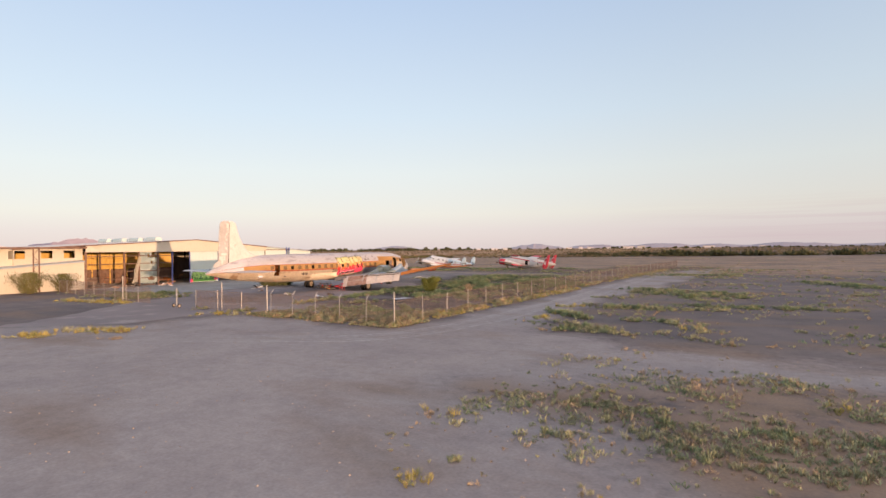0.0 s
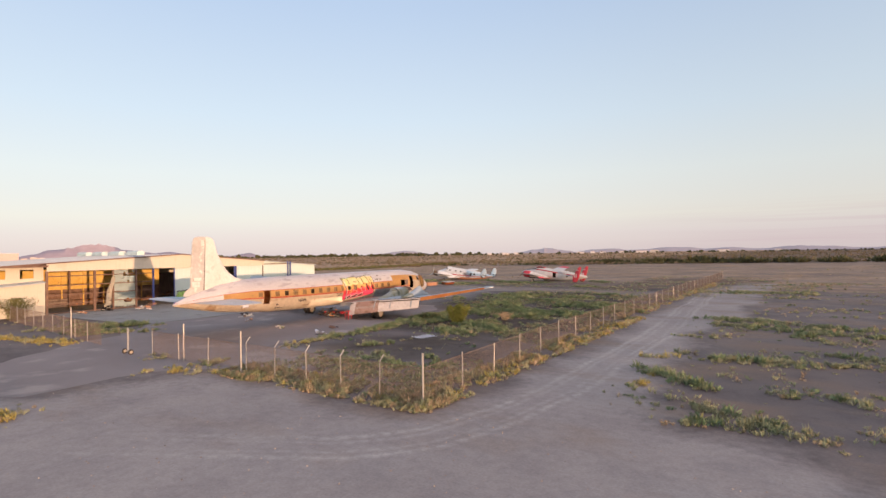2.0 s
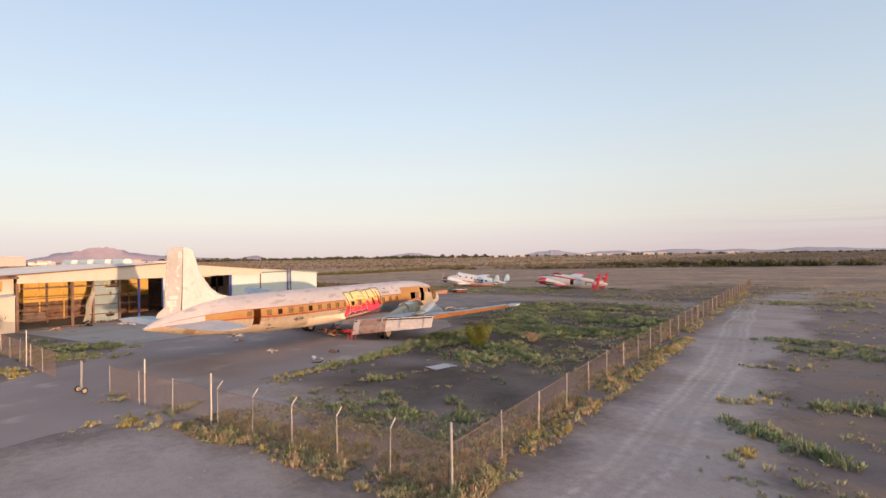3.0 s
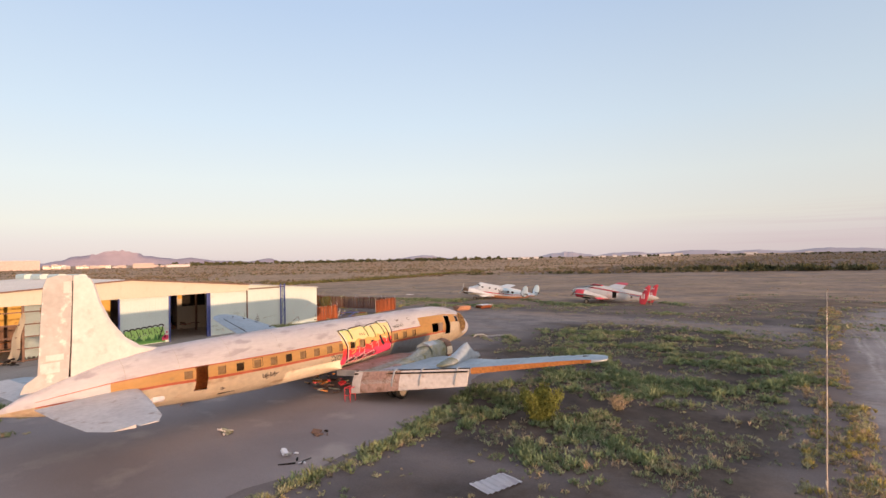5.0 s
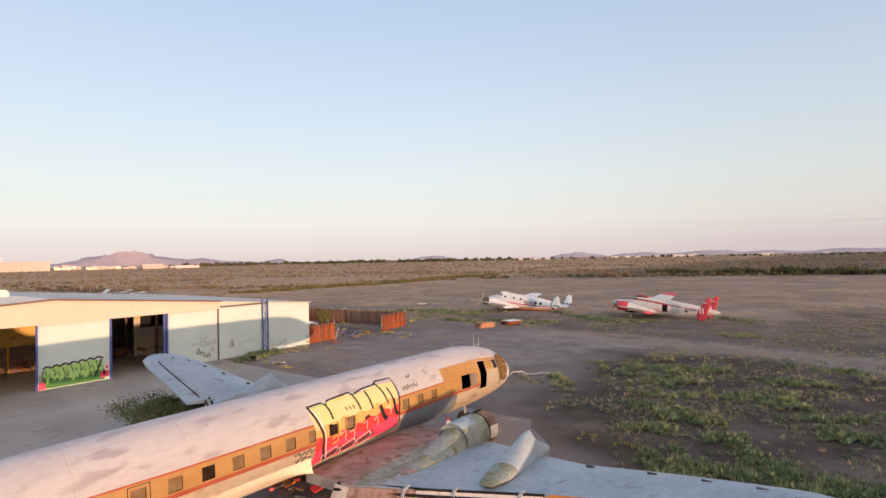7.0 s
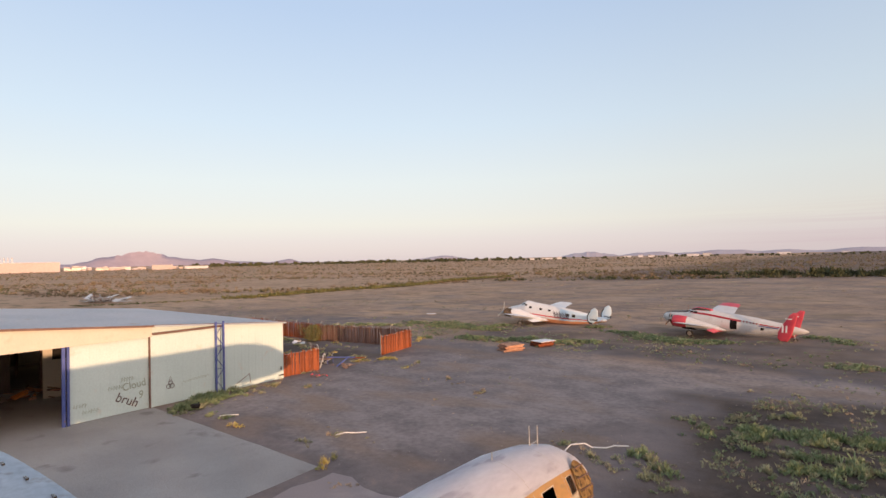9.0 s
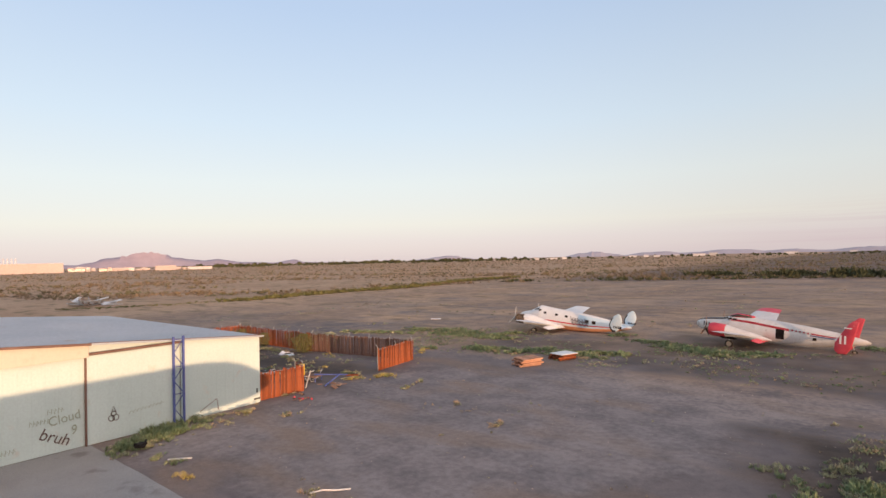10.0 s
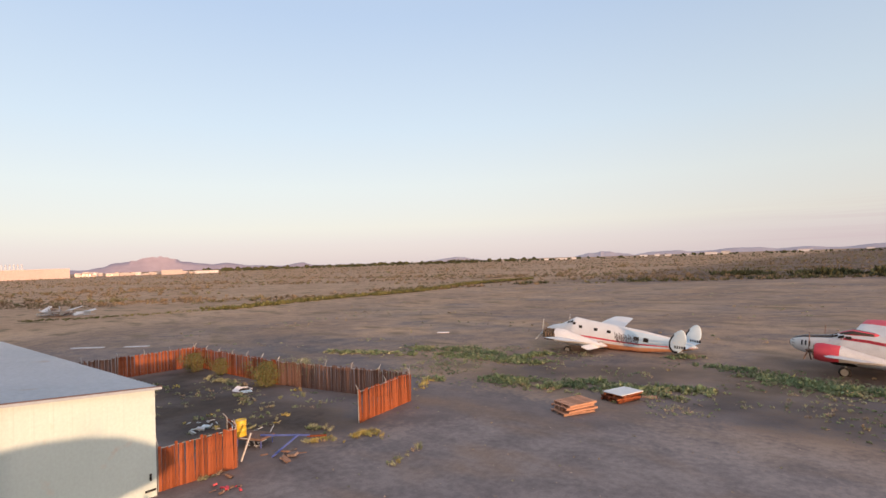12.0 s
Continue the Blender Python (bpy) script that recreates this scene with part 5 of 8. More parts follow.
nacelle(1, 4.8, 54.85, 0.72, 2.25, False, 49.8)
nacelle(-1, 4.8, 55.4, 0.72, 2.25, True, 49.6)


def stub(s, x, dz):
    """The hump of an outer nacelle whose engine has been taken away."""
    bm = bmesh.new()
    skin(bm, [oval(s * x, y - AY, z + dz, w, h, 16) for y, w, h, z in ((50.6, 0.25, 0.04, 2.22), (51.3, 0.46, 0.12, 2.25), (51.9, 0.48, 0.22, 2.29), (52.5, 0.44, 0.4, 2.35), (52.95, 0.42, 0.6, 2.4), (53.3, 0.33, 0.72, 2.44), (53.52, 0.27, 0.74, 2.45), (53.66, 0.3, 0.58, 2.4), (54.1, 0.4, 0.26, 2.3), (54.5, 0.3, 0.16, 2.22))], pick=lambda i, j: 0 if i < 2 else 1)
    na = part("nacelle", bm, [M["skin_mossy"], M["skin_wing"]], airliner, "stained peaked stub of an engine nacelle", smooth=40)
    bm = bmesh.new()
    skin(bm, [oval(s * x, y - AY, 2.2 + dz, r, r * 0.8, 12) for y, r in ((54.6, 0.33), (54.63, 0.3), (54.55, 0.24))])
    part("firewall", bm, M["skin_grey"], na)


stub(1, 8.0, 0.0)
stub(-1, 7.4, 0.28)
# ---- undercarriage ----
for s in (1, -1):
    x, y = s * 4.95, 50.4 - AY
    bm = bmesh.new()
    rod(bm, (x, y, 0.5), (x, y + 0.15, 1.9), 0.09, 10)
    rod(bm, (x - 0.5, y, 0.5), (x + 0.5, y, 0.5), 0.06, 8)
    rod(bm, (x, y + 0.05, 0.8), (x, y - 0.9, 1.75), 0.05, 8)
    leg = part("main_gear", bm, M["galv"], airliner, "main landing gear leg with twin tyres")
    for o in (-0.3, 0.3):
        wheel(leg, x + o, y, 0.52, 0.3, z=0.52)
bm = bmesh.new()
rod(bm, (0, 61.0 - AY, 0.4), (0, 60.8 - AY, 1.6), 0.07, 10)
rod(bm, (-0.3, 61.0 - AY, 0.4), (0.3, 61.0 - AY, 0.4), 0.045, 8)
leg = part("nose_gear", bm, M["galv"], airliner, "nose gear leg with twin tyres")
for o in (-0.24, 0.24):
    wheel(leg, o, 61.0 - AY, 0.4, 0.22, z=0.4)


# ---- graffiti on the airliner ----
def hull_stroke(bm, pts, width, out, mi=0):
    """A painted line along points of (y, degrees) on the skin."""
    dense = []
    for a, b in zip(pts, pts[1:]):
        k = max(1, int(abs(b[1] - a[1]) / 5 + abs(b[0] - a[0]) / 0.3))
        dense += [(a[0] + (b[0] - a[0]) * i / k, a[1] + (b[1] - a[1]) * i / k) for i in range(k)]
    dense.append(pts[-1])
    prev = None
    for i, p in enumerate(dense):
        a, b = dense[max(0, i - 1)], dense[min(len(dense) - 1, i + 1)]
        dy, dd = b[0] - a[0], (b[1] - a[1]) * 0.0288
        L = math.hypot(dy, dd) or 1
        ny, ndg = -dd / L * width / 2, dy / L * width / 2 / 0.0288
        cur = [bm.verts.new(hull(p[0] + ny, p[1] + ndg, out)), bm.verts.new(hull(p[0] - ny, p[1] - ndg, out))]
        if prev:
            bm.faces.new((prev[0], prev[1], cur[1], cur[0])).material_index = mi
        prev = cur


MU0, MUL = 49.15, 4.55


def graf_edge(y):
    """Upper and lower border of the mural by station."""
    t = (y - MU0) / MUL
    return 50 - 4 * t + 1.6 * math.sin(t * 14), 134 - 16 * t


bands = (("g_yellow", 0.0, 0.36), ("g_amber", 0.36, 0.52), ("g_red", 0.52, 0.72), ("g_pink", 0.72, 1.0))
for key, a, b in bands:
    bm = bmesh.new()
    prev = None
    for i in range(37):
        y = MU0 + MUL * i / 36
        t0, t1 = graf_edge(y)
        wob = lambda f: 0 if f in (0.0, 1.0) else 0.03 * math.sin(i * 0.9 + f * 20)
        cur = [bm.verts.new(hull(y - 0.45 * max(0, (0.35 - (a + (b - a) * j / 6))) * (1 if i < 6 else 0) * (6 - i) / 6, t0 + (t1 - t0) * (a + wob(a) + (b + wob(b) - a - wob(a)) * j / 6), 0.004)) for j in range(7)]
        ym = y - 0.08
        if prev:
            for j in range(6):
                dm = t0 + (t1 - t0) * (a + (b - a) * (j + 0.5) / 6)
                if (49.75 < ym < 50.25 or 50.6 < ym < 51.1) and 78 < dm < 96:
                    continue
                bm.faces.new((prev[j], cur[j], cur[j + 1], prev[j + 1]))
        prev = cur
    part("mural", bm, M[key], body)
bm = bmesh.new()
def mid(y, f):
    y = MU0 + (y - 48.3) / 5.9 * MUL
    a, b = graf_edge(y)
    return y, a + (b - a) * f


# its border, the stems between the letters and the dark blocks along its foot
hull_stroke(bm, [mid(48.15, 0.0), mid(48.45, 0.22), mid(48.75, 0.45), mid(48.8, 0.7), mid(49.1, 1.0)], 0.10, 0.008)
hull_stroke(bm, [mid(48.1, 0.0), mid(49.0, -0.03), mid(49.25, 0.05), mid(49.4, -0.03), mid(50.9, -0.04), mid(51.1, 0.02), mid(51.9, -0.05), mid(52.8, -0.02), mid(53.0, -0.08), mid(54.2, -0.1), mid(54.35, 0.3), mid(54.25, 0.6), mid(54.3, 0.9)], 0.075, 0.008)
for y, f0, f1, lean in ((49.2, 0.0, 0.3, 0.25), (51.05, 0.0, 0.32, 0.3), (51.95, 0.0, 0.4, 0.25), (52.9, -0.05, 0.42, 0.5), (53.6, 0.1, 0.5, 0.3)):
    hull_stroke(bm, [mid(y, f0), mid(y + lean * 0.6, (f0 + f1) / 2), mid(y + lean, f1)], 0.085, 0.008)
for y in (48.95, 50.1, 51.2):
    for q in (0.0, 0.3, 0.6, 0.9):
        hull_stroke(bm, [mid(y + q * 0.9, 0.97 - 0.06 * q), mid(y + q * 0.9 + 0.25, 0.88 - 0.06 * q)], 0.3, 0.008)
hull_stroke(bm, [mid(52.75, 0.4), mid(52.95, 0.6), mid(53.25, 0.72)], 0.2, 0.008)
hull_stroke(bm, [mid(53.85, 0.35), mid(53.9, 0.6), mid(54.15, 0.72)], 0.16, 0.008)
hull_stroke(bm, [mid(51.55, 0.5), mid(51.9, 0.48)], 0.12, 0.008)
for y in (50.35, 50.6, 50.85):
    hull_stroke(bm, [mid(y, 0.2), mid(y + 0.1, 0.27)], 0.05, 0.008)
part("mural_outline", bm, M["g_black"], body)
bm = bmesh.new()
for y in (48.85, 50.0, 51.1):
    hull_stroke(bm, [mid(y, 0.86), mid(y + 0.85, 0.78), mid(y + 1.0, 0.86), mid(y + 0.95, 0.95), mid(y + 0.1, 1.0), mid(y, 0.86)], 0.04, 0.012)
for y, f in ((49.9, 0.6), (50.5, 0.64), (51.4, 0.58), (52.2, 0.6), (53.2, 0.5)):
    hull_stroke(bm, [mid(y, f), mid(y + 0.3, f - 0.03), mid(y + 0.34, f + 0.14)], 0.03, 0.012)
hull_stroke(bm, [mid(48.3, 0.04), mid(48.6, 0.24), mid(48.9, 0.46), mid(48.95, 0.7), mid(49.2, 0.96)], 0.045, 0.012)
part("mural_highlight", bm, M["g_white"], body)
bm = bmesh.new()
for y, f0, f1, lean in ((49.32, 0.0, 0.3, 0.25), (51.17, 0.0, 0.32, 0.3), (52.07, 0.0, 0.4, 0.25), (53.02, -0.05, 0.42, 0.5), (49.75, 0.3, 0.62, 0.1)):
    hull_stroke(bm, [mid(y, f0), mid(y + lean * 0.6, (f0 + f1) / 2), mid(y + lean, f1)], 0.045, 0.012)
hull_stroke(bm, [mid(48.35, 0.03), mid(49.1, 0.02), mid(49.0, 0.25), mid(49.2, 0.34)], 0.06, 0.012)
hull_stroke(bm, [mid(49.4, 0.03), mid(50.8, 0.03)], 0.05, 0.012)
hull_stroke(bm, [mid(49.3, 0.6), mid(49.7, 0.58), mid(49.72, 0.68), mid(49.35, 0.7)], 0.04, 0.012)
part("mural_green_line", bm, M["g_green"], body)
hull_frame(50.64, 51.06, WT, WB, 0.01, 0.06, M["plank"], name="window_surround", dw=1.8)
# scrawled tags: unreadable strokes
rng = random.Random(5)
for y0, y1, d0, d1, key in ((48.2, 49.15, 100, 108, "g_black"), (48.3, 49.05, 109, 117, "g_black"), (54.1, 55.15, 58, 68, "g_black"), (43.35, 44.3, 107, 121, "g_black"), (43.45, 44.4, 110, 119, "g_brown"), (41.0, 41.15, 118, 130, "g_brown"), (54.6, 54.95, 45, 50, "g_brown")):
    bm = bmesh.new()
    n = max(2, int((y1 - y0) / 0.2))
    for i in range(n):
        y = y0 + (y1 - y0) * i / n
        hull_stroke(bm, [(y, d0 + rng.uniform(0, 3)), (y + 0.06, d1 - rng.uniform(0, 4)), (y + 0.2, d1 - rng.uniform(3, 8)), (y + rng.uniform(0.05, 0.2), d0 + rng.uniform(2, 6))], 0.05, 0.013)
    part("scrawl", bm, M[key], body)


bm = bmesh.new()
hull_stroke(bm, [(56.0 + 0.13 * math.cos(a * 0.7), 47 + 3.4 * math.sin(a * 0.7)) for a in range(10)], 0.03, 0.005)
part("scrawl", bm, M["g_brown"], body)


# ---- twin-tailed aircraft ----
def twin(name, place, rz, label, cols, span_left, span_right, hump, stripe, group, engine_col, rear, pitch=4.0, fin_shape="oval"):
    """A grounded twin-engined, twin-finned aircraft; forward is +y in its own frame."""
    t = thing(name, place, rz, label, "aircraft", group, rx=pitch)
    top, low, fin_c, wing_c = (M[c] for c in cols)
    st = [(-8.0, 0.05, 0.06, 1.75), (-7.6, 0.2, 0.25, 1.75), (-6.0, 0.45, 0.62, 1.68), (-3.0, 0.72, 1.05, 1.6), (0.0, 0.85, 1.25, 1.62), (2.5, 0.88, 1.32, 1.68), (4.2, 0.86, 1.26 + hump, 1.66), (5.0, 0.8, 1.05 + hump * 0.5, 1.55), (5.8, 0.7, 0.86, 1.45), (7.0, 0.5, 0.62, 1.38), (7.7, 0.22, 0.28, 1.33), (7.9, 0.04, 0.05, 1.32)]
    if stripe == "line":
        st[-4:] = [(5.8, 0.72, 0.92, 1.55), (7.0, 0.58, 0.74, 1.55), (7.6, 0.42, 0.54, 1.54), (7.95, 0.2, 0.26, 1.52), (8.05, 0.04, 0.05, 1.52)]
    ys = sorted({s[0] for s in st} | {-7 + 0.7 * i for i in range(21)})

    def sec(y):
        for a, b in zip(st, st[1:]):
            if y <= b[0]:
                k = (y - a[0]) / (b[0] - a[0])
                return [a[q] + (b[q] - a[q]) * k for q in (1, 2, 3)]
        return st[-1][1:]

    def at(y, deg, out=0.0):
        w, h, z = sec(y)
        return Vector(((w + out) * math.sin(radians(deg)), y, z + (h + out) * math.cos(radians(deg))))
    n = 48
    bm = bmesh.new()
    degs = [360 * i / n for i in range(n)]

    def pick(i, j):
        d = min(degs[j] + 3.75, 360 - degs[j] - 3.75)
        ym = (ys[i] + ys[i + 1]) / 2
        if stripe == "belly":
            if 100 < d < 104:
                return 2
            if d > 118:
                return 3 if ym < 1.5 else 0
            return 4 if ym < -1.2 and d > 30 else 0
        if ym > 4.9 and d < 34 or ym > 7.5 and (j % 4 == 0 or ym > 7.9):
            return 5
        return 0 if d < 110 else 1
    skin(bm, [[at(y, d) for d in degs] for y in ys], pick=pick)
    fu = part("fuselage", bm, [top, low, M["p_red"], M["p_orange"], M["p_blue"], M["pane_dark"]], t, smooth=50)

    def window(y, d, w=0.45, h=0.32, name="window", m="pane_dark"):
        for s in (1, -1):
            bm = bmesh.new()
            dd = h / sec(y)[1] * 57.3
            g = [[bm.verts.new(at(y + w * (i - 0.5), s * (d + dd * (j / 6 - 0.5)), 0.014)) for j in range(7)] for i in (0, 0.5, 1)]
            for i in range(2):
                for j in range(6):
                    bm.faces.new((g[i][j], g[i][j + 1], g[i + 1][j + 1], g[i + 1][j]))
            bmesh.ops.solidify(bm, geom=bm.faces, thickness=0.02)
            part(name, bm, M[m], fu)
    if stripe == "belly":
        for y in (3.3, 1.6, 0.2):
            window(y, 62, 0.4, 0.3)
        for y in (-2.6, -3.5):
            window(y, 74, 0.5, 0.4)
        window(-6.0, 92, 0.6, 0.55, "door", "p_grey")
        for y, d in ((4.45, 40), (4.85, 34), (4.9, 12), (4.1, 52)):
            window(y, d, 0.34, 0.3, "cockpit_window")
    else:
        window(-0.6, 91, 0.75, 1.05, "door", "dark")
        window(-3.6, 96, 0.32, 0.3)
        window(-5.6, 96, 0.35, 0.3)
        # the long painted stripe, blue below its after end
        for s in (1, -1):
            for name_, y0, y1, lo, wd, m in (("stripe", -6.4, 4.3, 0, 12, "p_red"), ("blue_stripe", -6.4, -3.2, 12, 6, "g_blue")):
                bm = bmesh.new()
                g = []
                for i in range(31):
                    y = y0 + (y1 - y0) * i / 30
                    up = 42 + 2.4 * (5 - y) + lo
                    g.append([bm.verts.new(at(y, s * (up + (wd if y > -1.5 or lo else wd * 0.7) * q / 3), 0.008)) for q in range(4)])
                for i in range(30):
                    for q in range(3):
                        bm.faces.new((g[i][q], g[i][q + 1], g[i + 1][q + 1], g[i + 1][q]))
                bmesh.ops.solidify(bm, geom=bm.faces, thickness=0.008)
                part(name_, bm, M[m], fu, smooth=50)
        for k in range(6):
            y = -1.5 - 0.34 * k
            window(y, 47 + 2.4 * (5 - y), 0.2, 0.26, "letter_bar", "g_white")
        for y, d in ((4.3, 42), (3.8, 46), (4.75, 30), (4.8, 8)):
            window(y, d, 0.4, 0.3, "cockpit_window")
        bm = bmesh.new()
        skin(bm, [oval(0, y, sec(y)[2] + sec(y)[1] * 0.9 + dz, w, h, 14) for y, w, h, dz in ((1.6, 0.05, 0.03, 0.0), (2.2, 0.4, 0.2, 0.05), (3.6, 0.5, 0.34, 0.1), (4.3, 0.4, 0.2, 0.02), (4.7, 0.1, 0.05, 0.0))], pick=lambda i, j: 1 if i >= 1 and j % 3 else 0)
        part("canopy", bm, [M["p_red"], M["pane_dark"]], t, smooth=40)
        for y in (7.0, 6.72, 6.44):
            window(y, 78, 0.12, 0.42, "nose_marking", "g_black")
    # wings and nacelles
    ey = 6.12 if stripe == "belly" else 5.55
    for s, span in ((-1, span_left), (1, span_right)):
        bm = bmesh.new()
        rise = 0.145 if stripe == "belly" or s < 0 else 0.19
        secs = [(0.5, 4.9, 0.9, 1.15, 0.55), (3.0, 4.8, 1.1, 1.3, 0.45), (span * 0.84, 4.5, 1.9, 1.3 + rise * (span * 0.84 - 3), 0.28), (span * 0.97, 4.3, 2.0, 1.3 + rise * (span * 0.97 - 3), 0.2), (span, 3.8, 2.3, 1.3 + rise * (span - 3), 0.08)]
        skin(bm, [foil(*q, mirror=s) for q in secs], pick=lambda i, j: 1 if (i >= 2 and s > 0 and stripe != "belly") else 0)
        part("wing", bm, [wing_c, M["p_red"]], t, smooth=45)
        bm = bmesh.new()
        skin(bm, [[(s * x, 0.85, z + 0.06), (s * x, 0.15, z - 0.22), (s * x, 0.85, z - 0.08)] for x, z in ((0.95, 1.05), (min(5.2, span), 1.25))])
        part("flap", bm, wing_c if stripe == "belly" else M["p_red"], t)
        bm = bmesh.new()
        skin(bm, [oval(s * 2.8, y, z, w, h, 18) for y, w, h, z in ((-0.4, 0.05, 0.05, 1.15), (1.2, 0.45, 0.4, 1.2), (3.4, 0.6, 0.62, 1.42), (3.9, 0.70, 0.70, 1.48), *(((4.9, 0.70, 0.70, 1.5), (5.0, 0.5, 0.5, 1.5)) if stripe == "belly" else ((5.1, 0.74, 0.74, 1.5), (5.55, 0.66, 0.66, 1.5))))], pick=lambda i, j: 1 if i >= 3 else 0)
        na = part("nacelle", bm, [wing_c, M[engine_col]], t, smooth=50)
        bm = bmesh.new()
        c = Vector((s * 2.8, ey, 1.5))
        rod(bm, c - Vector((0, 0.1, 0)), c + Vector((0, 0.45, 0)), 0.2, 10, r2=0.1)
        for row in (0, 0.36, 0.72) if stripe == "belly" else (0,):
            for i in range(9):
                a = 2 * math.pi * (i + row) / 9
                d = Vector((math.cos(a), 0, math.sin(a)))
                o = c - Vector((0, row, 0))
                rod(bm, o + d * 0.15, o + d * 0.6, 0.1, 7)
                for q in (0.36, 0.46, 0.56):
                    rod(bm, o + d * q, o + d * (q + 0.025), 0.135, 7)
        part("radial_engine", bm, M["engine"], na)
        bm = bmesh.new()
        skin(bm, [oval(c.x, c.y + d, c.z, r, r, 10) for d, r in ((0.4, 0.16), (0.55, 0.14), (0.72, 0.03))])
        for i in range(3):
            a = radians(80 + 120 * i)
            d, e = Vector((math.cos(a), 0, math.sin(a))), Vector((-math.sin(a), 0, math.cos(a)))
            b0 = c + Vector((0, 0.5, 0))
            skin(bm, [[b0 + d * r + e * w * q + Vector((0, 0.03 * p, 0)) for q, p in ((-1, 0.6), (0, 1.2), (1, -0.6), (0, -1.0))] for r, w in ((0.1, 0.05), (0.5, 0.11), (1.1, 0.11), (1.45, 0.04))])
        part("propeller", bm, M["skin_grey"] if stripe == "belly" else M["rust_steel"], na)
        if stripe == "belly":
            bm = bmesh.new()
            box(bm, s * 2.8 - 0.35, s * 2.8 + 0.35, 4.5, 5.8, 0.95, 1.15)
            rod(bm, (s * 2.8 - 0.3, 5.0, 1.1), (s * 2.8 + 0.3, 5.5, 0.9), 0.1, 8)
            part("exhaust", bm, M["engine"], na)
            for i in range(4):
                bm = bmesh.new()
                y = 4.75 + 0.33 * i
                rod(bm, (s * 2.8 - 0.74, y, 1.35 - 0.1 * (i % 2)), (s * 2.8 - 0.62, y + 0.12, 1.75), 0.1, 7)
                part("cylinder_head", bm, M["engine"], na)
        else:
            bm = bmesh.new()
            skin(bm, [oval(s * 2.8, y, 0.98, w, h, 12) for y, w, h in ((2.6, 0.2, 0.1), (3.0, 0.42, 0.3), (4.2, 0.46, 0.34), (4.6, 0.3, 0.2))])
            part("wheel_well", bm, M["dark"], na, smooth=50)
        bm = bmesh.new()
        rod(bm, (s * 2.8, 3.6, 0.35), (s * 2.8, 3.5, 1.2), 0.07, 8)
        leg = part("main_gear", bm, M["galv"], t)
        wheel(leg, s * 2.8, 3.6, 0.42, 0.25, z=0.16)
    # tail
    fx = 2.1 if fin_shape == "oval" else 1.6
    fy = -7.0 if fin_shape == "oval" else -6.0
    bm = bmesh.new()
    skin(bm, [foil(x, fy + 0.7, fy - 0.6, 1.85, th) for x, th in ((-fx, 0.14), (0, 0.24), (fx, 0.14))])
    part("tailplane", bm, M["p_blue"] if stripe == "belly" else M["p_grey"], t, smooth=40)
    for s in (-1, 1):
        bm = bmesh.new()
        if fin_shape == "oval":
            out = [(0.74 * math.sin(2 * math.pi * i / 20) * (1.1 if i < 10 else 0.9) * (1 - 0.22 * max(0.0, math.cos(2 * math.pi * i / 20))) - 0.26 * math.cos(2 * math.pi * i / 20), 1.08 * math.cos(2 * math.pi * i / 20)) for i in range(20)]
        else:
            out = [(-1.25, 1.75), (-0.8, 1.8), (-0.45, 1.5), (0.25, 0.2), (0.6, -0.5), (0.62, -1.2), (0.3, -1.5), (-0.35, -1.45), (-0.7, -0.9), (-0.85, -0.2)]
        lift = 2.45 if fin_shape == "oval" else 2.1
        rs = [[bm.verts.new((s * fx + dx, fy + p[0] * k, lift + p[1] * k)) for p in out] for dx, k in ((-0.09, 0.8), (-0.06, 0.95), (0, 1.0), (0.06, 0.95), (0.09, 0.8))]
        m = len(out)
        for a, b in zip(rs, rs[1:]):
            for j in range(m):
                bm.faces.new((a[j], a[(j + 1) % m], b[(j + 1) % m], b[j])).material_index = 1 if (stripe == "belly" and out[j][0] > 0.2) else 0
        bm.faces.new(rs[0][::-1])
        bm.faces.new(rs[-1])
        fn = part("tail_fin", bm, [fin_c, M["g_black"]], t, smooth=30)
        marks_ = [(fy - 0.6 + k * 0.2, fy - 0.49 + k * 0.2, 1.85, 2.1) for k in range(5)] if fin_shape == "oval" else [(fy - 0.3, fy - 0.14, 1.6, 2.4), (fy + 0.06, fy + 0.22, 1.6, 2.4), (fy - 0.7, fy - 0.1, 3.1, 3.2)]
        for y0, y1, z0, z1 in marks_:
            bm = bmesh.new()
            box(bm, s * fx - 0.1, s * fx + 0.1, y0, y1, z0, z1)
            part("fin_marking", bm, M["g_black"] if fin_shape == "oval" else M["g_white"], fn)
    bm = bmesh.new()
    rod(bm, (0, -6.8, 0.64), (0, -6.6, 1.3), 0.05, 6)
    leg = part("tail_gear", bm, M["galv"], t)
    wheel(leg, 0, -6.8, 0.22, 0.15, z=0.66)
    if stripe == "belly":
        t.matrix_basis = t.matrix_basis @ Matrix.Scale(1.05, 4)
    return t, at, fu


white_twin, w_at, w_fu = twin("twin_aircraft", (-78.6, 120.6, -0.36), 87.0, "white twin-engined aircraft with pale blue twin fins and an orange belly", ("p_white", "p_white", "p_blue", "p_white"), 6.4, 9.8, 0.25, "belly", "grounded twin-tailed aircraft", "p_white", "belly")
red_twin, r_at, r_fu = twin("twin_aircraft", (-54.85, 119.75, -0.12), 83.0, "red and white twin-engined aircraft with red twin fins", ("p_grey", "p_grey", "p_red", "p_grey"), 6.4, 11.2, 0.0, "line", "grounded twin-tailed aircraft", "p_red", "line", fin_shape="tall")
# painted lettering on the white aircraft, unreadable
bm = bmesh.new()
rng = random.Random(8)


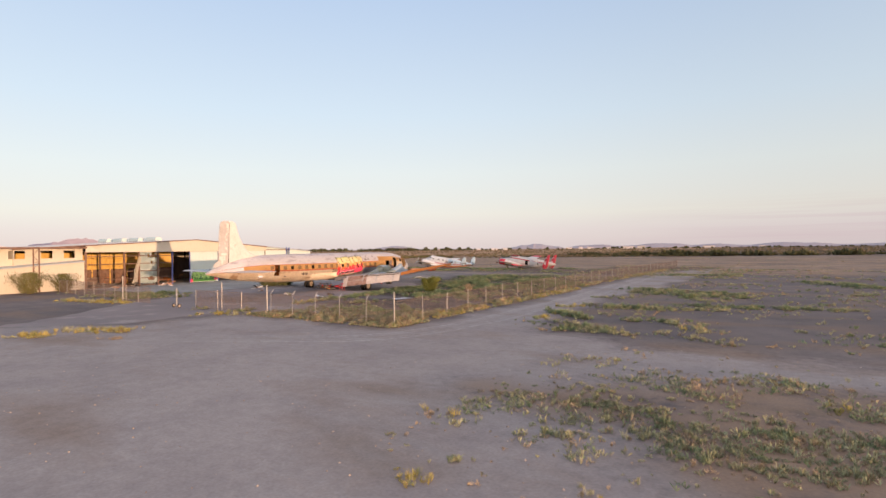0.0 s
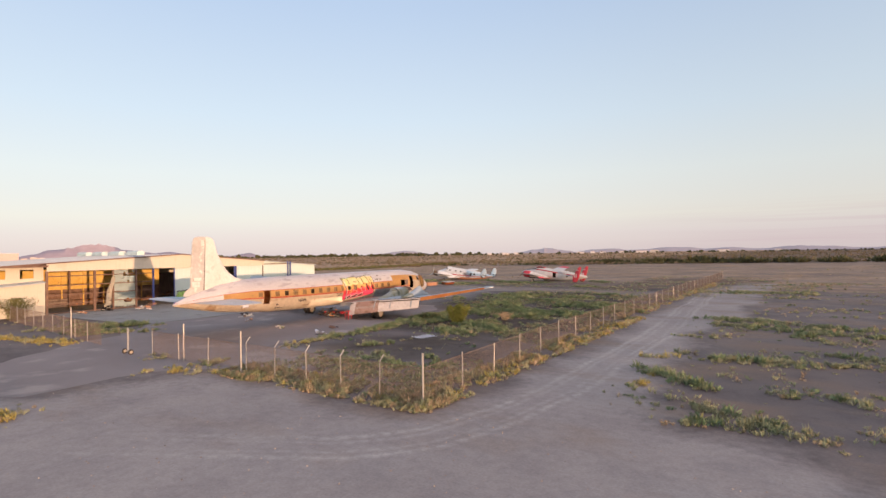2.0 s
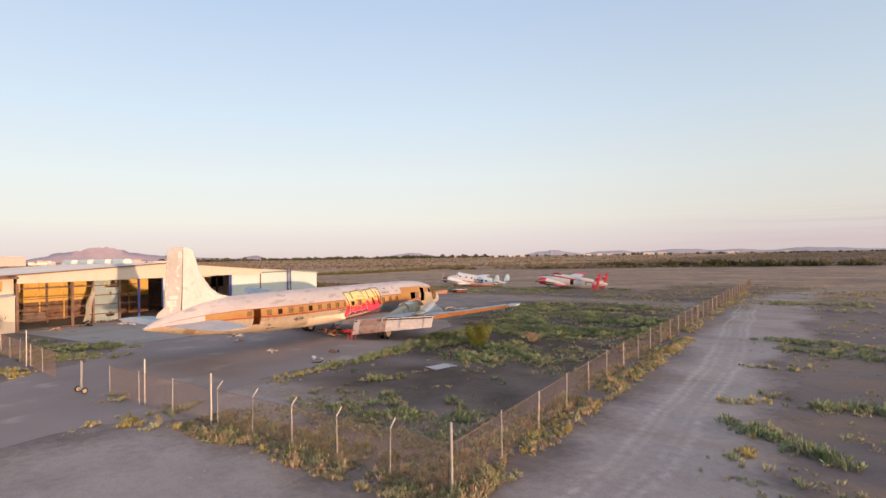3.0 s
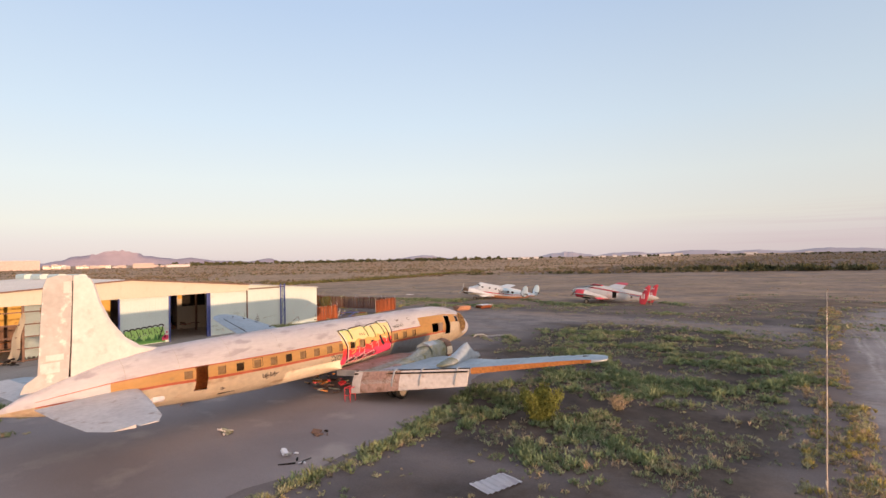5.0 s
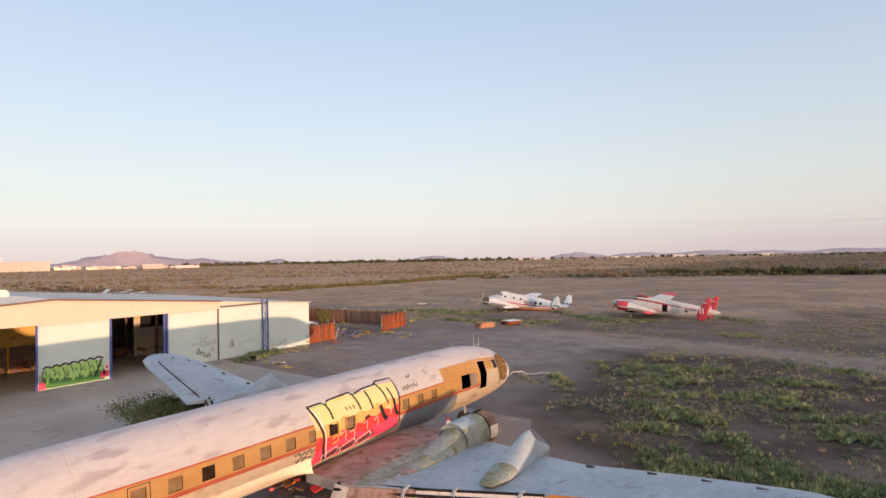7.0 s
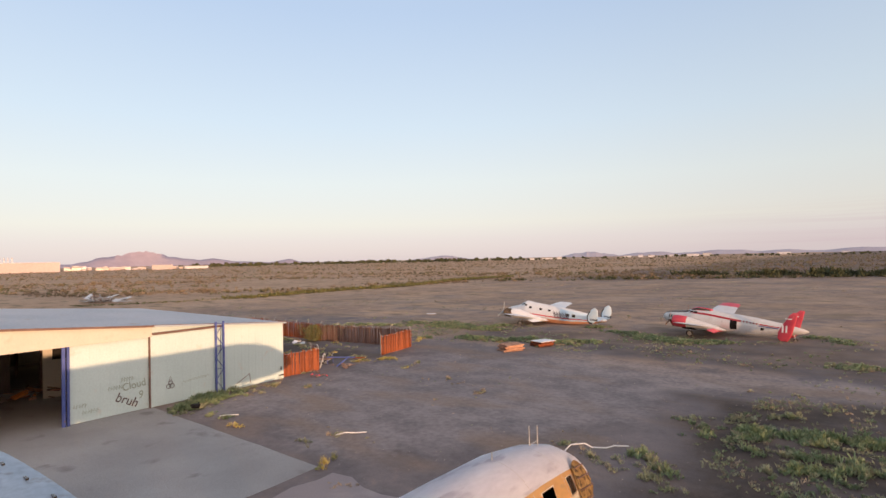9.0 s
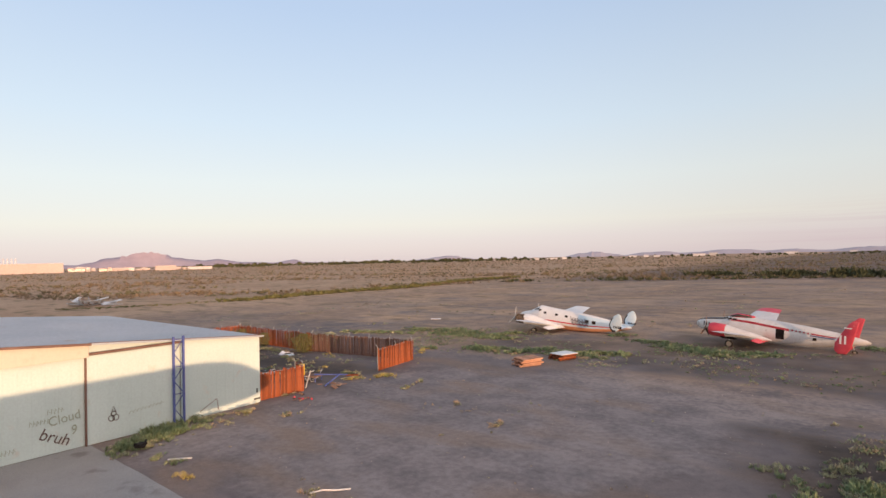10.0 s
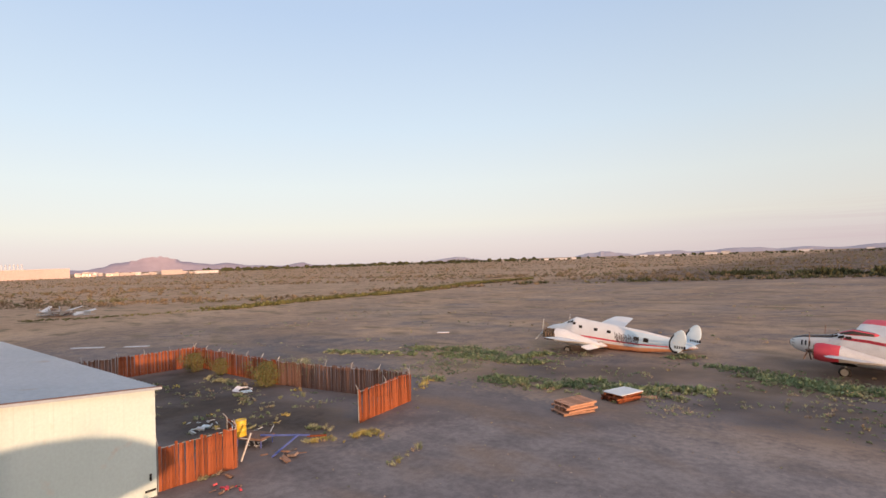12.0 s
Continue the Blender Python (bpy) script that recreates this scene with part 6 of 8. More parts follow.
def skin_stroke(bm, at, pts, width, out=0.016):
    prev = None
    for a, b in zip(pts, pts[1:]):
        k = 5
        for i in range(k + 1):
            p = (a[0] + (b[0] - a[0]) * i / k, a[1] + (b[1] - a[1]) * i / k)
            cur = [bm.verts.new(at(p[0] - width / 2, -p[1], out)), bm.verts.new(at(p[0] + width / 2, -p[1], out))]
            if prev:
                bm.faces.new((prev[0], prev[1], cur[1], cur[0]))
            prev = cur
        prev = cur


for i in range(5):
    y = -0.4 - 0.46 * i
    for o, d0 in ((0, 58), (0.2, 64)):
        skin_stroke(bm, w_at, [(y - o, d0), (y - 0.12 - o, d0 + 20), (y - 0.36 - o, d0 + 46), (y - 0.3 - o, d0 + 10), (y - 0.05 - o, d0 + 30)], 0.055)
part("scrawl", bm, M["g_brown"], w_fu)


# ---- plants ----
def leaf_clump(rng, n, height, spread_, lean, width):
    """Triangles and quads of one tuft, as arrays."""
    v, f = [], []
    for _ in range(n):
        a = rng.uniform(0, 2 * math.pi)
        r = spread_ * math.sqrt(rng.random())
        bx, by = r * math.cos(a), r * math.sin(a)
        h = height * rng.uniform(0.45, 1.0) * (1 - 0.45 * (r / spread_) ** 2)
        th = a + rng.uniform(-0.7, 0.7)
        tx, ty = bx + lean * h * math.cos(th), by + lean * h * math.sin(th)
        z0 = 0.0 if rng.random() < 0.5 else h * rng.uniform(0.1, 0.45)
        w = width * rng.uniform(0.6, 1.3)
        pa = rng.uniform(0, math.pi)
        px, py = w * math.cos(pa), w * math.sin(pa)
        mx, my, mz = bx + (tx - bx) * 0.45, by + (ty - by) * 0.45, z0 + (h - z0) * 0.6
        c = len(v)
        v += [(bx, by, z0), (mx - px, my - py, mz), (tx, ty, h), (mx + px, my + py, mz)]
        f.append((c, c + 1, c + 2, c + 3))
    return np.array(v), np.array(f)


def stamped(name, spots, templates, material, label, category):
    """One object of many tufts. spots: x, y, z, scale, turn."""
    vs, fs, base = [], [], 0
    for i, (x, y, z, s, a) in enumerate(spots):
        tv, tf = templates[i % len(templates)]
        c, d = math.cos(a), math.sin(a)
        p = np.empty_like(tv)
        p[:, 0] = x + s * (tv[:, 0] * c - tv[:, 1] * d)
        p[:, 1] = y + s * (tv[:, 0] * d + tv[:, 1] * c)
        p[:, 2] = z + s * tv[:, 2]
        vs.append(p)
        fs.append(tf + base)
        base += len(tv)
    if not vs:
        return None
    V, F = np.concatenate(vs), np.concatenate(fs)
    me = bpy.data.meshes.new(name)
    me.vertices.add(len(V))
    me.vertices.foreach_set("co", V.astype(np.float32).ravel())
    me.loops.add(F.size)
    me.loops.foreach_set("vertex_index", F.astype(np.int32).ravel())
    me.polygons.add(len(F))
    me.polygons.foreach_set("loop_start", np.arange(0, F.size, 4, dtype=np.int32))
    me.update(calc_edges=True)
    me.materials.append(material)
    return tagged(new(name, me), label, category, kind="stuff")


R = random.Random(11)


def rosettes(rng, plants, leaves, height, radius, width, low=0.6, high=1.5):
    """One weed: several plants side by side, each a fan of leaves out of its own root."""
    v, f = [], []
    for k in range(plants):
        a, q = rng.uniform(0, 6.28), math.sqrt((k + 0.3) / plants)
        ox, oy = radius * q * math.cos(a), radius * q * math.sin(a)
        root = len(v)
        v.append((ox, oy, 0.0))
        grow = (1 - 0.4 * q * q) * rng.uniform(0.75, 1.15)
        for _ in range(leaves):
            th, el = rng.uniform(0, 6.28), rng.uniform(low, high)
            ln, tw = height * grow * rng.uniform(0.55, 1.1), rng.uniform(-1.5, 1.5)
            d = Vector((math.cos(th) * math.cos(el), math.sin(th) * math.cos(el), math.sin(el)))
            side = Vector((-math.sin(th), math.cos(th), rng.uniform(-0.5, 0.5))).normalized()
            side = (side * math.cos(tw) + d.cross(side) * math.sin(tw)) * width * rng.uniform(0.7, 1.3)
            o, m = Vector((ox, oy, 0)), d * ln * 0.62 + Vector((0, 0, 0.06 * ln))
            c = len(v)
            v += [tuple(o + m - side), tuple(o + d * ln), tuple(o + m + side)]
            f.append((root, c, c + 1, c + 2))
    return np.array(v), np.array(f)


LUSH = [rosettes(R, 8, 10, 0.38, 0.38, 0.017) for _ in range(8)]
OLIVE = [rosettes(R, 7, 9, 0.32, 0.34, 0.015) for _ in range(8)]
TUFT = [rosettes(R, 5, 10, 0.42, 0.22, 0.010, 0.95, 1.5) for _ in range(8)]
LOW = [rosettes(R, 4, 12, 0.26, 0.30, 0.014, 0.3, 1.4) for _ in range(8)]
FAR = [rosettes(R, 4, 8, 0.36, 0.42, 0.036, 0.4, 1.4) for _ in range(8)]
UNDER = [rosettes(R, 3, 6, 0.34, 0.42, 0.018, 0.4, 1.5) for _ in range(10)]
under = {"weed_olive": [], "weed_dry": [], "weed_green": []}
spots = {(k, near): [] for k in ("weed_green", "weed_olive", "weed_gold", "weed_dry") for near in (True, False)}
KEY = {"G": "weed_green", "O": "weed_olive", "Y": "weed_gold", "D": "weed_dry"}


def close_by(x, y):
    return y < 90 and x > -84


def patchy(x, y, s=0.16, seed=0.0):
    return noise.noise(Vector((x * s, y * s, seed))) + 0.45 * noise.noise(Vector((x * s * 3.1, y * s * 3.1, seed + 7)))


def sow(x0, x1, y0, y1, count, mixw, size=(0.6, 1.3), cut=0.0, s=0.16, seed=0.0, inside=None, stretch=1.0):
    """Scatter tufts in a rectangle where a patchy noise is high."""
    keys, wts = list(mixw), list(mixw.values())
    for _ in range(count):
        x, y = R.uniform(x0, x1), R.uniform(y0, y1)
        p = patchy(x, y * stretch, s, seed)
        if R.random() > (p - cut + 0.12) / 0.4 or (inside and not inside(x, y)):
            continue
        k = R.choices(keys, wts)[0]
        spots[k, close_by(x, y)].append((x, y, 0.0, R.uniform(*size) * R.choice((0.5, 0.75, 1.0, 1.0, 1.3)) * (0.75 + 0.5 * min(1, max(0, p - cut))), R.uniform(0, 6.28)))


def drift(x0, y0, x1, y1, half, kinds, dense=4.6):
    """A bed of weeds along a line, thick in its middle and ragged at its rim; kinds: the commonest first."""
    L = math.hypot(x1 - x0, y1 - y0)
    near = close_by((x0 + x1) / 2, (y0 + y1) / 2)
    half *= 1.2
    dense *= 1.0 if near else 1.5
    small = 1.0
    if y0 < 26 and x0 > -14:
        small, dense = 0.62, dense * 1.25
    n = max(3, int(dense * (2 * half * L + 3.1 * half * half)))
    for _ in range(n):
        t, a = R.uniform(-0.05, 1.05), R.uniform(0, 6.28)
        r = half * abs(R.gauss(0, 0.75))
        x, y = x0 + (x1 - x0) * t + r * math.cos(a), y0 + (y1 - y0) * t + r * math.sin(a)
        if patchy(x, y, 0.55, 70) < -0.28:
            continue
        k = kinds[0] if len(kinds) == 1 or R.random() < 0.62 else kinds[-1]
        if R.random() < 0.25 or r > 1.2 * half:
            k = R.choice("OOOD")
        if k == "G" and x > -17.5 and R.random() < 0.6:
            k = "O"
        size = small * R.uniform(0.5, 1.25) * {"G": 1.25, "O": 0.95, "Y": 0.95, "D": 0.8}[k] * max(0.35, 1.1 - 0.42 * r / half)
        spots[KEY[k], near].append((x, y, 0.0, size, R.uniform(0, 6.28)))


def undergrowth(x0, x1, y0, y1, count, size=(0.45, 1.0), cut=-0.1, s=0.3, seed=80.0, inside=None, green=0.25):
    """Thin low plants between the larger weeds."""
    for _ in range(count):
        x, y = R.uniform(x0, x1), R.uniform(y0, y1)
        if R.random() > (patchy(x, y, s, seed) - cut) / 0.4 or (inside and not inside(x, y)):
            continue
        u = R.random()
        under["weed_green" if u < green else "weed_dry" if u > 0.8 else "weed_olive"].append((x, y, 0.0, R.uniform(*size), R.uniform(0, 6.28)))


G, O, D, Y_ = "weed_green", "weed_olive", "weed_dry", "weed_gold"
undergrowth(-41, -24, 44, 62, 2600, inside=lambda x, y: x > -40 or y > 50)
undergrowth(-48, -24, 62, 92, 3700, inside=lambda x, y: x > -47 - 0.2 * (y - 60) and y > 66 - 0.6 * (x + 48))
undergrowth(-36, -23.4, 28.2, 36, 1300, green=0.1)
undergrowth(-10, 10, 10, 24, 3600, (0.3, 0.85), -0.12, 0.35, 81, green=0.12, inside=lambda x, y: y > 13 - 0.2 * (x + 8))
undergrowth(-16, 6, 30, 66, 2200, (0.4, 0.9), 0.1, 0.22, 82, green=0.15)
undergrowth(-96, -50, 99, 117, 2600, (0.5, 1.0), 0.05, 0.14, 83)
undergrowth(-46, -8, 88, 122, 1800, (0.4, 0.95), 0.0, 0.16, 86, green=0.06)
undergrowth(-111, -84, 79, 91, 700, (0.5, 1.0), 0.1, 0.2, 84)
# along the fence
sow(-36.5, -22.0, 26.7, 29.6, 1500, {O: 6, D: 5, Y_: 0.6}, (0.4, 0.85), -0.5, 0.4)
sow(-46.5, -36.0, 26.8, 28.6, 120, {O: 5, D: 2, Y_: 1}, (0.4, 0.8), 0.05, 0.4)
sow(-24.4, -21.9, 27.0, 62, 1300, {O: 5, Y_: 2, D: 4}, (0.4, 0.95), -0.55, 0.4)
sow(-24.9, -22.6, 60, 124, 700, {O: 4, Y_: 2, D: 6}, (0.5, 1.0), -0.25, 0.3)
# thin growth over the field, the far side of the road and the bare yards
sow(-36, -23.4, 28.4, 34, 900, {O: 6, G: 1, D: 4}, (0.4, 0.85), 0.0, 0.35, 3)
sow(-41, -24, 34, 76, 1000, {O: 5, G: 3, D: 2}, (0.35, 0.75), 0.1, 0.5, 6)
sow(-51, -26, 61, 92, 900, {O: 5, G: 3, D: 1}, (0.35, 0.8), 0.12, 0.45, 8, inside=lambda x, y: x > -47 - 0.2 * (y - 60) and y > 66 - 0.6 * (x + 48))
sow(-60, -26, 92, 125, 1300, {O: 3, G: 4, D: 2}, (0.3, 0.7), 0.18, 0.1, 9)
sow(-15, 14, 30, 60, 1500, {O: 6, G: 2, D: 4, Y_: 0.3}, (0.35, 0.75), 0.1, 0.2, 12, stretch=1.8)
sow(-14, 40, 55, 130, 4200, {O: 6, G: 2, D: 4}, (0.5, 1.1), 0.1, 0.07, 13, stretch=2.4)
sow(1, 26, 12, 26, 900, {G: 3, O: 5, D: 2}, (0.5, 0.9), -0.05, 0.3, 14)
sow(-11, 10, 10, 22, 420, {O: 3, D: 6}, (0.2, 0.5), 0.0, 0.5, 17)
sow(-8, 6, 21, 27, 260, {D: 6, O: 3}, (0.25, 0.55), 0.0, 0.5, 18)
sow(12, 70, 20, 60, 1800, {G: 2, O: 5, D: 3}, (0.6, 1.1), 0.1, 0.12, 16, stretch=2.0)
sow(-40, -12, 96, 150, 2600, {O: 6, G: 1, D: 4}, (0.4, 0.9), 0.1, 0.12, 44, stretch=2.0)
sow(-76, -58, 29.2, 34.5, 420, {G: 3, O: 5}, (0.4, 0.8), 0.0, 0.25, 22)
sow(-110, -84, 79, 92, 420, {O: 5, G: 3, Y_: 1}, (0.5, 1.0), 0.22, 0.15, 28)
sow(-84, -52, 68, 98, 500, {O: 4, D: 6}, (0.15, 0.4), 0.1, 0.3, 29)
sow(-90, -44, 99, 118, 1700, {G: 6, O: 3, D: 1}, (0.3, 0.65), 0.12, 0.14, 30)
sow(-150, -84, 98, 140, 1900, {O: 4, D: 5, G: 1}, (0.4, 0.8), 0.26, 0.07, 32, stretch=2.0)
sow(-160, 40, 125, 250, 4200, {D: 7, O: 4}, (0.5, 1.0), 0.22, 0.05, 33, stretch=2.0)
# past the dirt road and on the yard
drift(-39.8, 12.9, -38.0, 14.0, 0.8, "Y")
drift(-39.6, 15.4, -36.4, 17.8, 0.9, "YO")
drift(-63.0, 25.4, -57.0, 27.4, 1.0, "YO")
drift(-62.0, 30.0, -57.0, 33.5, 1.1, "OG")
drift(-10, 11.5, -10, 11.7, 0.375, "D")
drift(-8.2, 9.7, -7.8, 9.7, 0.5, "Y")
drift(-4.6, 11.1, -4.5, 11.1, 0.375, "Y")
drift(-10.5, 13.6, -9.2, 13.9, 0.5625, "YD")
drift(-9.6, 15.3, -9.2, 15.3, 0.3125, "O")
drift(-8.3, 13.8, -8, 13.9, 0.3125, "D")
drift(-9.1, 16.7, -4, 17.3, 1.25, "OD")
drift(-7.8, 18.4, -3.5, 19.7, 0.875, "DO")
drift(-5.5, 15.8, 0.7, 17.3, 1.875, "OD")
drift(-4.6, 15, -2.3, 15, 1.375, "OD")
drift(-2.9, 13.7, 0.4, 14.8, 1.375, "OD")
drift(-4.3, 21.8, 0.1, 22.9, 1, "D")
drift(-0.1, 20, 1, 19.8, 0.75, "DY")
drift(-7.2, 13.7, -6, 13.9, 0.5, "O")
drift(-7.8, 11, -7.6, 11.1, 0.25, "D")
drift(-15.7, 34.4, -9.6, 31.6, 1, "OG")
drift(-14.3, 44.1, -5.8, 45.5, 1.3, "OG")
drift(-15.6, 60.4, -5.2, 58.1, 1.6, "OG")
drift(-7.1, 32.6, -3.8, 30.4, 0.7, "OD")
drift(-5.7, 48.6, 2.7, 50, 1.2, "OG")
drift(-2.4, 31.2, -1.4, 30.9, 0.4, "D")
drift(0.7, 86.5, 7.2, 76.4, 2, "OG")
drift(-38.4, 16.6, -35.7, 17.4, 0.7, "Y")
drift(-34.2, 15.4, -33.3, 15.7, 0.4, "D")
drift(-39.7, 25.2, -37.8, 26.3, 0.45, "Y")
drift(-38.7, 26.9, -38.7, 29.3, 0.6, "O")
drift(-63.4, 25.7, -54.5, 26.9, 0.8, "Y")
drift(-16.3, 64.2, -6, 61, 1.3, "OG")
drift(-17, 52.6, -14.9, 52.6, 0.6, "OG")
drift(-17.2, 43.3, -11.6, 45, 0.6, "OY")
drift(-16.6, 39.6, -13.3, 36.4, 0.7, "GO")
drift(-16.1, 35.1, -15.8, 36.6, 0.4, "OY")
drift(-12.7, 35.2, -10.8, 36, 0.4, "OY")
drift(-10, 37.6, -7.9, 37.8, 0.5, "GO")
drift(-7.9, 37.4, -6, 35.4, 0.5, "GO")
drift(-13.5, 30.7, -9.2, 31, 0.5, "OD")
drift(-7, 33.8, -4.6, 34.4, 0.55, "OY")
drift(-9.9, 41.9, -9.5, 41.7, 0.4, "D")
drift(-9.1, 49.2, -5.5, 47.6, 0.7, "OG")
drift(-17.4, 102.1, -8.4, 99.2, 1.6, "O")
drift(-18.2, 98.4, -8.5, 102.6, 1.4, "OG")
drift(-16.2, 65.4, -12.4, 64.4, 1.1, "GO")
drift(-11.7, 64.1, -7, 62, 0.9, "GO")
drift(-9.5, 56.7, -7.8, 53.4, 0.7, "GO")
drift(-16, 45.6, -13.7, 43.9, 0.5, "OY")
drift(-12.9, 44.4, -11.7, 44.6, 0.45, "OY")
drift(-16.2, 35.7, -15.7, 37.8, 0.45, "OY")
drift(-15.6, 39.6, -13.2, 36.9, 0.45, "G")
drift(-12.5, 35.1, -11, 35.8, 0.45, "OY")
drift(-10.5, 37.1, -9.3, 37.1, 0.45, "GO")
drift(-12.8, 31.2, -9.9, 32.1, 0.6, "GO")
drift(-10, 41.9, -9.4, 41.2, 0.45, "D")
drift(-15.9, 54.4, -13.8, 53.8, 0.4, "O")
drift(-59, 25.8, -55.4, 27.4, 0.7, "Y")
drift(-39.9, 25, -39.3, 26.6, 0.5, "Y")
drift(-39.1, 25.4, -38.9, 26.5, 0.4, "Y")
drift(-37, 26, -37.3, 26.7, 0.35, "O")
# field inside the fence
drift(-39.9, 34.8, -39.6, 37.8, 0.7, "OY")
drift(-40.1, 38.2, -39.5, 41.6, 0.8, "OG")
drift(-39.7, 41.9, -40, 47.1, 0.9, "GO")
drift(-40, 46.3, -41.6, 54.5, 1, "GO")
drift(-32.7, 32.6, -31.3, 34.4, 0.6, "OG")
drift(-32.3, 36, -29.1, 33.4, 0.6, "OG")
drift(-31, 32.7, -28.3, 33.5, 0.6, "GO")
drift(-27.3, 33.7, -26.1, 35.3, 0.6, "OG")
drift(-28.4, 36.2, -27.3, 35.9, 0.3, "OG")
drift(-35.2, 37.6, -33.7, 39.2, 0.5, "OG")
drift(-28.4, 61.7, -25.4, 66.9, 1.2, "G")
drift(-33, 69.6, -26.6, 72.9, 1.5, "G")
drift(-39.2, 61.7, -30, 60.8, 2, "G")
drift(-35.7, 51.4, -29.4, 47.8, 1.4, "GO")
drift(-35.5, 46.4, -31.5, 45.6, 1.2, "GO")
drift(-43, 73.1, -35.4, 76.8, 1.8, "GO")
drift(-29, 47, -26.9, 49.3, 0.6, "O")
drift(-39.9, 42.7, -40, 46.5, 0.8, "O")
drift(-40.1, 46.6, -40.2, 50.8, 1, "OG")
drift(-38.7, 48.5, -38.2, 53.7, 1.3, "GO")
drift(-41.8, 55.1, -38, 60.5, 1, "OG")
drift(-36.2, 46.5, -33.8, 47.5, 0.7, "O")
drift(-34.5, 50.5, -32.9, 53.2, 1, "GO")
drift(-33.3, 48.5, -32.3, 50.1, 0.7, "GO")
drift(-34.2, 56.8, -32, 59.4, 1.2, "G")
drift(-33.8, 62.3, -29.8, 63.4, 1.1, "G")
drift(-37.6, 62.4, -34.3, 62.8, 0.9, "GO")
drift(-30.5, 69.5, -27, 69, 1, "GO")
drift(-27.3, 68.8, -23.6, 67.3, 1.1, "GO")
drift(-48.4, 80, -41.7, 82.5, 1.2, "GO")
drift(-44.3, 70.7, -38.6, 68.9, 1.1, "GO")
drift(-38.8, 81.4, -33.1, 81.8, 1, "GO")
drift(-35.3, 72.1, -32, 73.5, 0.8, "OG")
drift(-30.8, 57.3, -29.2, 57.9, 0.6, "OG")
drift(-26.8, 60.8, -25.4, 61.1, 0.5, "OG")
drift(-33.3, 55.7, -32.8, 55.5, 0.3, "D")
drift(-27.7, 55.8, -27.2, 55.8, 0.35, "DO")
drift(-25.1, 84.9, -22.8, 82, 1, "O")
drift(-32.3, 85.9, -28.3, 86.3, 1.2, "OD")
drift(-26.8, 97.3, -22.1, 98.9, 1.2, "OD")
drift(-44.2, 62.9, -40.4, 62.8, 0.7, "Y")
drift(-42.6, 65.8, -37.2, 66.2, 1.1, "G")
drift(-41.8, 68.8, -38.9, 69.6, 0.9, "G")
drift(-36.8, 64.3, -32.6, 62.7, 1, "GO")
drift(-45.5, 75.9, -41, 78.6, 1.1, "GO")
drift(-48.9, 81, -40.3, 83.6, 1.1, "GO")
drift(-37, 88.1, -32.1, 88, 1, "OG")
drift(-35.2, 75.7, -33, 71.3, 0.7, "OG")
drift(-36.7, 73.8, -35.5, 75.5, 0.6, "OY")
drift(-31.7, 85.6, -28.3, 84.1, 1, "OD")
drift(-30.6, 76, -28.8, 72, 0.9, "OG")
drift(-51.3, 73.6, -48.7, 71.4, 0.5, "O")
drift(-33.7, 60.3, -32.1, 58.6, 0.7, "GO")
drift(-31.5, 60.9, -30.3, 61.7, 0.5, "OY")
drift(-40.6, 53.5, -38.1, 53.9, 0.9, "GO")
drift(-37, 57.5, -36.1, 57.8, 0.5, "OG")
drift(-55, 74.2, -51.2, 72.3, 0.4, "OD")
drift(-51.1, 75.2, -49.1, 72.8, 0.6, "OG")
drift(-51.2, 81.8, -49.9, 82.8, 0.4, "O")
drift(-49.2, 79.9, -47.3, 79.7, 0.6, "OG")
drift(-46.3, 78.6, -41.5, 78.9, 1, "GO")
drift(-45.2, 82.4, -41.4, 83, 0.9, "OG")
drift(-48.2, 83.5, -45, 86.3, 0.8, "O")
# by the hangar and its yard
drift(-79.4, 65.4, -80.7, 70.6, 0.9, "GO")
drift(-77.2, 65.2, -79.0, 67.4, 0.6, "OG")
drift(-66.5, 32.7, -61.2, 36.7, 1, "GO")
drift(-66.1, 28.4, -65, 31.7, 0.8, "O")
drift(-63.9, 32.2, -60.5, 36.1, 1.2, "GO")
drift(-62.9, 63.9, -63.2, 66.3, 0.4, "YG")
drift(-60.7, 63.5, -59.9, 64.1, 0.3, "D")
drift(-78.8, 65, -79.4, 69.5, 0.8, "G")
drift(-80.3, 66.5, -81, 69.9, 0.8, "GO")
drift(-81.5, 70.2, -79.7, 73.6, 0.5, "OD")
drift(-76.2, 66, -74.3, 66.2, 0.4, "OG")
drift(-72.8, 65.4, -71.7, 65.8, 0.35, "Y")
drift(-66, 67.9, -63.2, 68.4, 0.4, "OD")
drift(-67, 66.3, -65.5, 66.3, 0.4, "OD")
drift(-81.5, 84.3, -79.4, 87.3, 0.5, "Y")
drift(-81.5, 83.9, -79.6, 86.4, 0.5, "Y")
drift(-78.9, 86.6, -78.7, 86.9, 0.3, "Y")
drift(-75.1, 83.5, -75.7, 86.6, 0.35, "OY")
drift(-70.6, 81.9, -69, 83, 0.5, "D")
drift(-67.9, 81.7, -67.5, 82.5, 0.35, "D")
drift(-76.9, 74.2, -76.8, 75.6, 0.4, "D")
drift(-81.9, 76, -81.3, 78.7, 0.4, "DO")
drift(-80.5, 69, -79.8, 70.7, 0.5, "GO")
drift(-78.4, 70.4, -80, 73.4, 0.5, "DY")
drift(-80.9, 67, -80.1, 68.8, 0.6, "GO")
drift(-79.6, 73.2, -80.5, 74.6, 0.4, "OD")
drift(-103.9, 89.4, -98.4, 89.3, 0.7, "OD")
drift(-96, 87.7, -91.9, 86.2, 0.4, "OD")
drift(-83.9, 85.3, -82.1, 85.9, 0.4, "GO")
drift(-84.3, 96.3, -86.5, 99.7, 0.4, "Y")
